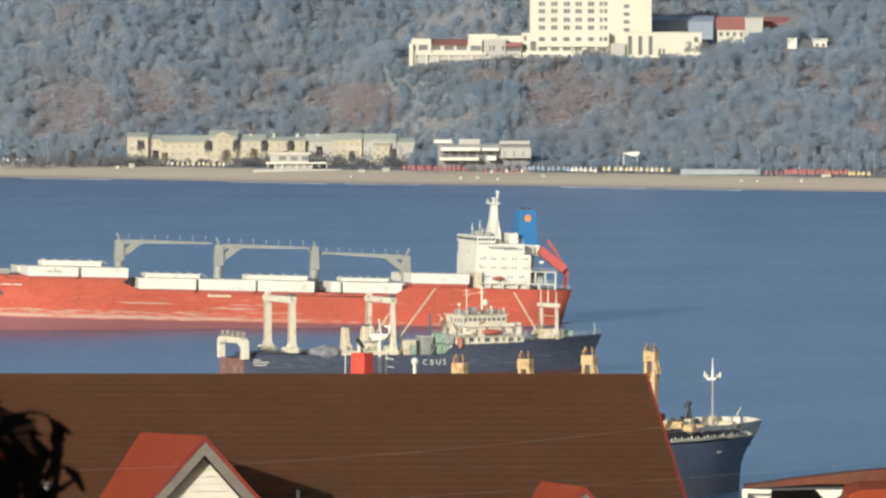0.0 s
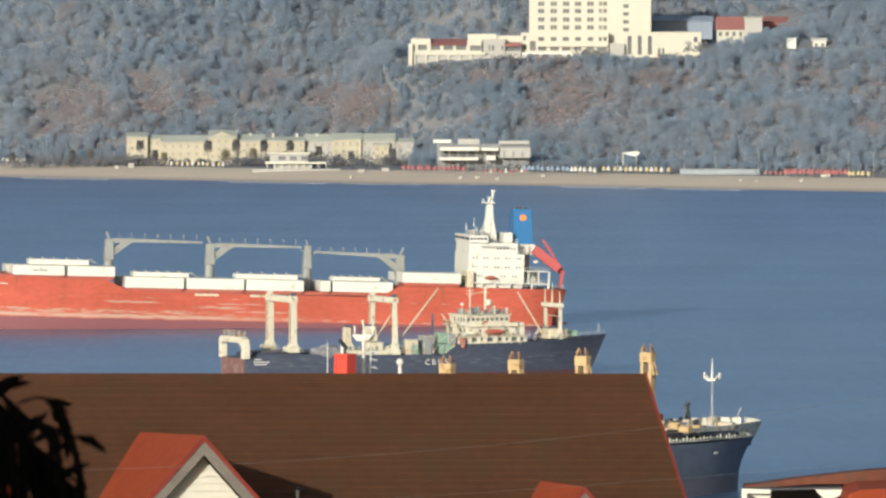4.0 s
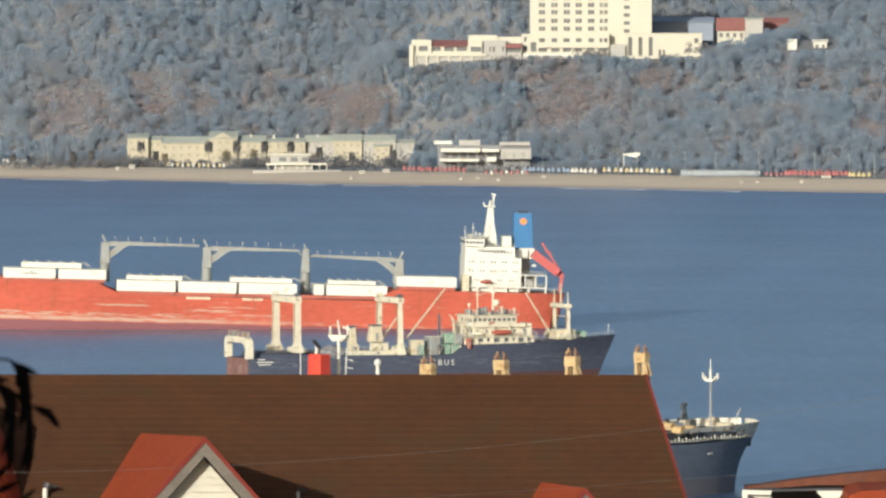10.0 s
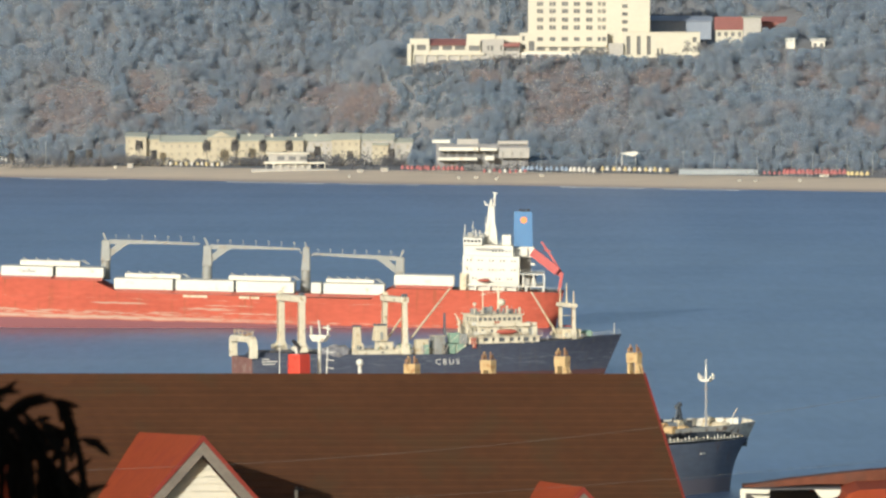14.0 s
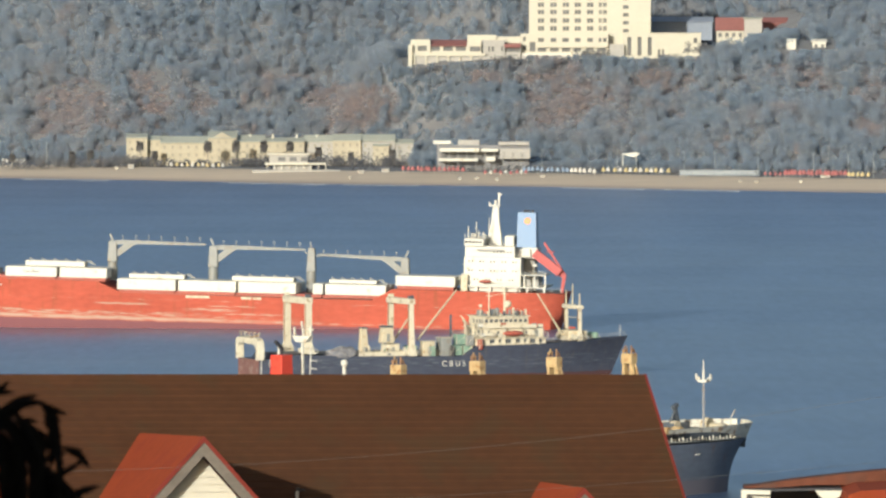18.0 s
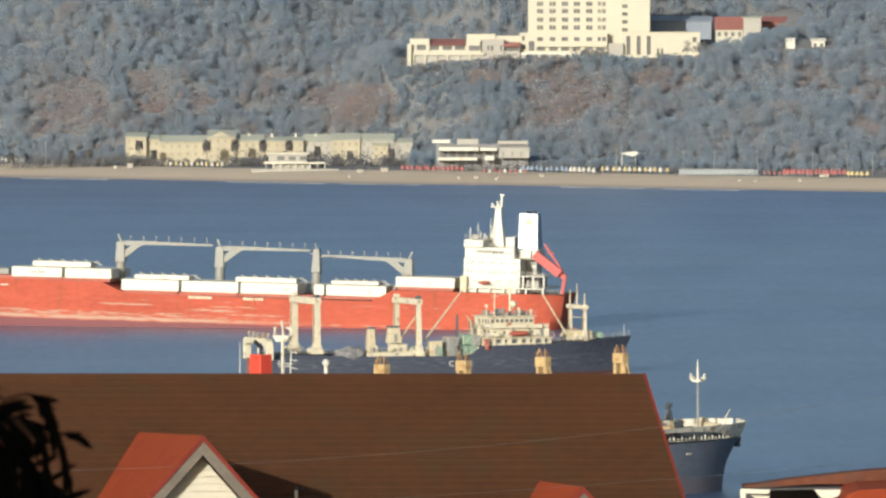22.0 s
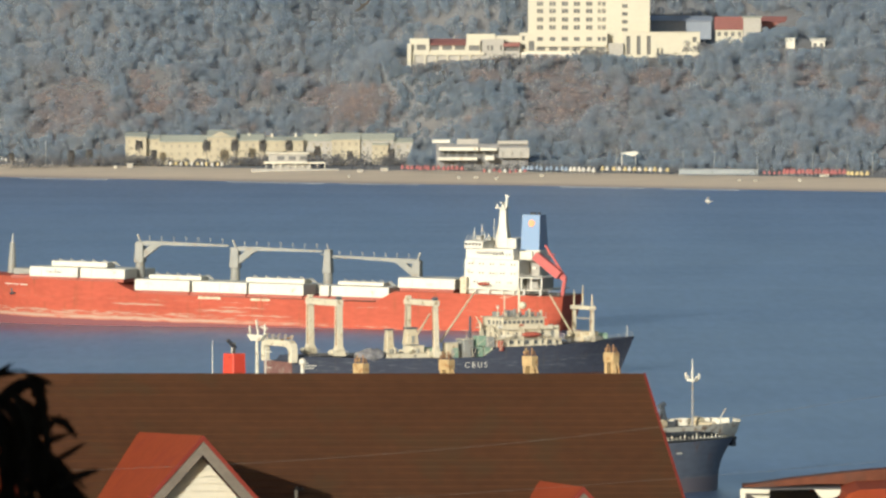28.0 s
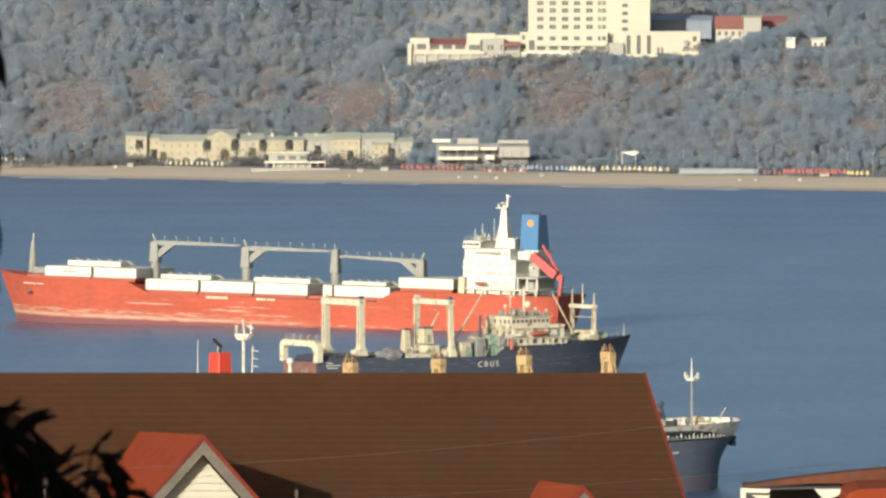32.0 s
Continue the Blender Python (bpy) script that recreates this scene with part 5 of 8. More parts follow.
def trawler():
    root = thing("factory_trawler", "dark blue factory trawler with cream gantries and bridge", "fishing ship")
    st = [(3.0, 7.2, 7.0, 5.4, -4, 0), (6.5, 7.7, 7.5, 5.4, -5, 0), (7.6, 7.9, 7.7, 6.6, -5, 0), (30, 8.0, 8.0, 5.8, -5.5, 0), (57, 8.0, 8.0, 5.5, -5.5, 0), (60.5, 8.0, 7.9, 7.9, -5.5, 0), (72, 7.8, 7.2, 8.1, -5.5, 0),
          (85, 6.9, 4.6, 8.5, -5.5, 1.0), (95, 4.3, 1.9, 8.9, -5.5, 2.6), (104.2, 0.5, 0.3, 9.6, -5.5, 7.0)]
    part("hull", loft(B(), hull_sections(st)), M["hull_navy"], root, "dark blue steel hull", smooth=True)
    bm = B()
    for xa, xb, z, b in ((8.5, 56.5, 6.66, 7.0), (61, 84, 8.56, 6.2)):
        box(bm, xa, xb, -b, b, z - 0.02, z + 0.05)
    part("deck", bm, M["deck"], root)
    # stern ramp and portal
    bm = slab(B(), [(2.85, 5.35), (2.85, -0.5), (3.2, -0.5), (3.2, 5.35)], -7.2, 7.2)
    part("stern_ramp", bm, M["ramp"], root, "rust-brown stern ramp")
    arch = [(-8.2, 5.2), (-8.2, 8.6), (-7.6, 9.9), (-6.4, 10.6), (6.6, 10.6), (7.8, 10.2), (8.2, 9.4), (8.2, 5.2), (6.9, 5.2), (6.9, 8.4), (6.3, 9.1), (-4.6, 9.1), (-5.9, 8.6), (-6.6, 7.6), (-6.4, 5.2)]
    g = part("stern_portal", slab(B(), arch, 2.5, 4.3, "x"), M["ship_cream"], root, "cream arched stern portal", bevel=0.08)
    rail(root, [(3.4, -7.6, 10.6), (3.4, 7.6, 10.6)], 1.2, 1.6, M["grey"])
    for y, z in ((-5.0, 11.2), (-1.5, 10.7), (2.0, 10.9), (5.2, 10.7)):
        part("net_block", rod(B(), (2.9, y, z), (3.9, y, z), 0.28, 0.25, 8), M["rust"] if y < 0 else M["grey"], g)
    for y in (-6.5, -3, 0.5, 3.5, 6.5):
        bm = beam(B(), (3.4, y, 10.6), (3.4, y, 12.0), 0.16)
        beam(bm, (3.0, y, 11.7), (4.0, y, 12.0), 0.14)
        part("lamp_post", bm, M["cream"], g)
    # the two main gantries and the fore one
    def gantry(x, zb, zt, half, r, label, bar, lean=0.0):
        g = part("gantry", box(B(), x - 1.0, x + 1.0, -half - (0.7 if r > 0.5 else 0.3), half + (0.7 if r > 0.5 else 0.3), zt - bar, zt), M["ship_cream"], root, label, bevel=0.12)
        for y in (-half, half):
            # legs lean outwards a little and widen at the foot
            out = lean * (1 if y > 0 else -1)
            bm = loft(B(), [[(x + a * k, y + out * (zt - z) / (zt - zb) + b * k, z) for a, b in ((-1, -1), (1, -1), (1, 1), (-1, 1))] for z, k in ((zb, r * 1.7), (zb + 1.2, r * 1.5), (zb + 2.6, r), (zt - bar, r * 0.92))])
            leg = part("leg", bm, M["ship_cream"], g)
            rim = beam(B(), (x - r - 0.12, y - r * 0.4, zb + 2.6), (x - r - 0.12, y - r * 0.4, zt - bar), 0.14)
            part("pipe", rim, M["rust"], leg)
            part("foot_rail", beam(beam(B(), (x - 2.4, y - 1.3, zb + 1.1), (x + 2.2, y - 1.3, zb + 1.1), 0.1), (x - 2.4, y - 1.3, zb + 0.5), (x + 2.2, y - 1.3, zb + 0.5), 0.1), M["ship_cream"], leg)
            part("winch", rod(B(), (x - 1.6, y - 1.2, zb + 0.9), (x - 1.6, y + 1.2, zb + 0.9), 0.7, 0.7, 10), M["ship_cream"], leg)
            if r > 0.5:
                part("sheave_block", box(B(), x - 0.7, x + 0.7, y - 0.5, y + 0.5, zt + 0.01, zt + 0.8), M["casing"] if y < 0 else M["ship_cream"], leg, bevel=0.1)
            bm = B()
            for k in range(9):
                z = zb + 2 + k * (zt - zb - 4) / 9
                beam(bm, (x + r + 0.1, y - 0.3, z), (x + r + 0.1, y + 0.3, z), 0.08)
            part("ladder", bm, M["cream"], leg)
        return g
    gantry(16.0, 6.6, 20.6, 7.6, 0.78, "cream gantry with square legs", 1.6)
    gantry(43.4, 5.7, 19.9, 7.0, 0.62, "cream gantry with leaning legs", 1.4, 0.7)
    gantry(89.6, 8.7, 17.6, 4.6, 0.42, "slim cream fore gantry", 1.0)
    for y, z in ((-4.6, 20.6), (4.6, 21.2), (0.2, 22.7)):
        part("topmast", rod(B(), (89.6, y, 16.9), (89.6, y, z), 0.26, 0.12, 6), M["cream"], root)
    part("tie_bar", beam(B(), (89.6, -5.0, 14.4), (89.6, 5.0, 14.4), 0.16), M["cream"], root)
    part("winch_house", box(B(), 87.0, 92.0, -3.8, 3.8, 8.7, 11.2), M["cream"], root, bevel=0.15)
    # booms
    for p, q in (((45.5, -6, 9.5), (57.5, -2, 21.8)), ((42.5, 3, 9.0), (48.5, 5, 16.2)), ((86.8, 0, 10.0), (80.0, 0, 20.5))):
        part("boom", rod(B(), p, q, 0.28, 0.2, 8), M["cream"], root)
    # midship houses and funnels
    for xa, xb, y0, y1, zb, zt, mt in ((30.5, 32.8, -5.8, -3.6, 5.8, 12.6, "cream"), (37.0, 40.8, -6.6, -2.5, 5.7, 8.6, "ship_cream"), (36.2, 39.6, -5.8, -3.0, 9.0, 12.8, "cream"), (29.5, 45.5, -7.6, -7.0, 5.7, 6.8, "ship_cream"),
                                       (46.5, 50.0, -7.4, -4.8, 5.5, 9.2, "cream"), (51.5, 54.5, -7.2, -3, 5.4, 10.0, "grey")):
        h = part("deck_house", box(B(), xa, xb, y0, y1, zb, zt, 0.38 if zt > 12 else 0.15), M[mt], root, bevel=0.1)
        if zt > 12:
            part("cap", box(B(), xa + 0.2, xb - 0.2, y0 + 0.2, y1 - 0.2, zt + 0.01, zt + 0.4), M["casing"], h)
        else:
            part("lid", box(B(), xa - 0.1, xb + 0.1, y0 - 0.1, y1 + 0.1, zt + 0.01, zt + 0.15), M["ship_cream"], h)
        part("door", box(B(), (xa + xb) / 2 - 0.4, (xa + xb) / 2 + 0.4, y0 - 0.05, y0 + 0.05, zb + 0.3, min(zb + 2.2, zt - 0.3)), M["grey"], h)
    # nets heaped over the rail: one lumpy mound
    bm = B()
    bmesh.ops.create_icosphere(bm, subdivisions=4, radius=1.0)
    for v in bm.verts:
        k = 1 + 0.22 * noise.noise(v.co * 2.1) + 0.10 * noise.noise(v.co * 6.0)
        v.co = Vector((25.6 + 4.3 * v.co.x * k, -6.3 + 2.2 * v.co.y * k, 6.5 + 1.75 * v.co.z * k))
    part("fishing_net", bm, M["net"], root, "heap of grey-lilac nets over the rail", smooth=True)
    for x, y, z, w, mt in ((55.8, -5.8, 5.6, 2.6, "green"), (58.6, -5.8, 5.6, 2.4, "green"), (57.0, -5.6, 8.3, 2.6, "green"), (59.0, -6.6, 8.0, 2.0, "grey"), (61.6, -7.4, 7.0, 0.9, "dull_red"), (54.2, -6.6, 5.5, 1.2, "dark"), (49.0, -6.2, 5.5, 1.8, "green"), (46.0, 0, 5.5, 2.5, "green")):
        c = part("crate", box(B(), x - w / 2, x + w / 2, y - 1.2, y + 1.2, z, z + 2.5), M[mt], root, bevel=0.08)
        for k in (-1, 1):
            part("brace", beam(B(), (x - w / 2, y - 1.22, z + 0.2), (x + k * w / 2, y - 1.22, z + 2.3), 0.09), M["ship_cream"], c)
    rail(root, [(29.5, -7.5, 6.8), (45.5, -7.5, 6.8)], 1.1, 1.4, M["ship_cream"])
    rail(root, [(8.0, -7.6, 6.6), (21.0, -7.7, 6.2)], 1.0, 2.2, M["grey"])
    # small gear along the working deck
    gear = random.Random(12)
    for k in range(22):
        x = gear.uniform(30, 60)
        w, h = gear.uniform(0.5, 1.3), gear.uniform(0.6, 1.9)
        mt = gear.choice(("ship_cream", "ship_cream", "grey", "green", "rust", "casing"))
        y = gear.uniform(-6.6, -4.0)
        if k % 3:
            part("deck_locker", box(B(), x - w / 2, x + w / 2, y - 0.5, y + 0.5, 5.6, 6.2 + h), M[mt], root, bevel=0.05)
        else:
            part("bollard", rod(B(), (x, y - 1.0, 5.6), (x, y - 1.0, 6.6 + h), 0.22, 0.2, 8), M[mt], root)
    # bridge
    lo = part("bridge_deck", box(B(), 60.5, 79.5, -7.2, 7.2, 7.9, 9.7), M["ship_cream"], root, "white lower bridge house", bevel=0.08)
    # side gallery: uneven dark panels between stanchions, shade of open bays in their colour
    for k, (xm, w) in enumerate(((62.2, 0.7), (64.4, 1.3), (66.8, 0.6), (68.6, 1.5), (71.4, 1.1), (73.6, 0.6), (75.2, 1.4), (77.6, 0.8))):
        part("opening", box(B(), xm, xm + w, -7.26, -7.1, 8.45 + 0.1 * (k % 3), 9.45), M["port"], lo)
        part("stanchion", box(B(), xm - 0.35, xm - 0.2, -7.75, -7.6, 7.9, 9.7), M["ship_cream"], lo)
    part("boat_deck", box(B(), 60.0, 80.0, -7.8, 7.8, 9.7, 9.9), M["ship_cream"], root)
    mid = part("bridge_house", box(B(), 63.4, 79.2, -6.4, 6.4, 9.9, 12.2), M["ship_cream"], root, bevel=0.08)
    for k in range(6):
        xm = 64.2 + k * 2.5
        part("window", box(B(), xm, xm + 0.6, -6.46, -6.3, 10.8, 11.5), M["port"], mid)
    part("door", box(B(), 76.9, 77.7, -6.46, -6.3, 10.0, 11.8), M["grey"], mid)
    rail(root, [(60.0, -7.7, 9.9), (80.0, -7.7, 9.9)], 1.1)
    part("bridge_wing", box(B(), 62.6, 77.0, -7.2, 7.2, 12.2, 12.42), M["ship_cream"], root)
    part("wing_screen", box(B(), 62.6, 77.0, -7.2, -7.05, 12.42, 13.1), M["ship_cream"], root)
    wh = part("wheelhouse", box(B(), 63.6, 75.6, -5.2, 5.2, 12.42, 15.0), M["ship_cream"], root, "white wheelhouse with dark windows", bevel=0.08)
    for k in range(9):
        xm = 63.9 + k * 1.3
        part("window", box(B(), xm, xm + 0.85, -5.27, -5.1, 13.6, 14.4), M["port"], wh)
    part("roof", box(B(), 63.2, 76.0, -5.7, 5.7, 15.0, 15.2), M["ship_cream"], root)
    rail(root, [(63.4, -5.5, 15.2), (75.8, -5.5, 15.2)], 1.0, 1.8, M["grey"])
    for xm, w, h in ((64.6, 1.2, 1.3), (68.4, 1.8, 1.6), (74.2, 1.4, 1.1)):
        part("locker", box(B(), xm - w / 2, xm + w / 2, -1, 1, 15.2, 15.2 + h), M["grey"], root, bevel=0.06)
    # after ends: dark panels as shaded doors and square openings, and a sloping ladder
    for x, z0, z1, ys, ob in ((60.44, 8.3, 9.4, (-6.2, -4.4, -2.0, 1.6, 4.0), lo), (63.34, 10.1, 11.7, (-5.0, -2.2, 0.4, 3.4), mid), (63.54, 13.3, 14.4, (-4.2, -2.4, -0.6, 1.8), wh)):
        for k, y in enumerate(ys):
            part("opening", box(B(), x, x + 0.1, y - 0.35 - 0.2 * (k % 2), y + 0.4, z0, z1), M["port"], ob)
    for za, zb, y in ((9.9, 12.4, -5.6), (12.42, 15.2, 3.0), (7.0, 9.8, -6.4)):
        bm = beam(B(), (62.9, y, za), (60.7, y, zb), 0.12)
        beam(bm, (62.9, y + 0.7, za), (60.7, y + 0.7, zb), 0.12)
        for k in range(6):
            q = (k + 0.5) / 6
            beam(bm, (62.9 - 2.2 * q, y, za + (zb - za) * q), (62.9 - 2.2 * q, y + 0.7, za + (zb - za) * q), 0.08)
        part("ladder", bm, M["ship_cream"], root)
    rail(root, [(60.2, -7.4, 9.9), (60.2, 7.4, 9.9)], 1.1, 1.6, M["ship_cream"])
    rail(root, [(62.7, -7.0, 12.42), (62.7, 7.0, 12.42)], 1.0, 1.6, M["ship_cream"])
    for y, z in ((-3.4, 12.8), (2.6, 13.6)):
        part("vent_pipe", rod(rod(B(), (61.6, y, 9.9), (61.6, y, z), 0.28, 0.28, 8), (61.6, y, z), (61.0, y, z + 0.4), 0.36, 0.4, 8), M["ship_cream"], root)
    boat = part("lifeboat", ball(B(), (0, 0, 0), 1.0, 14), M["dull_red"], root, "faded red lifeboat", smooth=True)
    boat.matrix_basis = pose(70.6, -7.4, 10.9) @ Matrix.Diagonal((2.9, 1.0, 0.7, 1))
    boat = part("rescue_boat", ball(B(), (0, 0, 0), 1.0, 12), M["ship_cream"], root, smooth=True)
    boat.matrix_basis = pose(64.8, -7.2, 10.7) @ Matrix.Diagonal((1.5, 0.7, 0.55, 1))
    for x in (68.4, 72.8):
        part("davit", beam(B(), (x, -7.2, 9.9), (x, -7.6, 12.6), 0.22), M["ship_cream"], root)
    for x, z, r in ((67.0, 21.6, 0.14), (71.2, 22.2, 0.26)):
        ms = part("mast", rod(B(), (x, 0, 15.1), (x, 0, z), r * 1.3, r, 8), M["ship_cream"], root, "white radar mast")
        part("yard", beam(beam(B(), (x, -2.0, z - 1.6), (x, 2.0, z - 1.6), 0.14), (x - 1.0, 0, z - 0.6), (x + 1.0, 0, z - 0.6), 0.14), M["ship_cream"], ms)
    part("stay", beam(B(), (67, 0, 20.2), (71.2, 0, 20.6), 0.1), M["ship_cream"], root)
    part("radome", ball(B(), (71.6, -1.2, 18.0), 0.95, 12), M["ship_cream"], root, smooth=True)
    a = part("antenna", rod(B(), (64.0, -2, 15.1), (64.0, -2, 17.4), 0.12, 0.1, 6), M["ship_cream"], root)
    part("dome", ball(B(), (64.0, -2, 17.7), 0.45, 10), M["ship_cream"], a, smooth=True)
    # lockers, liferaft drums and lamps crowd the wheelhouse roof and the boat deck
    for k in range(11):
        xm = 63.9 + k * 1.12
        part("roof_gear", box(B(), xm, xm + 0.5, -4.6 + 0.5 * (k % 3), -4.0 + 0.5 * (k % 3), 15.2, 15.9 + 0.45 * (k % 4)), M[("grey", "ship_cream", "casing")[k % 3]], root, bevel=0.05)
    for xm, z, mt in ((62.2, 12.42, "white"), (62.9, 9.9, "white"), (75.0, 9.9, "ship_cream"), (76.6, 12.42, "grey"), (78.2, 12.2, "ship_cream")):
        part("raft_drum", rod(B(), (xm - 0.6, -6.6, z + 0.5), (xm + 0.6, -6.6, z + 0.5), 0.45, 0.45, 10), M[mt], root)
    part("flag_box", box(B(), 67.6, 68.9, -6.9, -6.5, 12.42, 13.5), M["dull_red"], root, bevel=0.05)
    for k in range(9):
        part("antenna", rod(B(), (64.8 + k * 1.3, -3 + (k % 3), 15.1), (64.8 + k * 1.3, -3 + (k % 3), 16.6 + 0.5 * (k % 2)), 0.1, 0.06, 5), M["grey"] if k % 2 else M["ship_cream"], root)
    # bow gear
    rail(root, [(79, -7.2, 8.4), (90, -5.6, 8.9), (98, -3.3, 9.3), (103.6, -0.5, 9.7)], 1.0)
    part("windlass", rod(rod(B(), (95, -2, 9.9), (95, 2, 9.9), 0.8, 0.8, 12), (95, -2.4, 9.2), (95, -2.4, 10.2), 0.4), M["green"], root)
    part("jackstaff", rod(B(), (102.4, 0, 9.4), (102.4, 0, 12.4), 0.1, 0.07, 6), M["white"], root)
    part("vent_house", box(B(), 55.4, 56.0, -3, -2.4, 5.5, 15.6, 0.08), M["casing"], root)
    # writing on the side
    def lettering(text, x, y, z, size, name):
        cu = bpy.data.curves.new(name, "FONT")
        cu.body, cu.size, cu.extrude, cu.align_x = text, size, 0.03, "CENTER"
        cu.space_character = 1.5
        tmp = new(name, cu)
        dg = bpy.context.evaluated_depsgraph_get()
        me = bpy.data.meshes.new_from_object(tmp.evaluated_get(dg))
        bpy.data.objects.remove(tmp)
        me.materials.clear()
        me.materials.append(M["white"])
        ob = new(name, me)
        ob.parent = root
        ob.matrix_basis = pose(x, y, z, 90, 0, 0)
        ob["label"] = "white painted letters"
        return ob
    lettering("CBUS", 54.51, -8.06, 3.0, 2.0, "lettering")
    for k, (xa, xb) in enumerate(((5.6, 7.4), (5.4, 9.6), (5.6, 9.0))):
        part("name_bar", box(B(), xa, xb, -7.98, -7.85, 4.9 - k * 0.62, 5.15 - k * 0.62), M["white"], root)
    return root


def near_ship():
    root = thing("cargo_ship", "slate blue cargo ship with yellow crane posts", "cargo ship")
    st = [(-150, 8.5, 6, 11, -1, 0), (-140, 11.0, 9.5, 11, -4, 0), (-120, 11.5, 11.3, 10.8, -4.5, 0), (-60, 11.5, 11.5, 10.3, -4.5, 0), (-32, 11.4, 11.0, 10.2, -4.5, 0), (-23, 10.9, 9.0, 10.3, -4.5, 0.3), (-14, 9.4, 8.0, 10.4, -4.5, 1.0), (-7.75, 7.1, 4.0, 10.5, -4.5, 1.8), (-4.2, 3.3, 1.4, 10.55, -4.5, 2.4), (-2.4, 1.2, 0.4, 10.6, -4.5, 3.1)]
    part("hull", loft(B(), hull_sections(st, 13, 0.42)), M["hull_slate"], root, "slate blue hull with grey boot topping, both lifted for haze", smooth=True)
    # forecastle bulwark: pale band flaring outwards
    outer = [(-36, 11.35), (-24, 10.9), (-20, 10.75), (-14, 9.6), (-7.75, 7.3), (-4.0, 3.4), (-1.5, 0.4)]
    FLARE = (0, 0, 0.1, 0.5, 1.3, 1.8, 0.3)
    for s, start in ((-1, 0), (1, 1)):
        bm = B()
        lo, hi, li, hi2 = [], [], [], []
        for i, (x, y) in list(enumerate(outer))[start:]:
            z0 = 10.43 + 0.02 * i if s > 0 else (12.5, 12.4, 12.2, 11.6, 10.6, 10.3, 10.2)[i]
            z1 = 13.31 + 0.09 * i
            fl = 1.03
            lo.append(bm.verts.new((x, s * y, z0)))
            hi.append(bm.verts.new((x + 0.25 * i / 6, s * (y * fl + FLARE[i]), z1)))
            hi2.append(bm.verts.new((x + 0.25 * i / 6 - 0.15, s * (y * fl + FLARE[i] - 0.25), z1)))
            li.append(bm.verts.new((x - 0.15, s * (y - 0.25), z0)))
        for i in range(len(lo) - 1):
            for a, b in ((lo, hi), (hi, hi2), (hi2, li)):
                bm.faces.new((a[i], a[i + 1], b[i + 1], b[i]))
        part("bulwark", bm, M["bulwark"], root, "cream forecastle bulwark with worn paint")
    bm = B()
    slab(bm, [(-24, -10.4), (-14, -9.0), (-7.75, -6.4), (-4.3, -2.6), (-4.3, 2.6), (-7.75, 6.4), (-14, 9.0), (-24, 10.4)], 10.62, 10.75, "z")
    part("forecastle_deck", bm, M["deck"], root)
    part("main_deck", box(B(), -149, -24.2, -11.2, 11.2, 10.9, 11.0), M["deck"], root)
    # dark block added below the bulwark band for the shade of its recess
    bm = slab(B(), [(-30, -9.0), (-17, -8.2), (-11, -5.6), (-8.6, -2.0), (-8.6, 5.0), (-17, 7.8), (-30, 9.0)], 10.76, 12.35, "z")
    part("casing", bm, M["casing"], root, "dark block standing in for the shaded forecastle recess", bevel=0.12)
    part("breakwater", box(B(), -31.5, -30.2, -6, 10.2, 10.9, 12.9), M["cream"], root)
    part("hatch_coaming", box(B(), -52, -32, -8.5, 9.5, 11.0, 12.4), M["dark"], root, "dark hatch coaming")
    # the near side is open: a row of short pale stanchions along the deck edge
    line = [(-52, -11.2), (-34, -11.2), (-24, -10.7), (-14, -9.3), (-9.2, -7.5)]
    first = None
    for (xa, ya), (xb, yb) in zip(line, line[1:]):
        n = int(math.hypot(xb - xa, yb - ya) / 1.15)
        for k in range(n):
            x, y = xa + (xb - xa) * k / n, ya + (yb - ya) * k / n
            if first is None:
                first = part("stanchion", box(B(), -0.12, 0.12, -0.12, 0.12, 0, 1.1, 0.04), M["bulwark"], root)
                first.matrix_basis = pose(x, y, 10.6)
            else:
                share(first, root, pose(x, y, 10.6, 0, 0, 17 * k) @ Matrix.Diagonal((1, 1, 0.55 + 0.5 * ((k * 7) % 5) / 4, 1)))
    bm = B()
    for (xa, ya), (xb, yb) in zip(line, line[1:]):
        beam(bm, (xa, ya, 10.72), (xb, yb, 10.72), 0.22)
    part("sheer_strip", bm, M["grey"], root)
    rail(root, [(-60, 11.3, 10.5), (-24, 10.8, 10.6)], 1.2, 2.0)
    rail(root, [(-130, -11.3, 11.0), (-60, -11.3, 10.5)], 1.2, 2.5)
    # crane posts: twin legs with a head and jib stumps
    for x in (-35.0, -57.4, -80.0, -102.8):
        c = part("crane_post", box(B(), x - 0.8, x + 0.8, -1.35, -0.55, 11.0, 27.2, 0.08), M["yellow"], root, "yellow twin-legged crane post", bevel=0.06)
        part("leg", box(B(), x - 0.8, x + 0.8, 0.55, 1.35, 11.0, 27.2, 0.08), M["yellow"], c, bevel=0.06)
        part("head", box(B(), x - 0.9, x + 0.9, -1.4, 1.4, 26.0, 28.0), M["yellow"], c, bevel=0.1)
        for y in (-1.05, 1.05):
            bm = beam(B(), (x - 0.5, y, 28.0), (x - 0.2, y * 0.7, 29.6), 0.30)
            beam(bm, (x + 0.6, y, 28.0), (x + 0.25, y * 0.7, 29.1), 0.26)
            part("horn", bm, M["rust"], c)
            part("sheave", box(B(), x - 0.6, x + 0.2, y - 0.22, y + 0.22, 28.3, 28.9), M["rust"], c)
        bm = B()
        for z in (14, 18, 22):
            box(bm, x - 0.6, x + 0.6, -0.55, 0.55, z, z + 0.6)
        part("crosspiece", bm, M["yellow"], c)
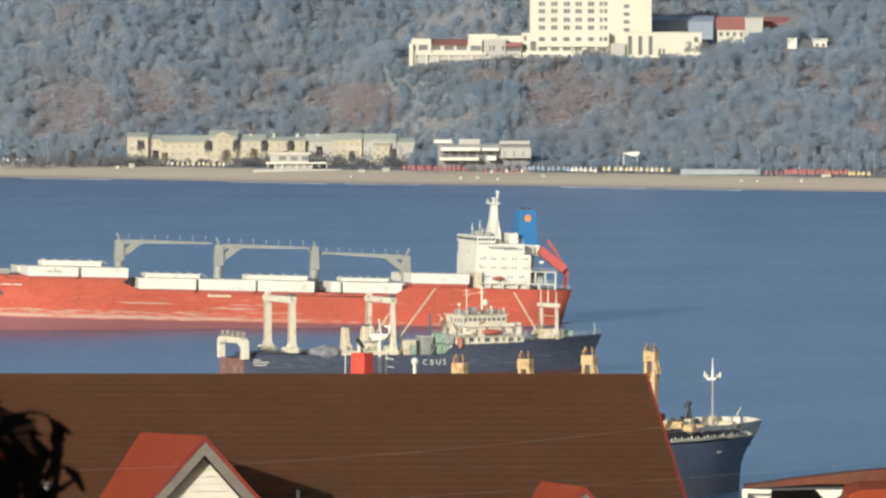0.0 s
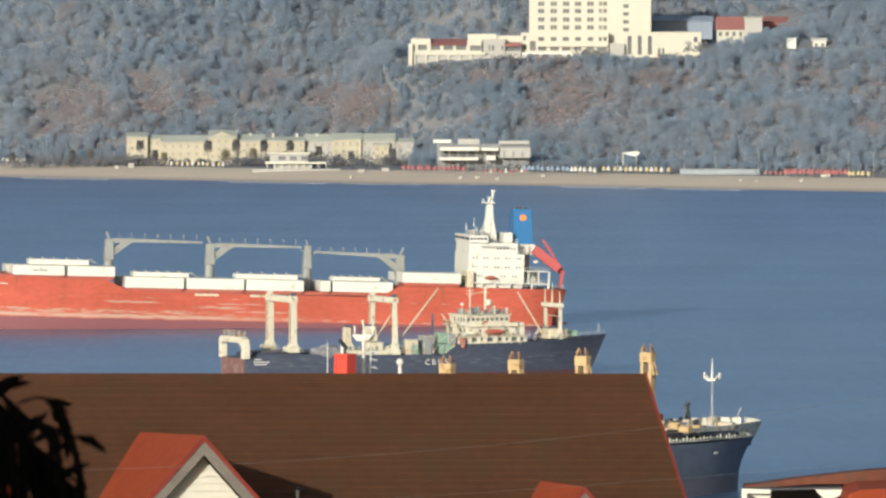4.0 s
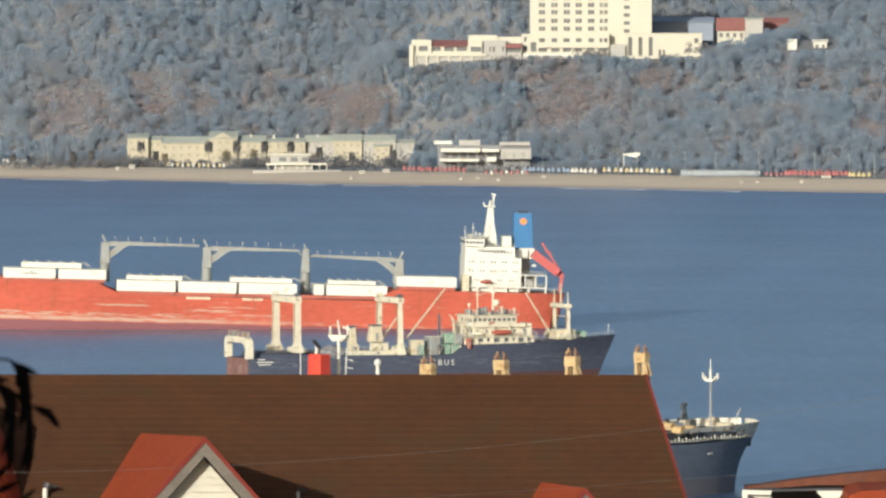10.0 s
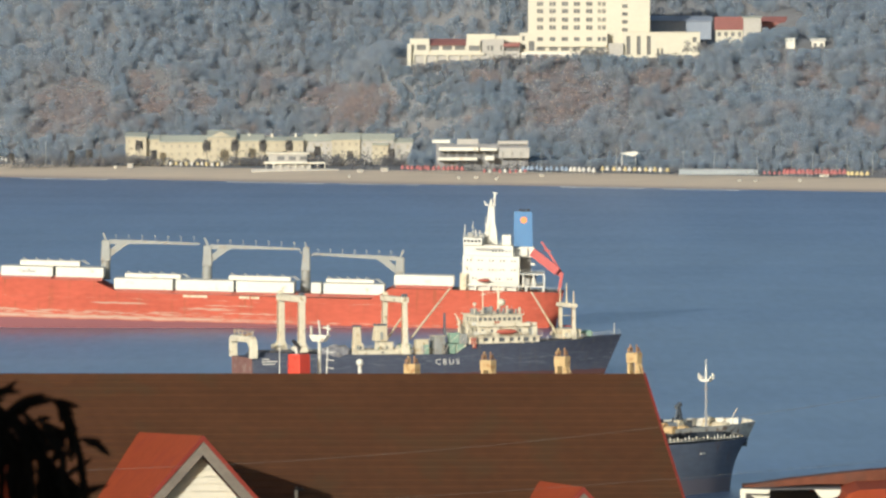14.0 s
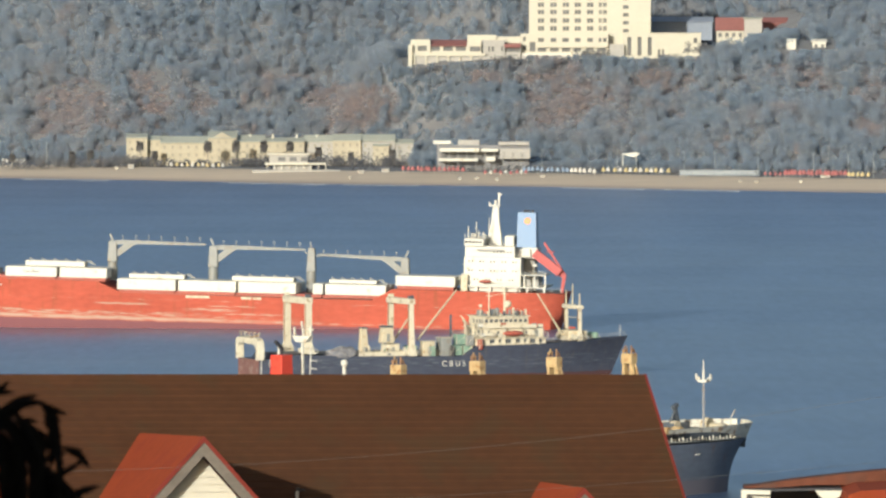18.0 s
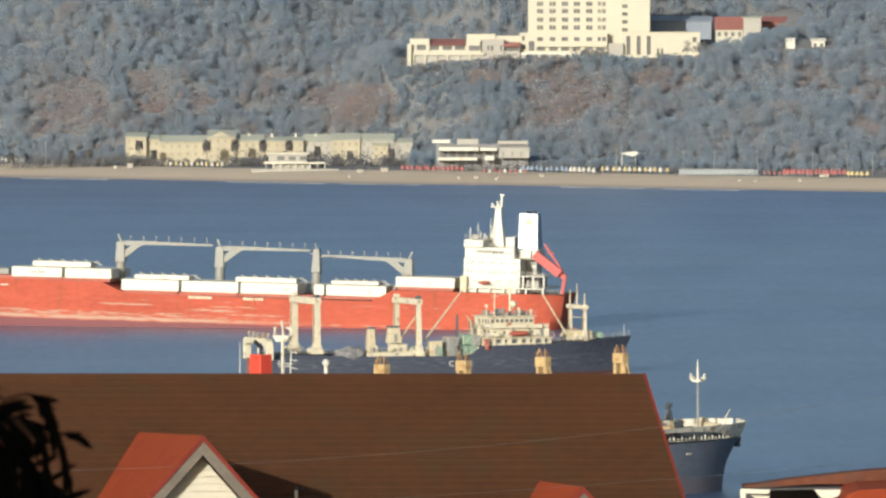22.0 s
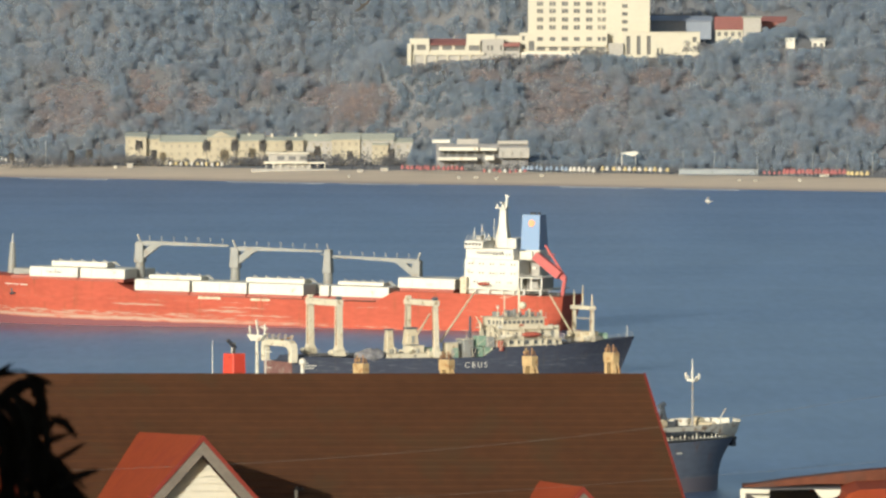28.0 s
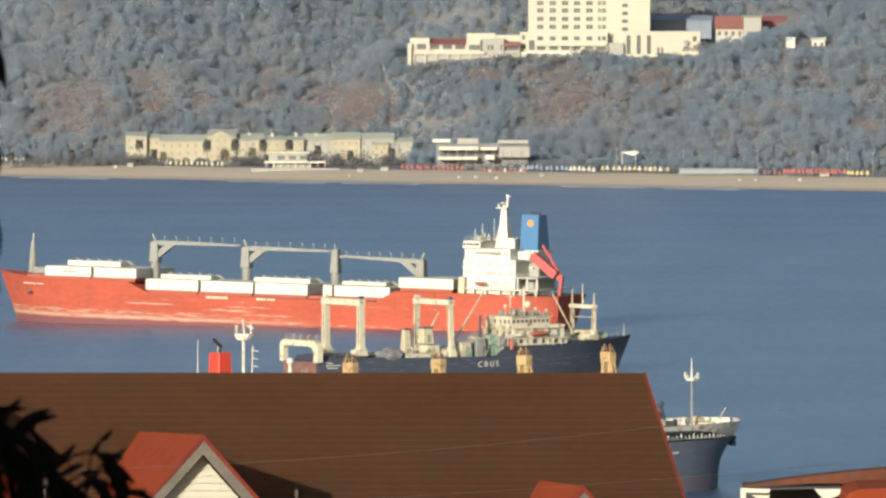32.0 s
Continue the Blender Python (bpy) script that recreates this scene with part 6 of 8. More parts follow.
        # rust-brown panel added for the dark of the recess between the legs
        part("hatch", box(B(), x - 0.55, x + 0.55, -1.43, -1.3, 23.0, 25.4), M["rust"], c)
        part("cab", box(B(), x + 0.8, x + 1.8, -0.8, 0.8, 21.6, 24.0), M["yellow"], c, bevel=0.1)
        part("brace", beam(beam(B(), (x - 0.6, -1.9, 23.5), (x - 0.3, -0.9, 27.4), 0.35), (x + 0.6, -1.9, 23.5), (x + 0.3, -0.9, 27.4), 0.35), M["yellow"], c)
    # foremast with crosstree
    fm = part("foremast", rod(B(), (-12.3, 0, 10.7), (-12.3, 0, 21.9), 0.24, 0.18, 10), M["mast"], root, "grey foremast with a lamp crosstree")
    part("topmast", rod(B(), (-12.3, 0, 21.9), (-12.3, 0, 24.0), 0.27, 0.22, 8), M["white"], fm)
    part("pole", rod(B(), (-12.3, 0, 24.0), (-12.3, 0, 26.0), 0.16, 0.08, 6), M["white"], fm)
    bm = slab(B(), [(-1.6, 22.3), (-0.9, 21.5), (0.9, 21.5), (1.6, 22.3), (0.9, 22.0), (-0.9, 22.0)], -12.9, -11.7, "x")
    for y in (-1.8, -1.2, 1.2, 1.8):
        box(bm, -12.5, -12.1, y - 0.16, y + 0.16, 22.0, 23.2 if abs(y) > 1.5 else 22.6)
    part("crosstree", bm, M["white"], fm)
    for z in (12.6, 15, 17.5, 20):
        part("step", beam(B(), (-12.3, -0.6, z), (-12.3, 0.6, z), 0.12), M["mast"], fm)
    # forecastle gear
    part("windlass", rod(rod(B(), (-9.0, -3, 12.4), (-9.0, 3, 12.4), 0.9, 0.9, 12), (-9.0, 1, 12.9), (-9.0, 2.4, 12.9), 1.4, 1.5, 12), M["cream"], root)
    part("davit", beam(beam(B(), (-6.5, -2, 10.7), (-6.4, -2, 14.2), 0.2), (-6.4, -2, 14.2), (-4.9, -2, 15.9), 0.16), M["white"], root)
    for x, y, z, w, mt in ((-34.2, -8.6, 11.9, 2.2, "yellow"), (-30.6, -8.8, 11.9, 2.0, "yellow"), (-32.6, -5, 12.4, 2.4, "yellow"), (-34.5, 3, 12.4, 2.4, "yellow"), (-27, 1, 12.35, 1.8, "cream"), (-21.0, 0, 12.35, 1.5, "cream"), (-40, -6, 12.4, 2.2, "yellow")):
        h = part("winch", rod(B(), (x, y - w / 2, z + 0.9), (x, y + w / 2, z + 0.9), 0.9, 0.9, 12), M[mt], root)
        part("base", box(B(), x - 1.0, x + 1.0, y - w / 2 - 0.2, y + w / 2 + 0.2, z, z + 0.4), M["dark"], h)
    bm = beam(B(), (-18.6, 1, 12.3), (-20.0, 1, 17.0), 0.7)
    beam(bm, (-21.6, 1, 12.3), (-19.9, 1, 16.2), 0.5)
    beam(bm, (-20.6, 1, 16.6), (-19.2, 1, 17.3), 0.8)
    box(bm, -22, -17.6, -0.5, 3.5, 12.3, 13.7)
    part("derrick_stump", bm, M["casing"], root)
    for k in range(6):
        part("ventilator", rod(B(), (-15 - 3 * k, 2 + 1.5 * (k % 3), 12.3), (-15 - 3 * k, 2 + 1.5 * (k % 3), 13.9 + 0.5 * (k % 2)), 0.5, 0.45, 8), M["dark"], root)
    part("anchor", beam(beam(B(), (-4.1, -3.6, 10.4), (-4.5, -3.4, 8.8), 0.8), (-5.3, -3.7, 9.0), (-3.6, -3.0, 8.8), 0.9), M["dark"], root)
    part("marking", beam(B(), (-27.6, -10.79, 8.1), (-26.0, -10.62, 8.1), 0.35), M["white"], root)
    part("winch_cover", box(B(), -29.0, -25.6, 2.5, 5.5, 12.3, 15.4), M["dull_red"], root, "faded red winch cover", bevel=0.3)
    # bridge house, funnel and masts aft
    h = part("bridge_house", box(B(), -145, -112, -10.5, 10.5, 11.0, 24.4), M["white"], root, "white bridge house", bevel=0.1)
    for z in (14, 17, 20, 23):
        for k in range(10):
            part("window", box(B(), -143 + k * 3.1, -142 + k * 3.1, -10.56, -10.4, z, z + 0.8), M["glass"], h)
    fn = part("funnel", box(B(), -137.6, -134.2, -1.6, 1.6, 24.4, 31.0, 0.12), M["funnel_red"], root, "red funnel with a dark exhaust", bevel=0.15)
    bm = rod(B(), (-136, 0, 31), (-136, 0, 32.4), 0.3, 0.3, 8)
    beam(bm, (-135.6, 0, 32.0), (-137.6, 0, 33.6), 0.55)
    part("exhaust", bm, M["dark"], fn)
    part("vent", rod(B(), (-135, 1.2, 31), (-135, 1.2, 33.0), 0.45, 0.45, 8), M["white"], fn)
    ms = part("radar_mast", rod(B(), (-130, 0, 24.4), (-130, 0, 33.4), 0.36, 0.3, 10), M["bulwark"], root, "white radar mast with a wide crosstree")
    bm = slab(B(), [(-2.4, 34.4), (2.4, 34.4), (1.3, 33.2), (-1.3, 33.2)], -130.5, -129.5, "x")
    beam(bm, (-130, -2.2, 34.3), (-130, -2.2, 36.4), 0.3)
    beam(bm, (-130, 2.0, 34.3), (-130, 2.0, 36.0), 0.35)
    beam(bm, (-130, -0.3, 34.3), (-130, 0.2, 37.2), 0.28)
    beam(bm, (-130, -2.8, 35.6), (-130, -1.0, 35.9), 0.4)
    part("crosstree", bm, M["bulwark"], ms)
    bm = B()
    for z in (26.5, 28.0, 29.5, 31.0):
        beam(bm, (-127.6, -1.5, z), (-127.6, 0.4, z + 0.2), 0.14)
    beam(bm, (-128, 0, 25), (-127.6, 0, 32), 0.18)
    part("ladder", bm, M["white"], ms)
    vt = part("ventilator", rod(B(), (-118.2, 0, 24.4), (-118.2, 0, 28.2), 0.42, 0.36, 10), M["white"], root, "white domed ventilator")
    part("cowl", ball(B(), (-118.2, 0, 28.8), 0.72, 12), M["white"], vt, smooth=True)
    part("pole", rod(B(), (-141.5, 0, 24.4), (-141.5, 0, 33.5), 0.12, 0.06, 6), M["white"], root)
    return root


def wave_crest():
    """A short breaking crest that runs up along the red hull."""
    root = thing("wave_crest", "white foaming wave crest beside the red hull", "wave")
    for a, b, h in ((-8.4, -3.4, 0.5), (-4.0, 3.2, 0.75), (2.8, 8.2, 0.6)):
        n = 12
        secs = []
        for i in range(n + 1):
            q = i / n
            x = a + (b - a) * q
            k = 0.05 + h * math.sin(math.pi * q) ** 0.6 * (0.8 + 0.35 * noise.noise(Vector((x, 3, 1))))
            secs.append([(x, -1.6, -0.8), (x, -0.9, 0.45 * k - 0.1), (x, 0.0, k), (x, 0.7, 0.5 * k - 0.1), (x, 1.3, -0.8)])
        part("foam", loft(B(), secs), M["surf"], root, smooth=True)
    return root


CREST = wave_crest()
RED, TRAWLER, NEAR = red_ship(), trawler(), near_ship()


# ---- the near roofs ----
def shingle_roof(parent, x0, x1, run, drop, courses, mt, name="shingle_course"):
    """A slope from the ridge (y 0, z 0) towards the viewer, laid in overlapping courses."""
    rnd = random.Random(4)
    for i in range(courses):
        a, b = i / courses, (i + 1) / courses
        y0, z0, y1, z1 = -run * a, -drop * a, -run * b, -drop * b
        bm = B()
        n = 16
        th = 0.009
        pts = []
        for k in range(n + 1):
            x = x0 + (x1 - x0) * k / n
            j = rnd.uniform(-0.004, 0.004) if 0 < k < n else 0
            pts.append([bm.verts.new(p) for p in ((x, y0, z0 + 0.006), (x, y1 - 0.03, z1 + th + j), (x, y1 - 0.03, z1 + j - 0.03), (x, y0, z0 - 0.04))])
        for p, q in zip(pts, pts[1:]):
            for k in range(4):
                bm.faces.new((p[k], q[k], q[(k + 1) % 4], p[(k + 1) % 4]))
        bm.faces.new(pts[0])
        bm.faces.new(pts[-1][::-1])
        part(name, bm, mt, parent)


def gable_wing(root, xc, yf, yb, zpk, zback, half, drop, overhang=0.42, front=None):
    """A cross gable: its ridge runs from the front (yf) back to the main roof (yb)."""
    def roof_plane(s):
        bm = B()
        t = 0.07
        ps = [(xc, yf - overhang, zpk), (xc, yb, zback), (xc + s * half, yb, zback - drop), (xc + s * half, yf - overhang, zpk - drop)]
        lo = [bm.verts.new(p) for p in ps]
        hi = [bm.verts.new((p[0], p[1], p[2] + t)) for p in ps]
        bm.faces.new(lo)
        bm.faces.new(hi)
        for i in range(4):
            bm.faces.new((lo[i], lo[(i + 1) % 4], hi[(i + 1) % 4], hi[i]))
        return bm
    w = part("wing_roof", roof_plane(-1), M["roof_red"], root, "red painted cross-gable roof")
    part("wing_roof", roof_plane(1), M["roof_red"], root)
    k = drop / half
    for s in (-1, 1):
        a, b = (xc, zpk - 0.02), (xc + s * half, zpk - drop - 0.02)
        bm = slab(B(), [a, b, (b[0], b[1] - 0.32), (a[0], a[1] - 0.32)], yf - overhang, yf - overhang + 0.05)
        part("barge_board", bm, M["barge"], root, "weathered grey barge board")
        bm = slab(B(), [(a[0], a[1] + 0.10), (b[0], b[1] + 0.10), (b[0], b[1] - 0.02), (a[0], a[1] - 0.02)], yf - overhang - 0.03, yf - overhang + 0.02)
        part("verge_trim", bm, M["verge"], root)
    # clapboards under the gable
    h = 0.155
    n = int((drop - 0.5) / h)
    for i in range(n):
        z1 = zpk - 0.34 - i * h
        z0 = z1 - h
        wt = max(0.0, (zpk - 0.34 - z1) / k)
        wb = (zpk - 0.34 - z0) / k
        bm = B()
        f = [bm.verts.new(p) for p in ((xc - wb, yf - 0.06, z0), (xc + wb, yf - 0.06, z0), (xc + wt, yf - 0.01, z1), (xc - wt, yf - 0.01, z1))] if wt > 0 else [bm.verts.new(p) for p in ((xc - wb, yf - 0.06, z0), (xc + wb, yf - 0.06, z0), (xc, yf - 0.01, z1))]
        g = [bm.verts.new((v.co.x, yf + 0.05, v.co.z)) for v in f]
        bm.faces.new(f)
        bm.faces.new(g[::-1])
        m = len(f)
        for j in range(m):
            bm.faces.new((f[j], g[j], g[(j + 1) % m], f[(j + 1) % m]))
        part("clapboard", bm, front or M["siding"], root)
    bm = slab(B(), [(xc, zpk - 0.5), (xc + half, zpk - drop - 0.5), (xc + half, zpk - drop - 3), (xc - half, zpk - drop - 3), (xc - half, zpk - drop - 0.5)], yf + 0.06, yf + 0.2)
    part("gable_wall", bm, M["siding"], root)


PSI = 13.0
HOUSE = pose(4.47, 217, 100.83, 0, 0.6, PSI)
house = thing("house", "house with a long brown shingle roof and red cross gables", "house", HOUSE)
SLOPE = 0.70
shingle_roof(house, -22, 0.0, 8.4, 8.4 * SLOPE, 44, M["roof_brown"])
bm = slab(B(), [(0.1, 0.0), (4.6, -4.6 * SLOPE), (4.6, -4.6 * SLOPE - 0.2), (0.1, -0.2)], -22, 0, "x")
part("rear_slope", bm, M["roof_brown"], house)
part("ridge_cap", slab(B(), [(-0.16, -0.09), (0, 0.045), (0.16, -0.09), (0.14, -0.11), (0, 0.015), (-0.14, -0.11)], -22, 0.02, "x"), M["roof_brown"], house)
bm = slab(B(), [(0.0, 0.06), (0.0, -0.16), (-8.5, -8.5 * SLOPE - 0.16), (-8.5, -8.5 * SLOPE + 0.06)], 0.0, 0.05, "x")
part("verge_trim", bm, M["verge"], house, "red metal verge trim")
part("gable_wall", slab(B(), [(-8, -8 * SLOPE - 0.3), (0, -0.3), (4, -4 * SLOPE - 0.3), (4, -9), (-8, -9)], -0.5, -0.35, "x"), M["siding"], house)
part("front_wall", box(B(), -21.5, -0.5, -8.0, -7.8, -11, -8 * SLOPE - 0.1), M["siding"], house)


gable_wing(house, -11.70, -8.2, -1.78, -0.96, -1.22, 2.9, 3.2)
gable_wing(house, -3.10, -6.82, -3.2, -2.14, -2.22, 1.6, 1.77, 0.35, M["orange_wood"])
# bell-shaped turret roof at the far end
bm = loft(B(), [[(-17.0 + r * math.cos(a * 0.3927), -2.6 + r * math.sin(a * 0.3927), z) for a in range(16)] for z, r in ((0.2, 0.05), (-0.05, 0.95), (-0.5, 1.85), (-1.6, 2.28), (-2.9, 2.65), (-3.6, 2.75))])
part("turret_roof", bm, M["roof_red"], house, "red bell-shaped turret roof", smooth=True)
for x, y, z, s in ((-14.15, -3.57, -2.5, 0.62), (-8.6, -3.58, -2.5, 0.42)):
    v = part("roof_vent", rod(B(), (x, y, z - 0.2), (x, y, z + 0.42 * s), 0.09 * s, 0.09 * s, 10), M["white"], house, "small white vent pipe")
    part("cowl", rod(rod(B(), (x + 0.02, y, z + 0.42 * s), (x + 0.12 * s, y, z + 0.58 * s), 0.14 * s, 0.15 * s, 10), (x + 0.1, y, z + 0.5 * s), (x + 0.42 * s, y, z + 0.46 * s), 0.07 * s, 0.03 * s, 8), M["dark"], v)


def cable(pts, r, label):
    root_mesh = B()
    for p, q in zip(pts, pts[1:]):
        rod(root_mesh, p, q, r, r, 6)
    ob = new("power_line", mesh_of("power_line", root_mesh, M["cable"]))
    return tagged(ob, label, "power line")


def sag(p, q, s, n=16):
    p, q = Vector(p), Vector(q)
    return [p.lerp(q, i / n) - Vector((0, 0, 4 * s * (i / n) * (1 - i / n))) for i in range(n + 1)]


cable(sag((-8.33, 140, 102.92), (8.59, 140, 104.4), 0.41, 40), 0.0024, "thin pale overhead power line")
cable(sag((-3.9, 140, 102.37), (8.59, 140, 103.29), 0.08, 30), 0.0018, "thin pale overhead power line")


# ---- the neighbouring house ----
nb = thing("neighbour_house", "neighbouring house with a red roof and white eaves", "house", pose(0, 190, 0))
bm = slab(B(), [(5.84, 99.9), (6.73, 100.03), (7.83, 100.16), (9.8, 100.33), (9.8, 99.94), (7.72, 99.94), (7.17, 99.94), (6.35, 99.88), (5.86, 99.88)], 0, 0.7)
part("roof", bm, M["roof_old"], nb, "weathered brown-red roof")
bm = slab(B(), [(0.7, 100.07), (0.7, 99.94), (7.5, 97.0), (7.5, 97.3)], 7.17, 9.8, "x")
part("rear_slope", bm, M["roof_rust"], nb)
bm = slab(B(), [(7.74, 99.91), (7.99, 100), (9.8, 100.07), (9.8, 99.15), (7.5, 99.15)], -3, -0.1)
part("lower_roof", bm, M["roof_red"], nb)
bm = slab(B(), [(5.77, 99.9), (6.34, 99.88), (6.32, 99.8), (5.77, 99.82)], -0.9, -0.75)
part("fascia", bm, M["bulwark"], nb, "white painted fascia board")
bm = slab(B(), [(5.97, 99.77), (6.35, 99.76), (6.32, 99.69), (6.1, 99.68)], -0.7, -0.55)
part("fascia", bm, M["bulwark"], nb)
part("corner_post", slab(B(), [(5.77, 99.83), (5.87, 99.83), (5.88, 98.83), (5.79, 98.83)], -0.88, -0.7), M["bulwark"], nb)
bm = slab(B(), [(7.19, 99.88), (7.71, 99.88), (7.67, 99.77), (7.5, 99.69), (7.35, 99.7)], -0.9, -0.7)
part("bracket", bm, M["bulwark"], nb, "white eaves bracket")
# wall and soffit take a near-black colour as the shade under the eaves
bm = slab(B(), [(5.88, 99.88), (7.74, 99.91), (7.74, 96.2), (5.88, 96.2)], 1.2, 1.6)
part("wall", bm, M["dark"], nb, "wall coloured near black for the shade under the eaves")
bm = slab(B(), [(5.86, 99.87), (7.72, 99.91), (7.72, 99.88), (5.86, 99.84)], -0.6, 1.2)
part("soffit", bm, M["dark"], nb)


# ---- the tree beside the camera ----
def sickle(bm, base, direction, length, width, bend, normal):
    """One long curved leaf with a folded midrib."""
    d = Vector(direction).normalized()
    n = Vector(normal)
    side = d.cross(n).normalized()
    n = side.cross(d).normalized()
    prev = None
    for i in range(7):
        q = i / 6.0
        c = Vector(base) + d * (length * q) + side * (bend * length * (q * q - 0.1 * q)) + Vector((0, 0, -0.10 * length * q * q))
        w = width * (math.sin(math.pi * min(1, 0.08 + 0.92 * q)) ** 0.8) * 0.5 + 0.0012
        row = [bm.verts.new(c - side * w), bm.verts.new(c - n * w * 0.35), bm.verts.new(c + side * w)]
        if prev:
            bm.faces.new((prev[0], prev[1], row[1], row[0]))
            bm.faces.new((prev[1], prev[2], row[2], row[1]))
        prev = row


def branch(name, label, twigs, seed, length=0.15, width=0.024, spread=0.35):
    """A rigid spray of twigs; every twig carries leaves that trail along it, from the given point on."""
    rn = random.Random(seed)
    root = thing(name, label, "branch", group="branches beside the camera")
    for start, per, *pts in twigs:
        pts = [Vector((x, y, z)) for x, y, z in pts]
        bm = B()
        for p, q in zip(pts, pts[1:]):
            rod(bm, p, q, 0.005, 0.004, 6)
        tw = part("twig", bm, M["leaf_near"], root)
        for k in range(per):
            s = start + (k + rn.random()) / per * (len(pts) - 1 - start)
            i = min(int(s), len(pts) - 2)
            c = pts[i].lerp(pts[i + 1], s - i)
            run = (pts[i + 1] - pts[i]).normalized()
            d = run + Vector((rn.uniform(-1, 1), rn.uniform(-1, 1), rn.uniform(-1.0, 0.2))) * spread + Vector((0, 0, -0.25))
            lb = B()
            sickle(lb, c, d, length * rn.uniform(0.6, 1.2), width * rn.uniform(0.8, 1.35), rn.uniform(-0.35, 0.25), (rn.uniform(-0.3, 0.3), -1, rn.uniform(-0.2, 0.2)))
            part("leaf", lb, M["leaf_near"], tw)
    return root


rn = random.Random(21)
mass_twigs = []
for k in range(20):
    # arching twigs whose tops follow a shoulder that falls away to the open side
    x0 = -0.42 + 0.030 * k
    top = -0.02 - max(0.0, x0 + 0.06) ** 1.25 * 2.0 + rn.uniform(-0.05, 0.03)
    y = rn.uniform(-0.1, 0.1)
    mass_twigs.append([2.8, 24, (x0 - 0.16, y, top - 0.48), (x0 - 0.10, y, top - 0.18), (x0 - 0.05, y, top - 0.04), (x0 - 0.01, y, top), (x0 + 0.025, y, top - 0.03), (x0 + 0.05, y, top - 0.11), (x0 + 0.065, y, top - 0.24), (x0 + 0.07, y, top - 0.42), (x0 + 0.07, y, top - 0.60)])
LOW = branch("lower_branch", "dark drooping eucalypt branch in deep shade", mass_twigs, 3, 0.13, 0.019, 0.16)
ARM = branch("arching_sprig", "dark arching eucalypt sprig with a hanging plume of leaves", [
    [4.4, 26, (-0.40, 0, -0.40), (-0.28, 0, -0.18), (-0.17, 0, -0.06), (-0.08, 0, -0.004), (-0.03, 0, 0.006), (0.0, 0, -0.004), (0.026, 0, -0.04), (0.045, 0, -0.10), (0.062, 0, -0.17), (0.075, 0, -0.23)],
    [2.8, 16, (-0.36, 0.03, -0.44), (-0.22, 0.03, -0.20), (-0.12, 0.03, -0.09), (-0.06, 0.03, -0.06), (-0.02, 0.03, -0.08), (0.006, 0.03, -0.14), (0.02, 0.03, -0.22)],
    [0.2, 2, (0.050, 0.01, -0.12), (0.085, 0.01, -0.118), (0.125, 0.01, -0.122)]], 9, 0.085, 0.017, 0.34)
up_twigs = []
for k in range(5):
    x0 = -0.10 + 0.026 * k
    up_twigs.append([1, 12, (-0.78, 0.02 * k, 0.95 + 0.02 * k), (x0 - 0.02, 0.02 * k, 0.75), (x0, 0, 0.45), (x0 + rn.uniform(-0.02, 0.03), 0, 0.15), (x0 + 0.01, 0, -0.12), (x0 - 0.01 + rn.uniform(-0.02, 0.02), 0, -0.36)])
UP = branch("hanging_branch", "dark hanging eucalypt twigs with sickle leaves", up_twigs, 5, 0.13, 0.026)
SIDE = branch("side_sprig", "dark eucalypt sprig with a small hooked plume", [
    [2.6, 13, (-0.16, 0, -0.30), (-0.09, 0, -0.10), (-0.035, 0, 0.02), (0.0, 0, 0.055), (0.03, 0, 0.03), (0.05, 0, -0.04), (0.06, 0, -0.12), (0.065, 0, -0.22)],
    [1.6, 3, (-0.10, 0.02, -0.32), (-0.07, 0.02, -0.06), (-0.055, 0.02, 0.06), (-0.03, 0.02, 0.10)]], 7, 0.075, 0.015, 0.28)

# trunk and crown of the same tree, out of view, which keep the branches in shade
tree = thing("eucalypt_tree", "dense dark eucalypt tree beside the camera", "tree")
bm = B()
tp = [Vector(p) for p in ((-4.6, 25.5, 104.5), (-4.4, 25.6, 107.0), (-4.0, 25.5, 109.2), (-3.6, 25.7, 111.2))]
for k in range(3):
    rod(bm, tp[k], tp[k + 1], 0.26 - 0.05 * k, 0.21 - 0.05 * k, 10)
trunk = part("trunk", bm, M["bark"], tree)
for a, b in (((-4.2, 25.5, 108.2), (-2.6, 26.3, 109.6)), ((-4.0, 25.5, 109.0), (-2.4, 25.2, 110.4)), ((-3.8, 25.6, 110.0), (-2.3, 26.6, 111.3)), ((-4.3, 25.5, 107.6), (-2.5, 25.4, 108.3))):
    part("limb", rod(B(), a, b, 0.09, 0.04, 8), M["bark"], trunk)
cc, rr, nn = [], [], []
rn = random.Random(31)
for k in range(62):
    y = rn.uniform(22.6, 30.2)
    lim = -0.0451 * y - 0.75
    cc.append((rn.uniform(lim - 2.3, lim), y, rn.uniform(107.2, 112.2)))
    rr.append((0.62, 0.62, 0.55))
    nn.append(420)
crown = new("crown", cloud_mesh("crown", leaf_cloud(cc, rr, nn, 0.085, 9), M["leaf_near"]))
crown.parent = tree


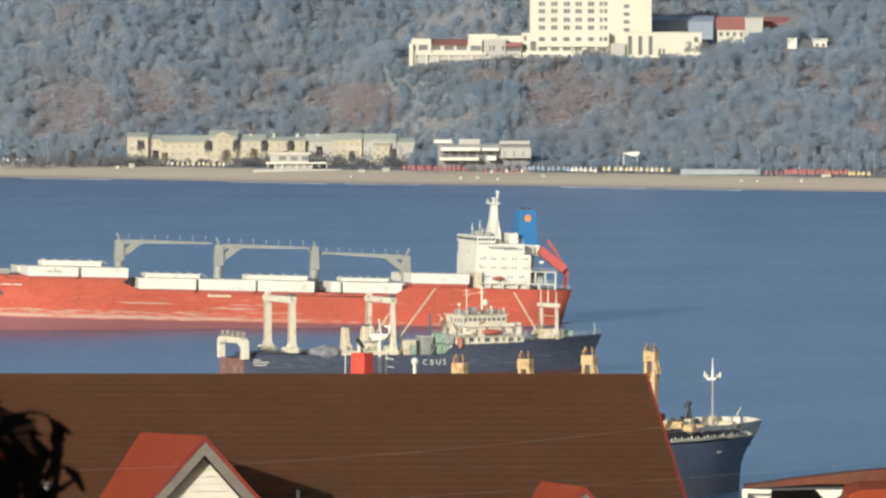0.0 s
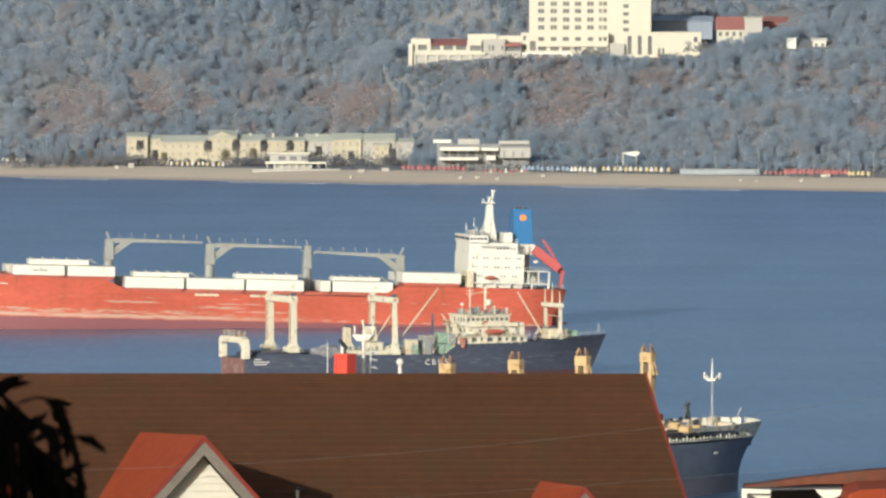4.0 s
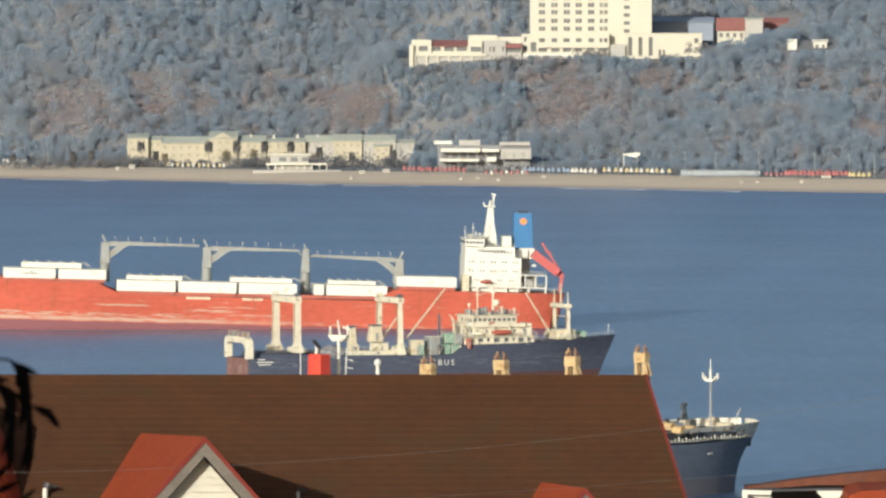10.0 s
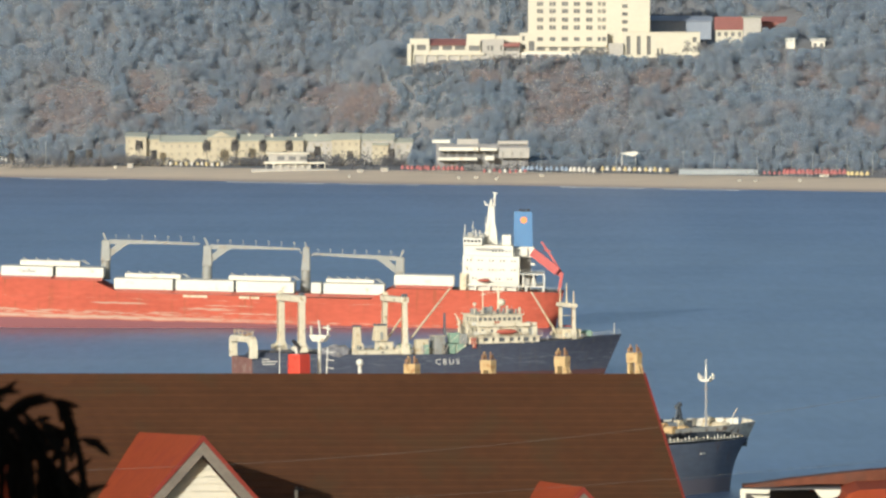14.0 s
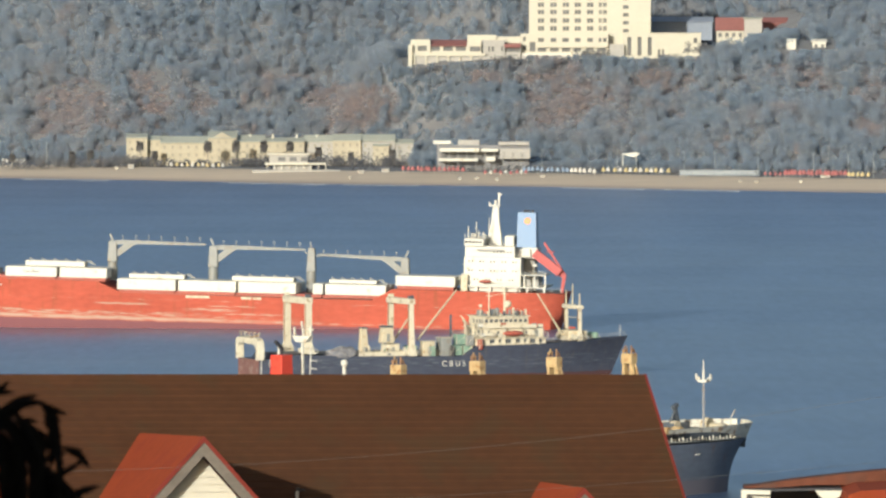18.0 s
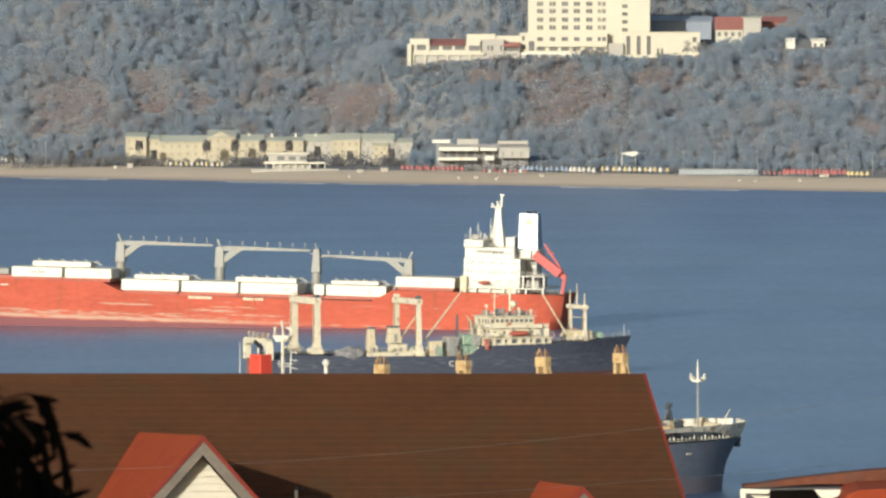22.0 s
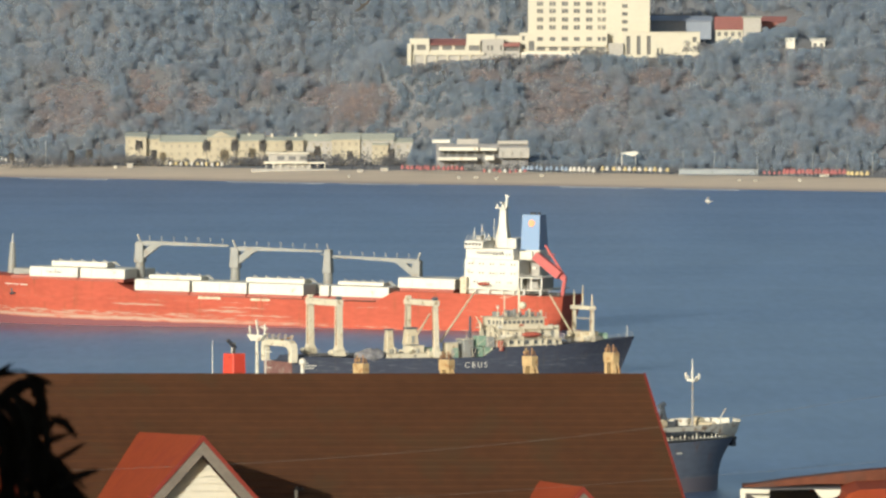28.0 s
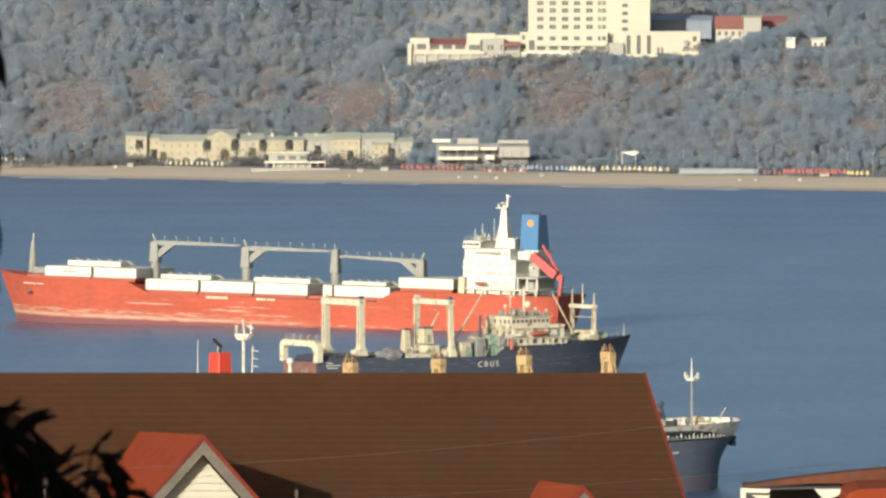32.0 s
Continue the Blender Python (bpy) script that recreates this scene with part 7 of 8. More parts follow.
# ---- birds ----
def bird(name, label, span, light, dark, fold=False):
    """A sea bird or pigeon: body, head, tail and two wings as parts."""
    root = thing(name, label, "bird")
    s = span / 1.3
    bd = part("body", ball(B(), (0, 0, 0), 1.0, 12), light, root, smooth=True)
    bd.matrix_basis = Matrix.Diagonal((0.22 * s, (0.11 if fold else 0.075) * s, (0.115 if fold else 0.075) * s, 1))
    hd = part("head", ball(B(), (0.23 * s, 0, 0.05 * s), 0.05 * s, 10), light, root, smooth=True)
    part("bill", rod(B(), (0.27 * s, 0, 0.045 * s), (0.34 * s, 0, 0.03 * s), 0.012 * s, 0.004 * s, 6), M["orange"], root)
    part("tail", slab(B(), [(-0.18 * s, -0.03 * s), (-0.34 * s, -0.06 * s), (-0.34 * s, 0.06 * s), (-0.18 * s, 0.03 * s)], -0.008 * s, 0.008 * s, "z"), dark, root)
    for k in (-1, 1):
        if fold:
            w = part("wing", ball(B(), (0, 0, 0), 1.0, 10), dark, root, smooth=True)
            w.matrix_basis = pose(-0.05 * s, k * 0.07 * s, 0.01 * s) @ Matrix.Diagonal((0.24 * s, 0.02 * s, 0.06 * s, 1))
        else:
            bm = B()
            secs = []
            for y, x, c, z, t in ((0.04, 0.02, 0.20, 0.02, 0.02), (0.28, 0.06, 0.18, 0.10, 0.014), (0.48, 0.02, 0.13, 0.10, 0.010), (0.65, -0.10, 0.02, 0.05, 0.004)):
                secs.append([((x + 0.5 * c) * s, k * y * s, z * s), (x * s, k * y * s, (z + t) * s), ((x - 0.5 * c) * s, k * y * s, z * s), (x * s, k * y * s, (z - t) * s)])
            loft(bm, secs)
            part("wing", bm, dark, root)
    if fold:
        for k in (-0.03, 0.03):
            part("leg", rod(B(), (0, k * s, -0.06 * s), (0, k * s, -0.16 * s), 0.01 * s, 0.01 * s, 5), M["orange"], root)
    return root


GULL = bird("gull", "grey and white gull gliding with spread wings", 1.3, M["white_feather"], M["dark_feather"])
FAR_GULL = bird("gull", "pale gull far out over the water", 1.1, M["white_feather"], M["white_feather"])
DARK_GULL = bird("gull", "dark sea bird high over the bay", 2.0, M["dark_feather"], M["dark_feather"])
HIGH_GULL = bird("gull", "dark sea bird passing above the hill", 1.8, M["dark_feather"], M["dark_feather"])
PIGEON = bird("pigeon", "dark pigeon that settles on the red roof", 0.72, M["dark_feather"], M["dark_feather"], fold=True)


# ---- movement ----
def motions():
    walk(RED, [
        (0, pose(33.79, 2785.92, -2.16, 0, -1.69, -165.75)),
        (0.5, pose(33.54, 2785.19, -2.07, 0, -1.68, -166.26)),
        (1, pose(33.32, 2784.46, -2.08, 0, -1.68, -166.77)),
        (1.5, pose(33.45, 2783.72, -2.32, 0, -1.67, -167.28)),
        (2, pose(33.12, 2782.97, -1.96, 0, -1.66, -167.79)),
        (2.5, pose(33.38, 2782.22, -2.23, 0, -1.65, -168.31)),
        (3, pose(33.15, 2781.47, -2.2, 0, -1.64, -168.83)),
        (3.5, pose(33.08, 2780.7, -1.84, 0, -1.64, -169.35)),
        (5.5, pose(32.62, 2777.59, -1.98, 0, -1.6, -171.48)),
        (6, pose(32.67, 2776.8, -1.8, 0, -1.59, -172.02)),
        (6.5, pose(32.84, 2776, -2.34, 0, -1.58, -172.56)),
        (7, pose(32.65, 2775.2, -2.01, 0, -1.58, -173.11)),
        (7.5, pose(33.15, 2774.39, -2.24, 0, -1.57, -173.66)),
        (8, pose(32.76, 2773.57, -1.98, 0, -1.56, -174.21)),
        (8.5, pose(33.1, 2772.75, -1.94, 0, -1.55, -174.77)),
        (9, pose(33.02, 2771.92, -2.23, 0, -1.54, -175.33)),
        (9.5, pose(33.07, 2771.09, -1.98, 0, -1.53, -175.89)),
        (10, pose(33.35, 2770.25, -2.31, 0, -1.52, -176.46)),
        (10.5, pose(33.16, 2769.41, -1.94, 0, -1.51, -177.02)),
        (11, pose(33.36, 2768.57, -2.03, 0, -1.5, -177.6)),
        (11.5, pose(33.51, 2767.71, -2.24, 0, -1.5, -178.17)),
        (12, pose(33.49, 2766.86, -1.85, 0, -1.49, -178.75)),
        (12.5, pose(33.92, 2765.99, -2.11, 0, -1.48, -179.33)),
        (13, pose(33.84, 2765.13, -2.03, 0, -1.47, -179.92)),
        (13.5, pose(34.01, 2764.25, -1.98, 0, -1.46, 179.5)),
        (14, pose(34.21, 2763.38, -2.03, 0, -1.45, 178.91)),
        (14.5, pose(34.09, 2762.5, -1.87, 0, -1.44, 178.31)),
        (16.5, pose(34.75, 2758.93, -2.05, 0, -1.4, 175.9)),
        (17, pose(34.78, 2758.02, -1.94, 0, -1.39, 175.29)),
        (17.5, pose(35.15, 2757.12, -2.16, 0, -1.38, 174.68)),
        (18, pose(35.17, 2756.21, -1.86, 0, -1.37, 174.06)),
        (18.5, pose(35.12, 2755.29, -2.12, 0, -1.36, 173.44)),
        (19, pose(35.51, 2754.38, -2.17, 0, -1.35, 172.82)),
        (19.5, pose(35.45, 2753.46, -1.91, 0, -1.34, 172.19)),
        (20, pose(35.81, 2752.53, -2.11, 0, -1.33, 171.56)),
        (20.5, pose(35.85, 2751.6, -2.06, 0, -1.32, 170.93)),
        (21, pose(35.76, 2750.67, -2.02, 0, -1.31, 170.3)),
        (21.5, pose(36.12, 2749.74, -1.97, 0, -1.3, 169.66)),
        (22, pose(35.97, 2748.8, -2.22, 0, -1.29, 169.02)),
        (22.5, pose(36.33, 2747.86, -2.05, 0, -1.28, 168.37)),
        (23, pose(36.38, 2746.92, -2.12, 0, -1.27, 167.72)),
        (23.5, pose(36.24, 2745.98, -1.91, 0, -1.26, 167.07)),
        (24, pose(36.72, 2745.03, -2.01, 0, -1.25, 166.41)),
        (24.5, pose(36.45, 2744.09, -2.01, 0, -1.24, 165.76)),
        (25, pose(36.61, 2743.14, -1.9, 0, -1.23, 165.1)),
        (25.5, pose(36.75, 2742.19, -2.25, 0, -1.22, 164.43)),
        (27.5, pose(37.08, 2738.37, -2.19, 0, -1.18, 161.74)),
        (28, pose(36.69, 2737.41, -2.26, 0, -1.17, 161.06)),
        (28.5, pose(36.95, 2736.45, -2.12, 0, -1.15, 160.38)),
        (29, pose(36.93, 2735.5, -2.27, 0, -1.14, 159.69)),
        (29.5, pose(36.67, 2734.54, -2.22, 0, -1.13, 159)),
        (30, pose(36.85, 2733.58, -2.17, 0, -1.12, 158.31)),
        (30.5, pose(36.39, 2732.62, -2.24, 0, -1.11, 157.61)),
        (31, pose(36.44, 2731.67, -2.25, 0, -1.1, 156.91)),
        (31.5, pose(36.33, 2730.71, -2.16, 0, -1.09, 156.21)),
        (32, pose(36.23, 2729.75, -2.23, 0, -1.08, 155.5)),
    ])
    walk(TRAWLER, [
        (0, pose(-55.13, 2430.62, 0.18, 0, 0, 24.27)),
        (0.5, pose(-55.04, 2430.73, 0.36, 0, 0, 24.15)),
        (1, pose(-54.87, 2430.84, -0, 0, 0, 24.01)),
        (1.5, pose(-55.2, 2430.96, 0.3, 0, 0, 23.87)),
        (2, pose(-54.89, 2431.08, 0, 0, -0, 23.72)),
        (2.5, pose(-54.99, 2431.21, 0.18, 0, -0, 23.57)),
        (3, pose(-54.91, 2431.34, 0.25, 0, -0, 23.42)),
        (3.5, pose(-54.8, 2431.47, 0.17, 0, -0, 23.26)),
        (5.5, pose(-54.66, 2432.02, 0.43, 0, -0, 22.6)),
        (6, pose(-54.71, 2432.15, 0.09, 0, -0.01, 22.44)),
        (6.5, pose(-54.72, 2432.29, 0.45, 0, -0.01, 22.28)),
        (7, pose(-54.64, 2432.42, 0.06, 0, -0.01, 22.12)),
        (7.5, pose(-54.6, 2432.55, 0.28, 0, -0.01, 21.96)),
        (8, pose(-54.38, 2432.68, 0.36, 0, -0.01, 21.81)),
        (8.5, pose(-54.32, 2432.81, -0.01, 0, -0.01, 21.66)),
        (9, pose(-54.07, 2432.93, 0.32, 0, -0.01, 21.52)),
        (9.5, pose(-53.95, 2433.04, -0.14, 0, -0.01, 21.38)),
        (10, pose(-53.84, 2433.15, 0.4, 0, -0.01, 21.26)),
        (10.5, pose(-53.62, 2433.25, 0.08, 0, -0.01, 21.14)),
        (11, pose(-53.61, 2433.34, 0.12, 0, -0.01, 21.03)),
        (11.5, pose(-53.47, 2433.43, 0.25, 0, -0.01, 20.92)),
        (12, pose(-53.35, 2433.51, -0.19, 0, -0.01, 20.83)),
        (12.5, pose(-53.06, 2433.57, 0.46, 0, -0.01, 20.76)),
        (13, pose(-52.75, 2433.63, 0.18, 0, -0.01, 20.69)),
        (13.5, pose(-52.82, 2433.67, -0.01, 0, -0.01, 20.64)),
        (14, pose(-52.3, 2433.71, 0.28, 0, -0.01, 20.6)),
        (14.5, pose(-52.45, 2433.73, -0.09, 0, -0.01, 20.57)),
        (16.5, pose(-51.18, 2433.67, 0.17, 0, -0.01, 20.63)),
        (17, pose(-51.52, 2433.62, -0.07, 0, -0.01, 20.7)),
        (17.5, pose(-50.87, 2433.55, 0.11, 0, -0.01, 20.78)),
        (18, pose(-50.87, 2433.47, 0.07, 0, -0.01, 20.88)),
        (18.5, pose(-50.68, 2433.37, -0.16, 0, -0.01, 21)),
        (19, pose(-50.13, 2433.24, 0.02, 0, -0.01, 21.14)),
        (19.5, pose(-50.32, 2433.1, -0.11, 0, -0.01, 21.31)),
        (20, pose(-49.37, 2432.94, 0.04, 0, -0.01, 21.5)),
        (20.5, pose(-49.52, 2432.76, -0.1, 0, -0.01, 21.72)),
        (21, pose(-48.91, 2432.56, -0.08, 0, -0.01, 21.96)),
        (21.5, pose(-48.67, 2432.33, -0.05, 0, -0.01, 22.22)),
        (22, pose(-48.56, 2432.08, -0.17, 0, -0.01, 22.52)),
        (22.5, pose(-47.74, 2431.82, -0.05, 0, -0, 22.84)),
        (23, pose(-47.77, 2431.52, -0.28, 0, -0, 23.19)),
        (23.5, pose(-47.13, 2431.21, -0.12, 0, -0, 23.57)),
        (24, pose(-46.71, 2430.87, 0.01, 0, 0, 23.98)),
        (24.5, pose(-46.38, 2430.5, -0.25, 0, 0, 24.42)),
        (25, pose(-46.05, 2430.11, 0.04, 0, 0, 24.9)),
        (25.5, pose(-45.66, 2429.69, -0.38, 0, 0.01, 25.4)),
        (27.5, pose(-43.67, 2427.77, -0.02, 0, 0.02, 27.77)),
        (28, pose(-43.07, 2427.23, -0.54, 0, 0.02, 28.45)),
        (28.5, pose(-42.62, 2426.65, -0.28, 0, 0.02, 29.17)),
        (29, pose(-41.8, 2426.06, -0.3, 0, 0.02, 29.93)),
        (29.5, pose(-41.56, 2425.43, -0.36, 0, 0.03, 30.73)),
        (30, pose(-40.56, 2424.78, -0.08, 0, 0.03, 31.56)),
        (30.5, pose(-40.03, 2424.11, -0.62, 0, 0.03, 32.44)),
        (31, pose(-39.24, 2423.4, -0.38, 0, 0.04, 33.36)),
        (31.5, pose(-38.11, 2422.68, -0.61, 0, 0.04, 34.32)),
        (32, pose(-37.4, 2421.93, -0.48, 0, 0.04, 35.33)),
    ])
    walk(NEAR, [
        (0, pose(60.52, 1963, 0.24, 0, 0.16, 56.09)),
        (0.5, pose(60.55, 1963, -0.04, 0, 0.15, 55.87)),
        (1, pose(60.41, 1963, 0.1, 0, 0.15, 55.64)),
        (1.5, pose(60.82, 1963, 0.07, 0, 0.14, 55.42)),
        (2, pose(60.75, 1963, -0.01, 0, 0.14, 55.2)),
        (2.5, pose(60.72, 1963, 0.14, 0, 0.13, 54.98)),
        (3, pose(60.66, 1963, -0.07, 0, 0.13, 54.75)),
        (3.5, pose(60.81, 1963, 0.1, 0, 0.12, 54.53)),
        (5.5, pose(60.93, 1963, -0.13, 0, 0.1, 53.64)),
        (6, pose(60.83, 1963, 0.13, 0, 0.1, 53.42)),
        (6.5, pose(60.96, 1963, 0.03, 0, 0.09, 53.19)),
        (7, pose(60.68, 1963, -0.13, 0, 0.09, 52.97)),
        (7.5, pose(60.98, 1963, 0.05, 0, 0.08, 52.75)),
        (8, pose(60.87, 1963, -0.11, 0, 0.08, 52.52)),
        (8.5, pose(60.7, 1963, 0.16, 0, 0.07, 52.3)),
        (9, pose(60.92, 1963, 0.06, 0, 0.07, 52.08)),
        (9.5, pose(60.64, 1963, -0.02, 0, 0.06, 51.86)),
        (10, pose(60.89, 1963, 0.18, 0, 0.06, 51.63)),
        (10.5, pose(60.82, 1963, -0.07, 0, 0.05, 51.41)),
        (11, pose(60.62, 1963, 0.08, 0, 0.05, 51.19)),
        (11.5, pose(60.81, 1963, 0.01, 0, 0.04, 50.97)),
        (12, pose(60.57, 1963, -0.06, 0, 0.04, 50.74)),
        (12.5, pose(60.69, 1963, 0.31, 0, 0.03, 50.52)),
        (13, pose(60.54, 1963, -0.12, 0, 0.03, 50.3)),
        (13.5, pose(60.44, 1963, 0.13, 0, 0.03, 50.07)),
        (14, pose(60.66, 1963, -0.05, 0, 0.02, 49.85)),
        (14.5, pose(60.43, 1963, 0.01, 0, 0.02, 49.63)),
        (16.5, pose(60.2, 1963, -0.01, 0, -0, 48.74)),
        (17, pose(60.05, 1963, -0.02, 0, -0.01, 48.51)),
        (17.5, pose(60.28, 1963, -0, 0, -0.01, 48.29)),
        (18, pose(60.3, 1963, -0.05, 0, -0.02, 48.07)),
        (18.5, pose(59.86, 1963, -0.11, 0, -0.02, 47.85)),
        (19, pose(60.06, 1963, 0.09, 0, -0.03, 47.62)),
        (19.5, pose(59.94, 1963, -0.18, 0, -0.03, 47.4)),
        (20, pose(59.87, 1963, 0.19, 0, -0.04, 47.18)),
        (20.5, pose(59.91, 1963, -0.19, 0, -0.04, 46.95)),
        (21, pose(59.55, 1963, 0.16, 0, -0.05, 46.73)),
        (21.5, pose(59.88, 1963, 0.08, 0, -0.05, 46.51)),
        (22, pose(59.62, 1963, -0.15, 0, -0.06, 46.29)),
        (22.5, pose(59.6, 1963, 0.23, 0, -0.06, 46.06)),
        (23, pose(59.48, 1963, -0.22, 0, -0.07, 45.84)),
        (23.5, pose(59.42, 1963, 0.2, 0, -0.07, 45.62)),
        (24, pose(59.64, 1963, -0.12, 0, -0.08, 45.39)),
        (24.5, pose(59.24, 1963, -0.03, 0, -0.08, 45.17)),
        (25, pose(59.3, 1963, 0, 0, -0.09, 44.95)),
        (25.5, pose(59.42, 1963, -0.19, 0, -0.09, 44.73)),
        (27.5, pose(59.17, 1963, -0.11, 0, -0.11, 43.84)),
        (28, pose(59.01, 1963, -0.05, 0, -0.12, 43.61)),
        (28.5, pose(59.07, 1963, -0.01, 0, -0.12, 43.39)),
        (29, pose(58.98, 1963, -0.15, 0, -0.13, 43.17)),
        (29.5, pose(59.06, 1963, -0.01, 0, -0.13, 42.94)),
        (30, pose(58.92, 1963, -0.15, 0, -0.14, 42.72)),
        (30.5, pose(59.04, 1963, 0.03, 0, -0.14, 42.5)),
        (31, pose(58.87, 1963, -0.1, 0, -0.15, 42.28)),
        (31.5, pose(58.88, 1963, -0.02, 0, -0.15, 42.05)),
        (32, pose(59.09, 1963, -0.06, 0, -0.15, 41.83)),
    ])
    walk(LOW, [
        (0, pose(-1.258, 29.00, 109.162, 0, 0.7, 0)),
        (0.5, pose(-1.172, 29.00, 109.194, 0, 2.7, 0)),
        (1, pose(-1.108, 29.00, 109.253, 0, 1.4, 0)),
        (1.5, pose(-1.167, 29.00, 109.270, 0, -0.2, 0)),
        (2, pose(-1.266, 29.00, 109.242, 0, 2.7, 0)),
        (2.5, pose(-1.264, 29.00, 109.237, 0, -2.3, 0)),
        (3, pose(-1.275, 29.00, 109.270, 0, -0.2, 0)),
        (3.5, pose(-1.276, 29.00, 109.263, 0, 0.4, 0)),
        (4, pose(-1.275, 29.00, 109.272, 0, -1.3, 0)),
        (4.5, pose(-1.222, 29.00, 109.241, 0, -2.0, 0)),
        (5, pose(-1.216, 29.00, 109.265, 0, 0.7, 0)),
        (5.5, pose(-1.237, 29.00, 109.266, 0, 2.2, 0)),
        (6, pose(-1.208, 29.00, 109.237, 0, -1.7, 0)),
        (6.5, pose(-1.234, 29.00, 109.256, 0, 2.2, 0)),
        (7, pose(-1.233, 29.00, 109.320, 0, -1.3, 0)),
        (7.5, pose(-1.312, 29.00, 109.228, 0, 1.1, 0)),
        (8, pose(-1.392, 29.00, 109.137, 0, -1.8, 0)),
        (8.5, pose(-1.400, 29.00, 109.087, 0, 2.8, 0)),
        (9, pose(-1.408, 29.00, 109.037, 0, 2.4, 0)),
        (9.5, pose(-1.400, 29.00, 109.079, 0, -2.0, 0)),
        (10, pose(-1.392, 29.00, 109.120, 0, -2.1, 0)),
        (10.5, pose(-1.308, 29.00, 109.141, 0, 0.6, 0)),
        (11, pose(-1.225, 29.00, 109.162, 0, -3.0, 0)),
        (11.5, pose(-1.229, 29.00, 109.215, 0, -1.1, 0)),
        (12, pose(-1.250, 29.00, 109.253, 0, 1.9, 0)),
        (12.5, pose(-1.263, 29.00, 109.254, 0, -0.1, 0)),
        (13, pose(-1.275, 29.00, 109.237, 0, 1.2, 0)),
        (13.5, pose(-1.262, 29.00, 109.206, 0, -2.9, 0)),
        (14, pose(-1.208, 29.00, 109.220, 0, 1.5, 0)),
        (14.5, pose(-1.181, 29.00, 109.236, 0, 1.7, 0)),
        (15, pose(-1.192, 29.00, 109.203, 0, -2.9, 0)),
        (15.5, pose(-1.196, 29.00, 109.214, 0, 2.7, 0)),
        (16, pose(-1.178, 29.00, 109.180, 0, 2.6, 0)),
        (16.5, pose(-1.132, 29.00, 109.193, 0, -0.9, 0)),
        (17, pose(-1.141, 29.00, 109.178, 0, 0.1, 0)),
        (17.5, pose(-1.174, 29.00, 109.218, 0, 1.5, 0)),
        (18, pose(-1.233, 29.00, 109.220, 0, 1.8, 0)),
        (18.5, pose(-1.229, 29.00, 109.233, 0, 2.7, 0)),
        (19, pose(-1.258, 29.00, 109.203, 0, -2.5, 0)),
        (19.5, pose(-1.257, 29.00, 109.215, 0, 2.5, 0)),
        (20, pose(-1.241, 29.00, 109.237, 0, -1.0, 0)),
        (20.5, pose(-1.205, 29.00, 109.226, 0, -1.1, 0)),
        (21, pose(-1.208, 29.00, 109.220, 0, -1.1, 0)),
        (21.5, pose(-1.248, 29.00, 109.231, 0, -2.1, 0)),
        (22, pose(-1.258, 29.00, 109.203, 0, 1.1, 0)),
        (22.5, pose(-1.235, 29.00, 109.203, 0, -2.7, 0)),
        (23, pose(-1.258, 29.00, 109.170, 0, 2.9, 0)),
        (23.5, pose(-1.312, 29.00, 109.129, 0, -1.6, 0)),
        (24, pose(-1.367, 29.00, 109.087, 0, 0.6, 0)),
        (24.5, pose(-1.262, 29.00, 109.154, 0, -0.5, 0)),
        (25, pose(-1.158, 29.00, 109.220, 0, -2.7, 0)),
        (25.5, pose(-1.150, 29.00, 109.250, 0, -0.0, 0)),
        (26, pose(-1.164, 29.00, 109.254, 0, 1.4, 0)),
        (26.5, pose(-1.170, 29.00, 109.239, 0, 1.7, 0)),
        (27, pose(-1.221, 29.00, 109.257, 0, -2.1, 0)),
        (27.5, pose(-1.198, 29.00, 109.271, 0, -0.3, 0)),
        (28, pose(-1.225, 29.00, 109.270, 0, 3.0, 0)),
        (28.5, pose(-1.192, 29.00, 109.248, 0, -0.3, 0)),
        (29, pose(-1.191, 29.00, 109.270, 0, -0.1, 0)),
        (29.5, pose(-1.206, 29.00, 109.238, 0, -1.3, 0)),
        (30, pose(-1.241, 29.00, 109.203, 0, -0.6, 0)),
        (30.5, pose(-1.254, 29.00, 109.243, 0, 2.9, 0)),
        (31, pose(-1.233, 29.00, 109.270, 0, 2.8, 0)),
        (31.5, pose(-1.206, 29.00, 109.220, 0, -1.0, 0)),
        (32, pose(-1.191, 29.00, 109.170, 0, -2.5, 0)),
    ])
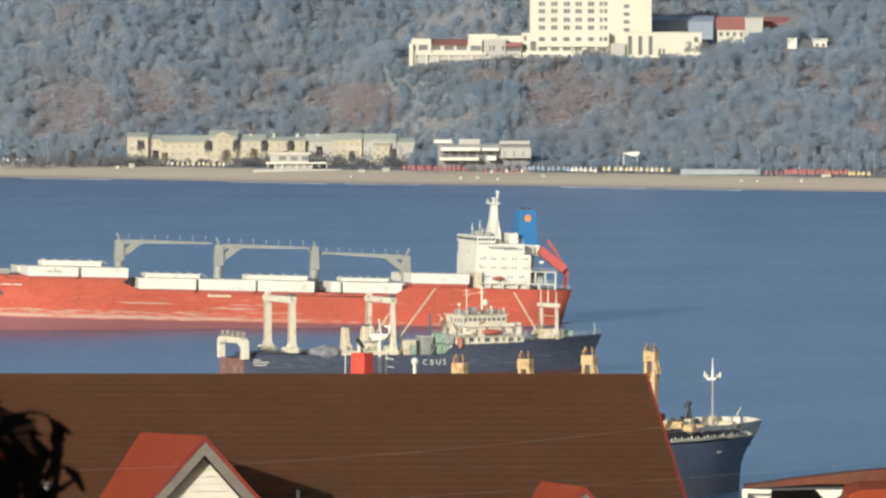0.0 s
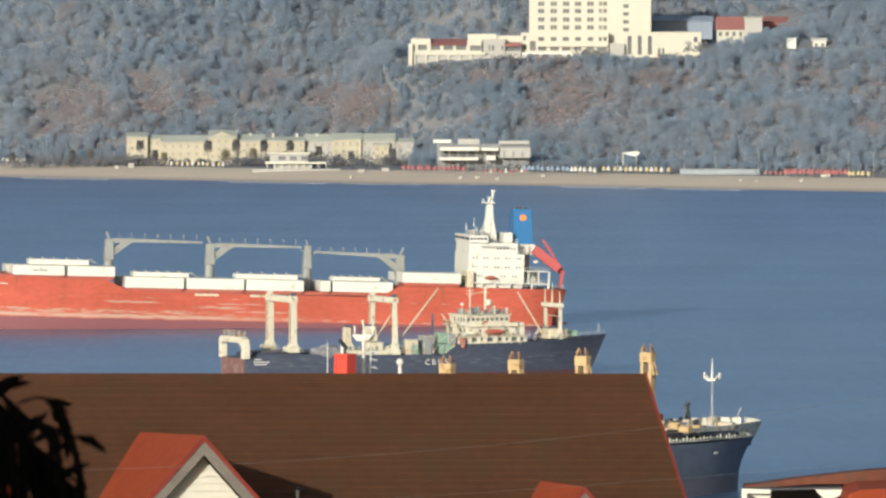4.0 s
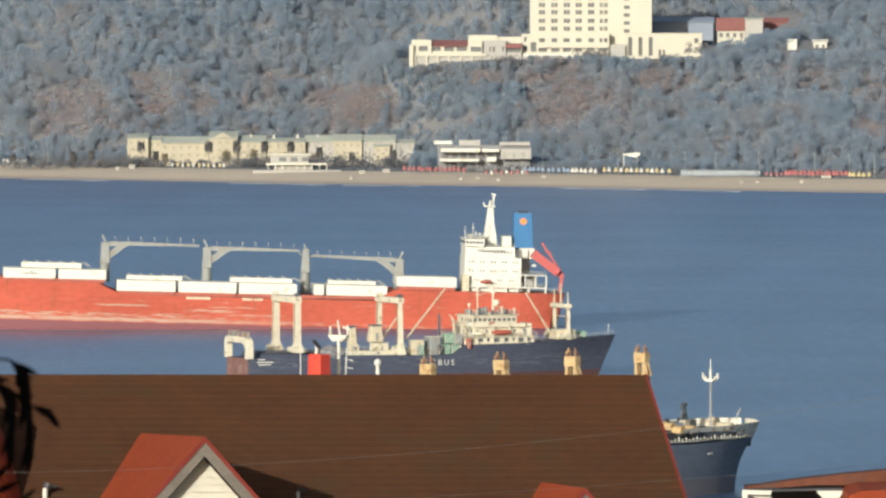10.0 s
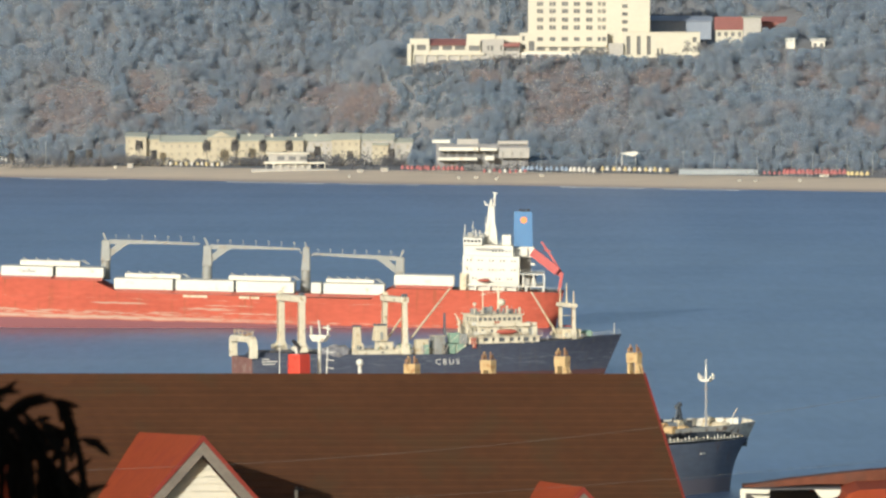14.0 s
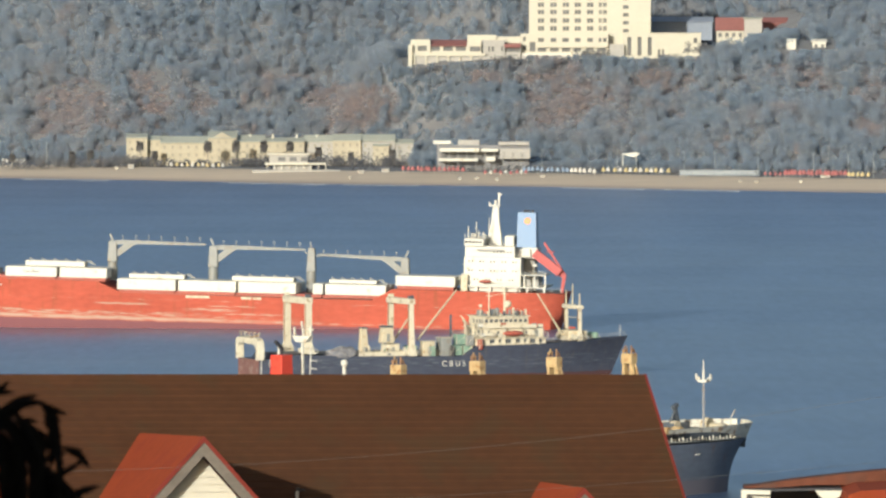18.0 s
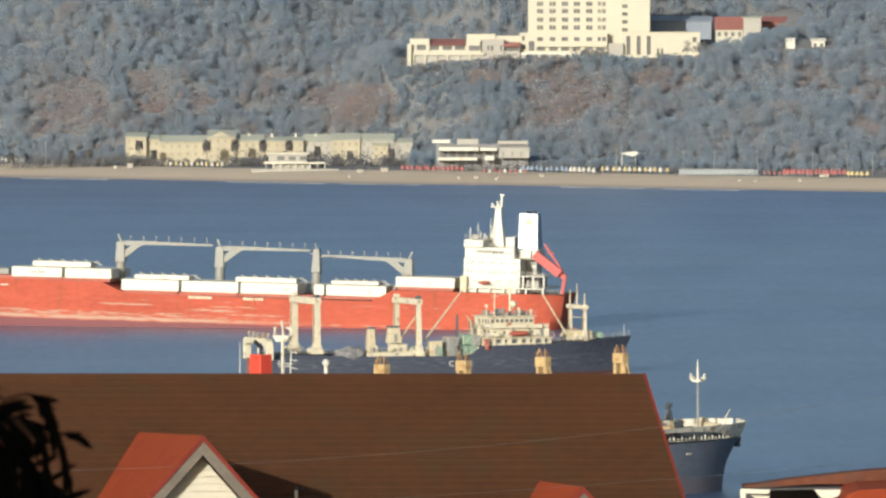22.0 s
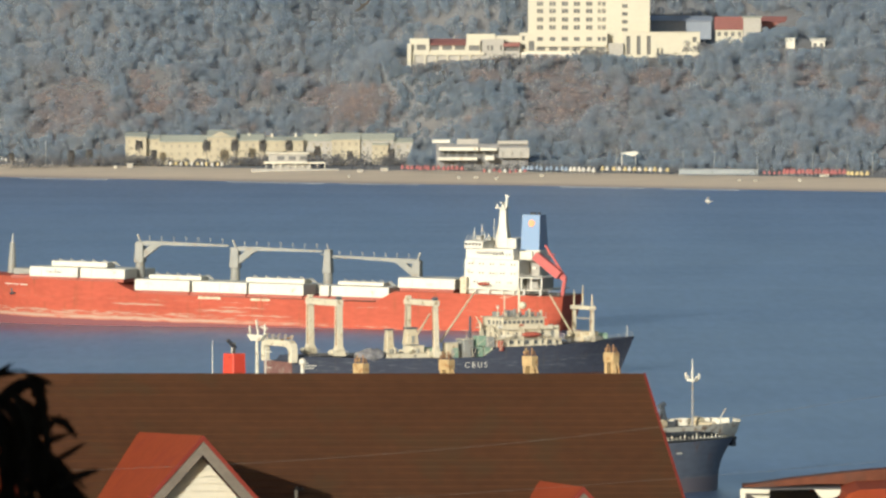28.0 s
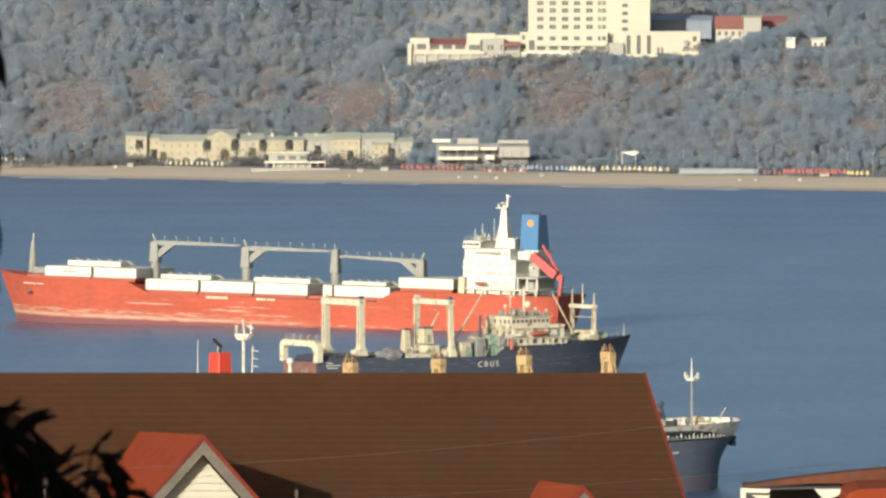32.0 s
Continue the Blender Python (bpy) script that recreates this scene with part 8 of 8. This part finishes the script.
    walk(ARM, [
        (0, pose(-1.136, 28.70, 109.178, 0, 20.1, 0)),
        (0.5, pose(-1.086, 28.70, 109.208, 0, 2.1, 0)),
        (1, pose(-1.016, 28.70, 109.264, 0, -8.3, 0)),
        (1.5, pose(-1.004, 28.70, 109.179, 0, -7.0, 0)),
        (2, pose(-1.027, 28.70, 109.081, 0, -4.8, 0)),
        (2.5, pose(-1.117, 28.70, 109.186, 0, -3.4, 0)),
        (3, pose(-1.234, 28.70, 109.317, 0, -2.7, 0)),
        (3.5, pose(-1.188, 28.70, 109.268, 0, -3.2, 0)),
        (4, pose(-1.149, 28.70, 109.241, 0, -3.8, 0)),
        (4.5, pose(-1.115, 28.70, 109.203, 0, -4.5, 0)),
        (5, pose(-1.089, 28.70, 109.139, 0, -5.3, 0)),
        (5.5, pose(-1.043, 28.70, 109.120, 0, -6.2, 0)),
        (6, pose(-1.016, 28.70, 109.069, 0, -7.4, 0)),
        (6.5, pose(-1.049, 28.70, 109.206, 0, -1.5, 0)),
        (7, pose(-1.125, 28.70, 109.357, 0, 2.5, 0)),
        (7.5, pose(-1.182, 28.70, 109.357, 0, 5.7, 0)),
        (8, pose(-1.247, 28.70, 109.312, 0, 9.3, 0)),
        (8.5, pose(-1.235, 28.70, 109.425, 0, 9.6, 0)),
        (9, pose(-1.229, 28.70, 109.515, 0, 9.9, 0)),
        (9.5, pose(-1.230, 28.70, 109.433, 0, 9.4, 0)),
        (10, pose(-1.247, 28.70, 109.348, 0, 9.0, 0)),
        (10.5, pose(-1.129, 28.70, 109.184, 0, 3.8, 0)),
        (11, pose(-1.040, 28.70, 109.033, 0, -7.0, 0)),
        (11.5, pose(-1.099, 28.70, 109.182, 0, 0.8, 0)),
        (12, pose(-1.186, 28.70, 109.317, 0, 5.2, 0)),
        (12.5, pose(-1.191, 28.70, 109.365, 0, 1.6, 0)),
        (13, pose(-1.210, 28.70, 109.434, 0, -1.7, 0)),
        (13.5, pose(-1.152, 28.70, 109.344, 0, -1.4, 0)),
        (14, pose(-1.125, 28.70, 109.239, 0, -1.0, 0)),
        (14.5, pose(-1.099, 28.70, 109.210, 0, -3.6, 0)),
        (15, pose(-1.095, 28.70, 109.193, 0, -6.3, 0)),
        (15.5, pose(-1.073, 28.70, 109.202, 0, -9.2, 0)),
        (16, pose(-1.082, 28.70, 109.206, 0, -12.3, 0)),
        (16.5, pose(-1.058, 28.70, 109.159, 0, -15.6, 0)),
        (17, pose(-1.063, 28.70, 109.167, 0, -19.0, 0)),
        (17.5, pose(-1.113, 28.70, 109.188, 0, -5.0, 0)),
        (18, pose(-1.161, 28.70, 109.228, 0, 7.7, 0)),
        (18.5, pose(-1.133, 28.70, 109.187, 0, 3.9, 0)),
        (19, pose(-1.125, 28.70, 109.167, 0, -1.1, 0)),
        (19.5, pose(-1.146, 28.70, 109.208, 0, 0.3, 0)),
        (20, pose(-1.136, 28.70, 109.276, 0, 1.1, 0)),
        (20.5, pose(-1.114, 28.70, 109.213, 0, -1.4, 0)),
        (21, pose(-1.100, 28.70, 109.167, 0, -5.2, 0)),
        (21.5, pose(-1.146, 28.70, 109.203, 0, -4.5, 0)),
        (22, pose(-1.186, 28.70, 109.251, 0, -4.1, 0)),
        (22.5, pose(-1.142, 28.70, 109.148, 0, -5.1, 0)),
        (23, pose(-1.125, 28.70, 109.058, 0, -7.0, 0)),
        (23.5, pose(-1.169, 28.70, 109.265, 0, 2.2, 0)),
        (24, pose(-1.234, 28.70, 109.429, 0, 9.1, 0)),
        (24.5, pose(-1.171, 28.70, 109.313, 0, -2.0, 0)),
        (25, pose(-1.077, 28.70, 109.191, 0, -11.6, 0)),
        (25.5, pose(-1.090, 28.70, 109.225, 0, -8.2, 0)),
        (26, pose(-1.108, 28.70, 109.226, 0, -4.8, 0)),
        (26.5, pose(-1.158, 28.70, 109.253, 0, -1.7, 0)),
        (27, pose(-1.170, 28.70, 109.292, 0, 1.4, 0)),
        (27.5, pose(-1.194, 28.70, 109.300, 0, 4.3, 0)),
        (28, pose(-1.197, 28.70, 109.312, 0, 7.0, 0)),
        (28.5, pose(-1.133, 28.70, 109.217, 0, -2.1, 0)),
        (29, pose(-1.040, 28.70, 109.094, 0, -16.7, 0)),
        (29.5, pose(-1.104, 28.70, 109.168, 0, -1.1, 0)),
        (30, pose(-1.125, 28.70, 109.239, 0, 10.9, 0)),
        (30.5, pose(-1.136, 28.70, 109.247, 0, 0.8, 0)),
        (31, pose(-1.136, 28.70, 109.264, 0, -6.9, 0)),
        (31.5, pose(-1.063, 28.70, 109.185, 0, -6.0, 0)),
        (32, pose(-0.997, 28.70, 109.081, 0, -4.3, 0)),
    ])
    walk(UP, [
        (0, pose(-1.604, 29.60, 109.668, 0, 3.7, 0)),
        (0.5, pose(-1.487, 29.60, 109.668, 0, 1.4, 0)),
        (1, pose(-1.349, 29.60, 109.668, 0, 0.4, 0)),
        (1.5, pose(-1.491, 29.60, 109.668, 0, 3.7, 0)),
        (2, pose(-1.604, 29.60, 109.668, 0, 6.1, 0)),
        (2.5, pose(-1.591, 29.60, 109.668, 0, 6.0, 0)),
        (3, pose(-1.604, 29.60, 109.668, 0, 6.1, 0)),
        (3.5, pose(-1.599, 29.60, 109.668, 0, 2.5, 0)),
        (4, pose(-1.604, 29.60, 109.668, 0, 3.2, 0)),
        (4.5, pose(-1.618, 29.60, 109.668, 0, 5.4, 0)),
        (5, pose(-1.604, 29.60, 109.668, 0, 4.2, 0)),
        (5.5, pose(-1.428, 29.60, 109.668, 0, 1.8, 0)),
        (6, pose(-1.311, 29.60, 109.668, 0, -1.7, 0)),
        (6.5, pose(-1.433, 29.60, 109.668, 0, 1.4, 0)),
        (7, pose(-1.604, 29.60, 109.668, 0, 3.9, 0)),
        (7.5, pose(-1.531, 29.60, 109.668, 0, 3.4, 0)),
        (8, pose(-1.613, 29.60, 109.668, 0, 0.0, 0)),
        (8.5, pose(-1.613, 29.60, 109.668, 0, 0.0, 0)),
        (9, pose(-1.630, 29.60, 109.668, 0, 0.0, 0)),
        (9.5, pose(-1.613, 29.60, 109.668, 0, 0.0, 0)),
        (10, pose(-1.613, 29.60, 109.668, 0, 0.0, 0)),
        (10.5, pose(-1.522, 29.60, 109.668, 0, 2.1, 0)),
        (11, pose(-1.604, 29.60, 109.740, 0, 4.2, 0)),
        (11.5, pose(-1.529, 29.60, 109.740, 0, 4.3, 0)),
        (12, pose(-1.613, 29.60, 109.668, 0, 0.0, 0)),
        (12.5, pose(-1.438, 29.60, 109.609, 0, 0.1, 0)),
        (13, pose(-1.613, 29.60, 109.668, 0, 0.0, 0)),
        (13.5, pose(-1.465, 29.60, 109.609, 0, 0.4, 0)),
        (14, pose(-1.604, 29.60, 109.668, 0, 3.8, 0)),
        (14.5, pose(-1.617, 29.60, 109.668, 0, 4.1, 0)),
        (15, pose(-1.604, 29.60, 109.668, 0, 4.8, 0)),
        (15.5, pose(-1.614, 29.60, 109.668, 0, 3.4, 0)),
        (16, pose(-1.604, 29.60, 109.668, 0, 3.0, 0)),
        (16.5, pose(-1.468, 29.60, 109.668, 0, 3.0, 0)),
        (17, pose(-1.340, 29.60, 109.668, 0, -1.8, 0)),
        (17.5, pose(-1.494, 29.60, 109.668, 0, 2.1, 0)),
        (18, pose(-1.604, 29.60, 109.668, 0, 5.6, 0)),
        (18.5, pose(-1.612, 29.60, 109.668, 0, 5.8, 0)),
        (19, pose(-1.604, 29.60, 109.668, 0, 4.2, 0)),
        (19.5, pose(-1.613, 29.60, 109.668, 0, 4.6, 0)),
        (20, pose(-1.604, 29.60, 109.668, 0, 4.2, 0)),
        (20.5, pose(-1.591, 29.60, 109.668, 0, 4.1, 0)),
        (21, pose(-1.604, 29.60, 109.668, 0, 4.6, 0)),
        (21.5, pose(-1.591, 29.60, 109.668, 0, 2.6, 0)),
        (22, pose(-1.604, 29.60, 109.668, 0, 4.2, 0)),
        (22.5, pose(-1.578, 29.60, 109.668, 0, 5.8, 0)),
        (23, pose(-1.604, 29.60, 109.668, 0, 6.1, 0)),
        (23.5, pose(-1.478, 29.60, 109.651, 0, 1.3, 0)),
        (24, pose(-1.613, 29.60, 109.668, 0, 0.0, 0)),
        (24.5, pose(-1.476, 29.60, 109.651, 0, 2.9, 0)),
        (25, pose(-1.604, 29.60, 109.668, 0, 5.7, 0)),
        (25.5, pose(-1.593, 29.60, 109.668, 0, 5.2, 0)),
        (26, pose(-1.604, 29.60, 109.668, 0, 2.9, 0)),
        (26.5, pose(-1.598, 29.60, 109.668, 0, 2.4, 0)),
        (27, pose(-1.604, 29.60, 109.668, 0, 5.6, 0)),
        (27.5, pose(-1.567, 29.60, 109.668, 0, 2.2, 0)),
        (28, pose(-1.613, 29.60, 109.668, 0, 0.0, 0)),
        (28.5, pose(-1.558, 29.60, 109.668, 0, 1.8, 0)),
        (29, pose(-1.604, 29.60, 109.668, 0, 3.0, 0)),
        (29.5, pose(-1.581, 29.60, 109.668, 0, 4.8, 0)),
        (30, pose(-1.604, 29.60, 109.668, 0, 6.3, 0)),
        (30.5, pose(-1.599, 29.60, 109.668, 0, 5.6, 0)),
        (31, pose(-1.604, 29.60, 109.668, 0, 5.6, 0)),
        (31.5, pose(-1.476, 29.60, 109.668, 0, 3.1, 0)),
        (32, pose(-1.349, 29.60, 109.668, 0, 1.0, 0)),
    ])
    walk(SIDE, [
        (0, pose(-1.085, 28.40, 108.742, 0, 7.0, 0)),
        (0.5, pose(-0.967, 28.40, 108.935, 0, -7.0, 0)),
        (1, pose(-0.848, 28.40, 109.167, 0, -2.8, 0)),
        (1.5, pose(-0.909, 28.40, 109.078, 0, 1.0, 0)),
        (2, pose(-0.971, 28.40, 109.028, 0, 5.2, 0)),
        (2.5, pose(-1.028, 28.40, 108.865, 0, -4.1, 0)),
        (3, pose(-1.085, 28.40, 108.742, 0, -5.1, 0)),
        (3.5, pose(-1.085, 28.40, 108.722, 0, -4.0, 0)),
        (4, pose(-1.085, 28.40, 108.742, 0, 1.9, 0)),
        (4.5, pose(-1.085, 28.40, 108.722, 0, 4.1, 0)),
        (5, pose(-1.085, 28.40, 108.742, 0, -1.7, 0)),
        (5.5, pose(-1.024, 28.40, 108.865, 0, -2.1, 0)),
        (6, pose(-0.962, 28.40, 109.028, 0, -1.7, 0)),
        (6.5, pose(-1.024, 28.40, 108.865, 0, -2.4, 0)),
        (7, pose(-1.085, 28.40, 108.742, 0, -1.3, 0)),
        (7.5, pose(-1.085, 28.40, 108.722, 0, -6.7, 0)),
        (8, pose(-1.085, 28.40, 108.742, 0, 0.0, 0)),
        (8.5, pose(-1.085, 28.40, 108.722, 0, 7.6, 0)),
        (9, pose(-1.085, 28.40, 108.742, 0, -1.4, 0)),
        (9.5, pose(-1.085, 28.40, 108.722, 0, 4.0, 0)),
        (10, pose(-1.085, 28.40, 108.742, 0, -5.4, 0)),
        (10.5, pose(-1.028, 28.40, 108.853, 0, 3.1, 0)),
        (11, pose(-0.971, 28.40, 109.075, 0, 4.1, 0)),
        (11.5, pose(-1.028, 28.40, 108.925, 0, 2.8, 0)),
        (12, pose(-1.085, 28.40, 108.742, 0, 0.3, 0)),
        (12.5, pose(-1.085, 28.40, 108.722, 0, -0.3, 0)),
        (13, pose(-1.085, 28.40, 108.742, 0, 2.3, 0)),
        (13.5, pose(-1.085, 28.40, 108.722, 0, 6.4, 0)),
        (14, pose(-1.085, 28.40, 108.742, 0, -5.6, 0)),
        (14.5, pose(-1.085, 28.40, 108.722, 0, -6.5, 0)),
        (15, pose(-1.085, 28.40, 108.742, 0, 4.0, 0)),
        (15.5, pose(-1.085, 28.40, 108.722, 0, 6.7, 0)),
        (16, pose(-1.085, 28.40, 108.742, 0, 0.3, 0)),
        (16.5, pose(-1.016, 28.40, 108.865, 0, -0.9, 0)),
        (17, pose(-0.946, 28.40, 109.028, 0, 3.5, 0)),
        (17.5, pose(-1.016, 28.40, 108.865, 0, -5.0, 0)),
        (18, pose(-1.085, 28.40, 108.742, 0, -3.7, 0)),
        (18.5, pose(-1.085, 28.40, 108.722, 0, -4.8, 0)),
        (19, pose(-1.085, 28.40, 108.742, 0, 1.4, 0)),
        (19.5, pose(-1.085, 28.40, 108.722, 0, -3.0, 0)),
        (20, pose(-1.085, 28.40, 108.742, 0, -4.3, 0)),
        (20.5, pose(-1.085, 28.40, 108.722, 0, 3.1, 0)),
        (21, pose(-1.085, 28.40, 108.742, 0, 7.3, 0)),
        (21.5, pose(-1.085, 28.40, 108.722, 0, -3.3, 0)),
        (22, pose(-1.085, 28.40, 108.742, 0, 3.3, 0)),
        (22.5, pose(-1.081, 28.40, 108.861, 0, -1.4, 0)),
        (23, pose(-1.077, 28.40, 109.020, 0, 5.7, 0)),
        (23.5, pose(-1.081, 28.40, 108.861, 0, 1.4, 0)),
        (24, pose(-1.085, 28.40, 108.742, 0, -3.7, 0)),
        (24.5, pose(-1.020, 28.40, 108.849, 0, -4.5, 0)),
        (25, pose(-0.954, 28.40, 108.995, 0, -7.6, 0)),
        (25.5, pose(-1.020, 28.40, 108.849, 0, -0.3, 0)),
        (26, pose(-1.085, 28.40, 108.742, 0, -1.9, 0)),
        (26.5, pose(-1.085, 28.40, 108.722, 0, -5.2, 0)),
        (27, pose(-1.085, 28.40, 108.742, 0, -2.2, 0)),
        (27.5, pose(-1.085, 28.40, 108.722, 0, -2.8, 0)),
        (28, pose(-1.085, 28.40, 108.742, 0, 4.4, 0)),
        (28.5, pose(-1.020, 28.40, 108.857, 0, -5.7, 0)),
        (29, pose(-0.954, 28.40, 109.012, 0, 7.9, 0)),
        (29.5, pose(-0.962, 28.40, 108.988, 0, -0.3, 0)),
        (30, pose(-0.971, 28.40, 109.004, 0, 1.6, 0)),
        (30.5, pose(-1.028, 28.40, 108.853, 0, -0.5, 0)),
        (31, pose(-1.085, 28.40, 108.742, 0, 5.4, 0)),
        (31.5, pose(-1.024, 28.40, 108.865, 0, 5.1, 0)),
        (32, pose(-0.962, 28.40, 109.028, 0, 0.9, 0)),
    ])
    walk(CREST, [
        (0, pose(-81.8, 2746, -2.2, 0, 0, 0)),
        (19.2, pose(-81.8, 2746, -2.2, 0, 0, 0)),
        (19.6, pose(-81.8, 2746, -0.55, 0, 0, 0)),
        (20, pose(-81.8, 2746, 0.05, 0, 0, 0)),
        (21.1, pose(-82.6, 2746, 0.0, 0, 0, 0)),
        (21.6, pose(-81.6, 2746, -0.4, 0, 0, 0)),
        (22.2, pose(-81.8, 2746, -2.2, 0, 0, 0)),
        (32, pose(-81.8, 2746, -2.2, 0, 0, 0)),
    ])
    walk(GULL, [
        (0, pose(8.99, 140.0, 108.85, 0, 0, 180)),
        (20.2, pose(8.18, 140.0, 108.21, 10, 0, 185)),
        (20.6, pose(4.58, 150.0, 106.42, 18, 8, 190)),
        (21, pose(11.29, 420.0, 92.69, 35, 20, 200)),
        (21.5, pose(9.56, 480.0, 85.55, 10, 20, 190)),
        (23, pose(-2.42, 500.0, 84.22, 0, 0, 180)),
        (32, pose(-13.92, 500.0, 84.22, 0, 0, 180)),
    ])
    walk(FAR_GULL, [
        (0, pose(46.77, 800.0, 86.80, 0, 0, 180)),
        (19.7, pose(46.77, 800.0, 86.80, 0, 0, 180)),
        (20, pose(20.21, 800.0, 86.11, 10, 0, 180)),
        (20.3, pose(46.77, 800.0, 85.42, 0, 0, 150)),
        (24.7, pose(40.92, 700.0, 86.96, 0, 0, 180)),
        (25, pose(22.96, 700.0, 86.80, 25, 0, 180)),
        (25.3, pose(40.92, 700.0, 86.56, 0, 0, 150)),
        (27.7, pose(38.00, 650.0, 93.13, 0, 0, 180)),
        (28, pose(17.69, 650.0, 92.87, 30, 0, 180)),
        (28.3, pose(38.00, 650.0, 92.76, 0, 0, 150)),
        (32, pose(41.74, 650.0, 92.76, 0, 0, 150)),
    ])
    walk(DARK_GULL, [
        (0, pose(-50.96, 900.0, 99.36, 0, 0, 20)),
        (12.7, pose(-50.96, 900.0, 98.33, 0, 0, 20)),
        (13, pose(-26.31, 900.0, 96.26, 70, 40, 0)),
        (13.3, pose(-50.96, 900.0, 94.18, 0, 0, 80)),
        (32, pose(-53.54, 900.0, 94.18, 0, 0, 80)),
    ])
    walk(HIGH_GULL, [
        (0, pose(-6.63, 800.0, 116.72, 0, 0, 90)),
        (27.7, pose(-6.63, 800.0, 116.72, 0, 0, 90)),
        (28, pose(-6.40, 800.0, 104.75, 75, 50, 0)),
        (28.3, pose(-5.71, 800.0, 116.72, 0, 0, 90)),
        (32, pose(-5.71, 800.0, 119.02, 0, 0, 90)),
    ])
    walk(PIGEON, [
        (0, pose(10.54, 189.7, 101.68, 0, 0, 80)),
        (0.5, pose(9.45, 189.7, 101.03, 0, 0, 60)),
        (0.9, pose(7.02, 189.7, 100.26, 0, -40, 12)),
        (2.1, pose(7.00, 189.7, 100.25, 0, -40, 8)),
        (2.5, pose(9.34, 189.7, 100.92, 0, 0, 30)),
        (3, pose(12.18, 189.7, 102.23, 0, 0, 30)),
        (32, pose(12.73, 189.7, 102.77, 0, 0, 30)),
    ])


motions()
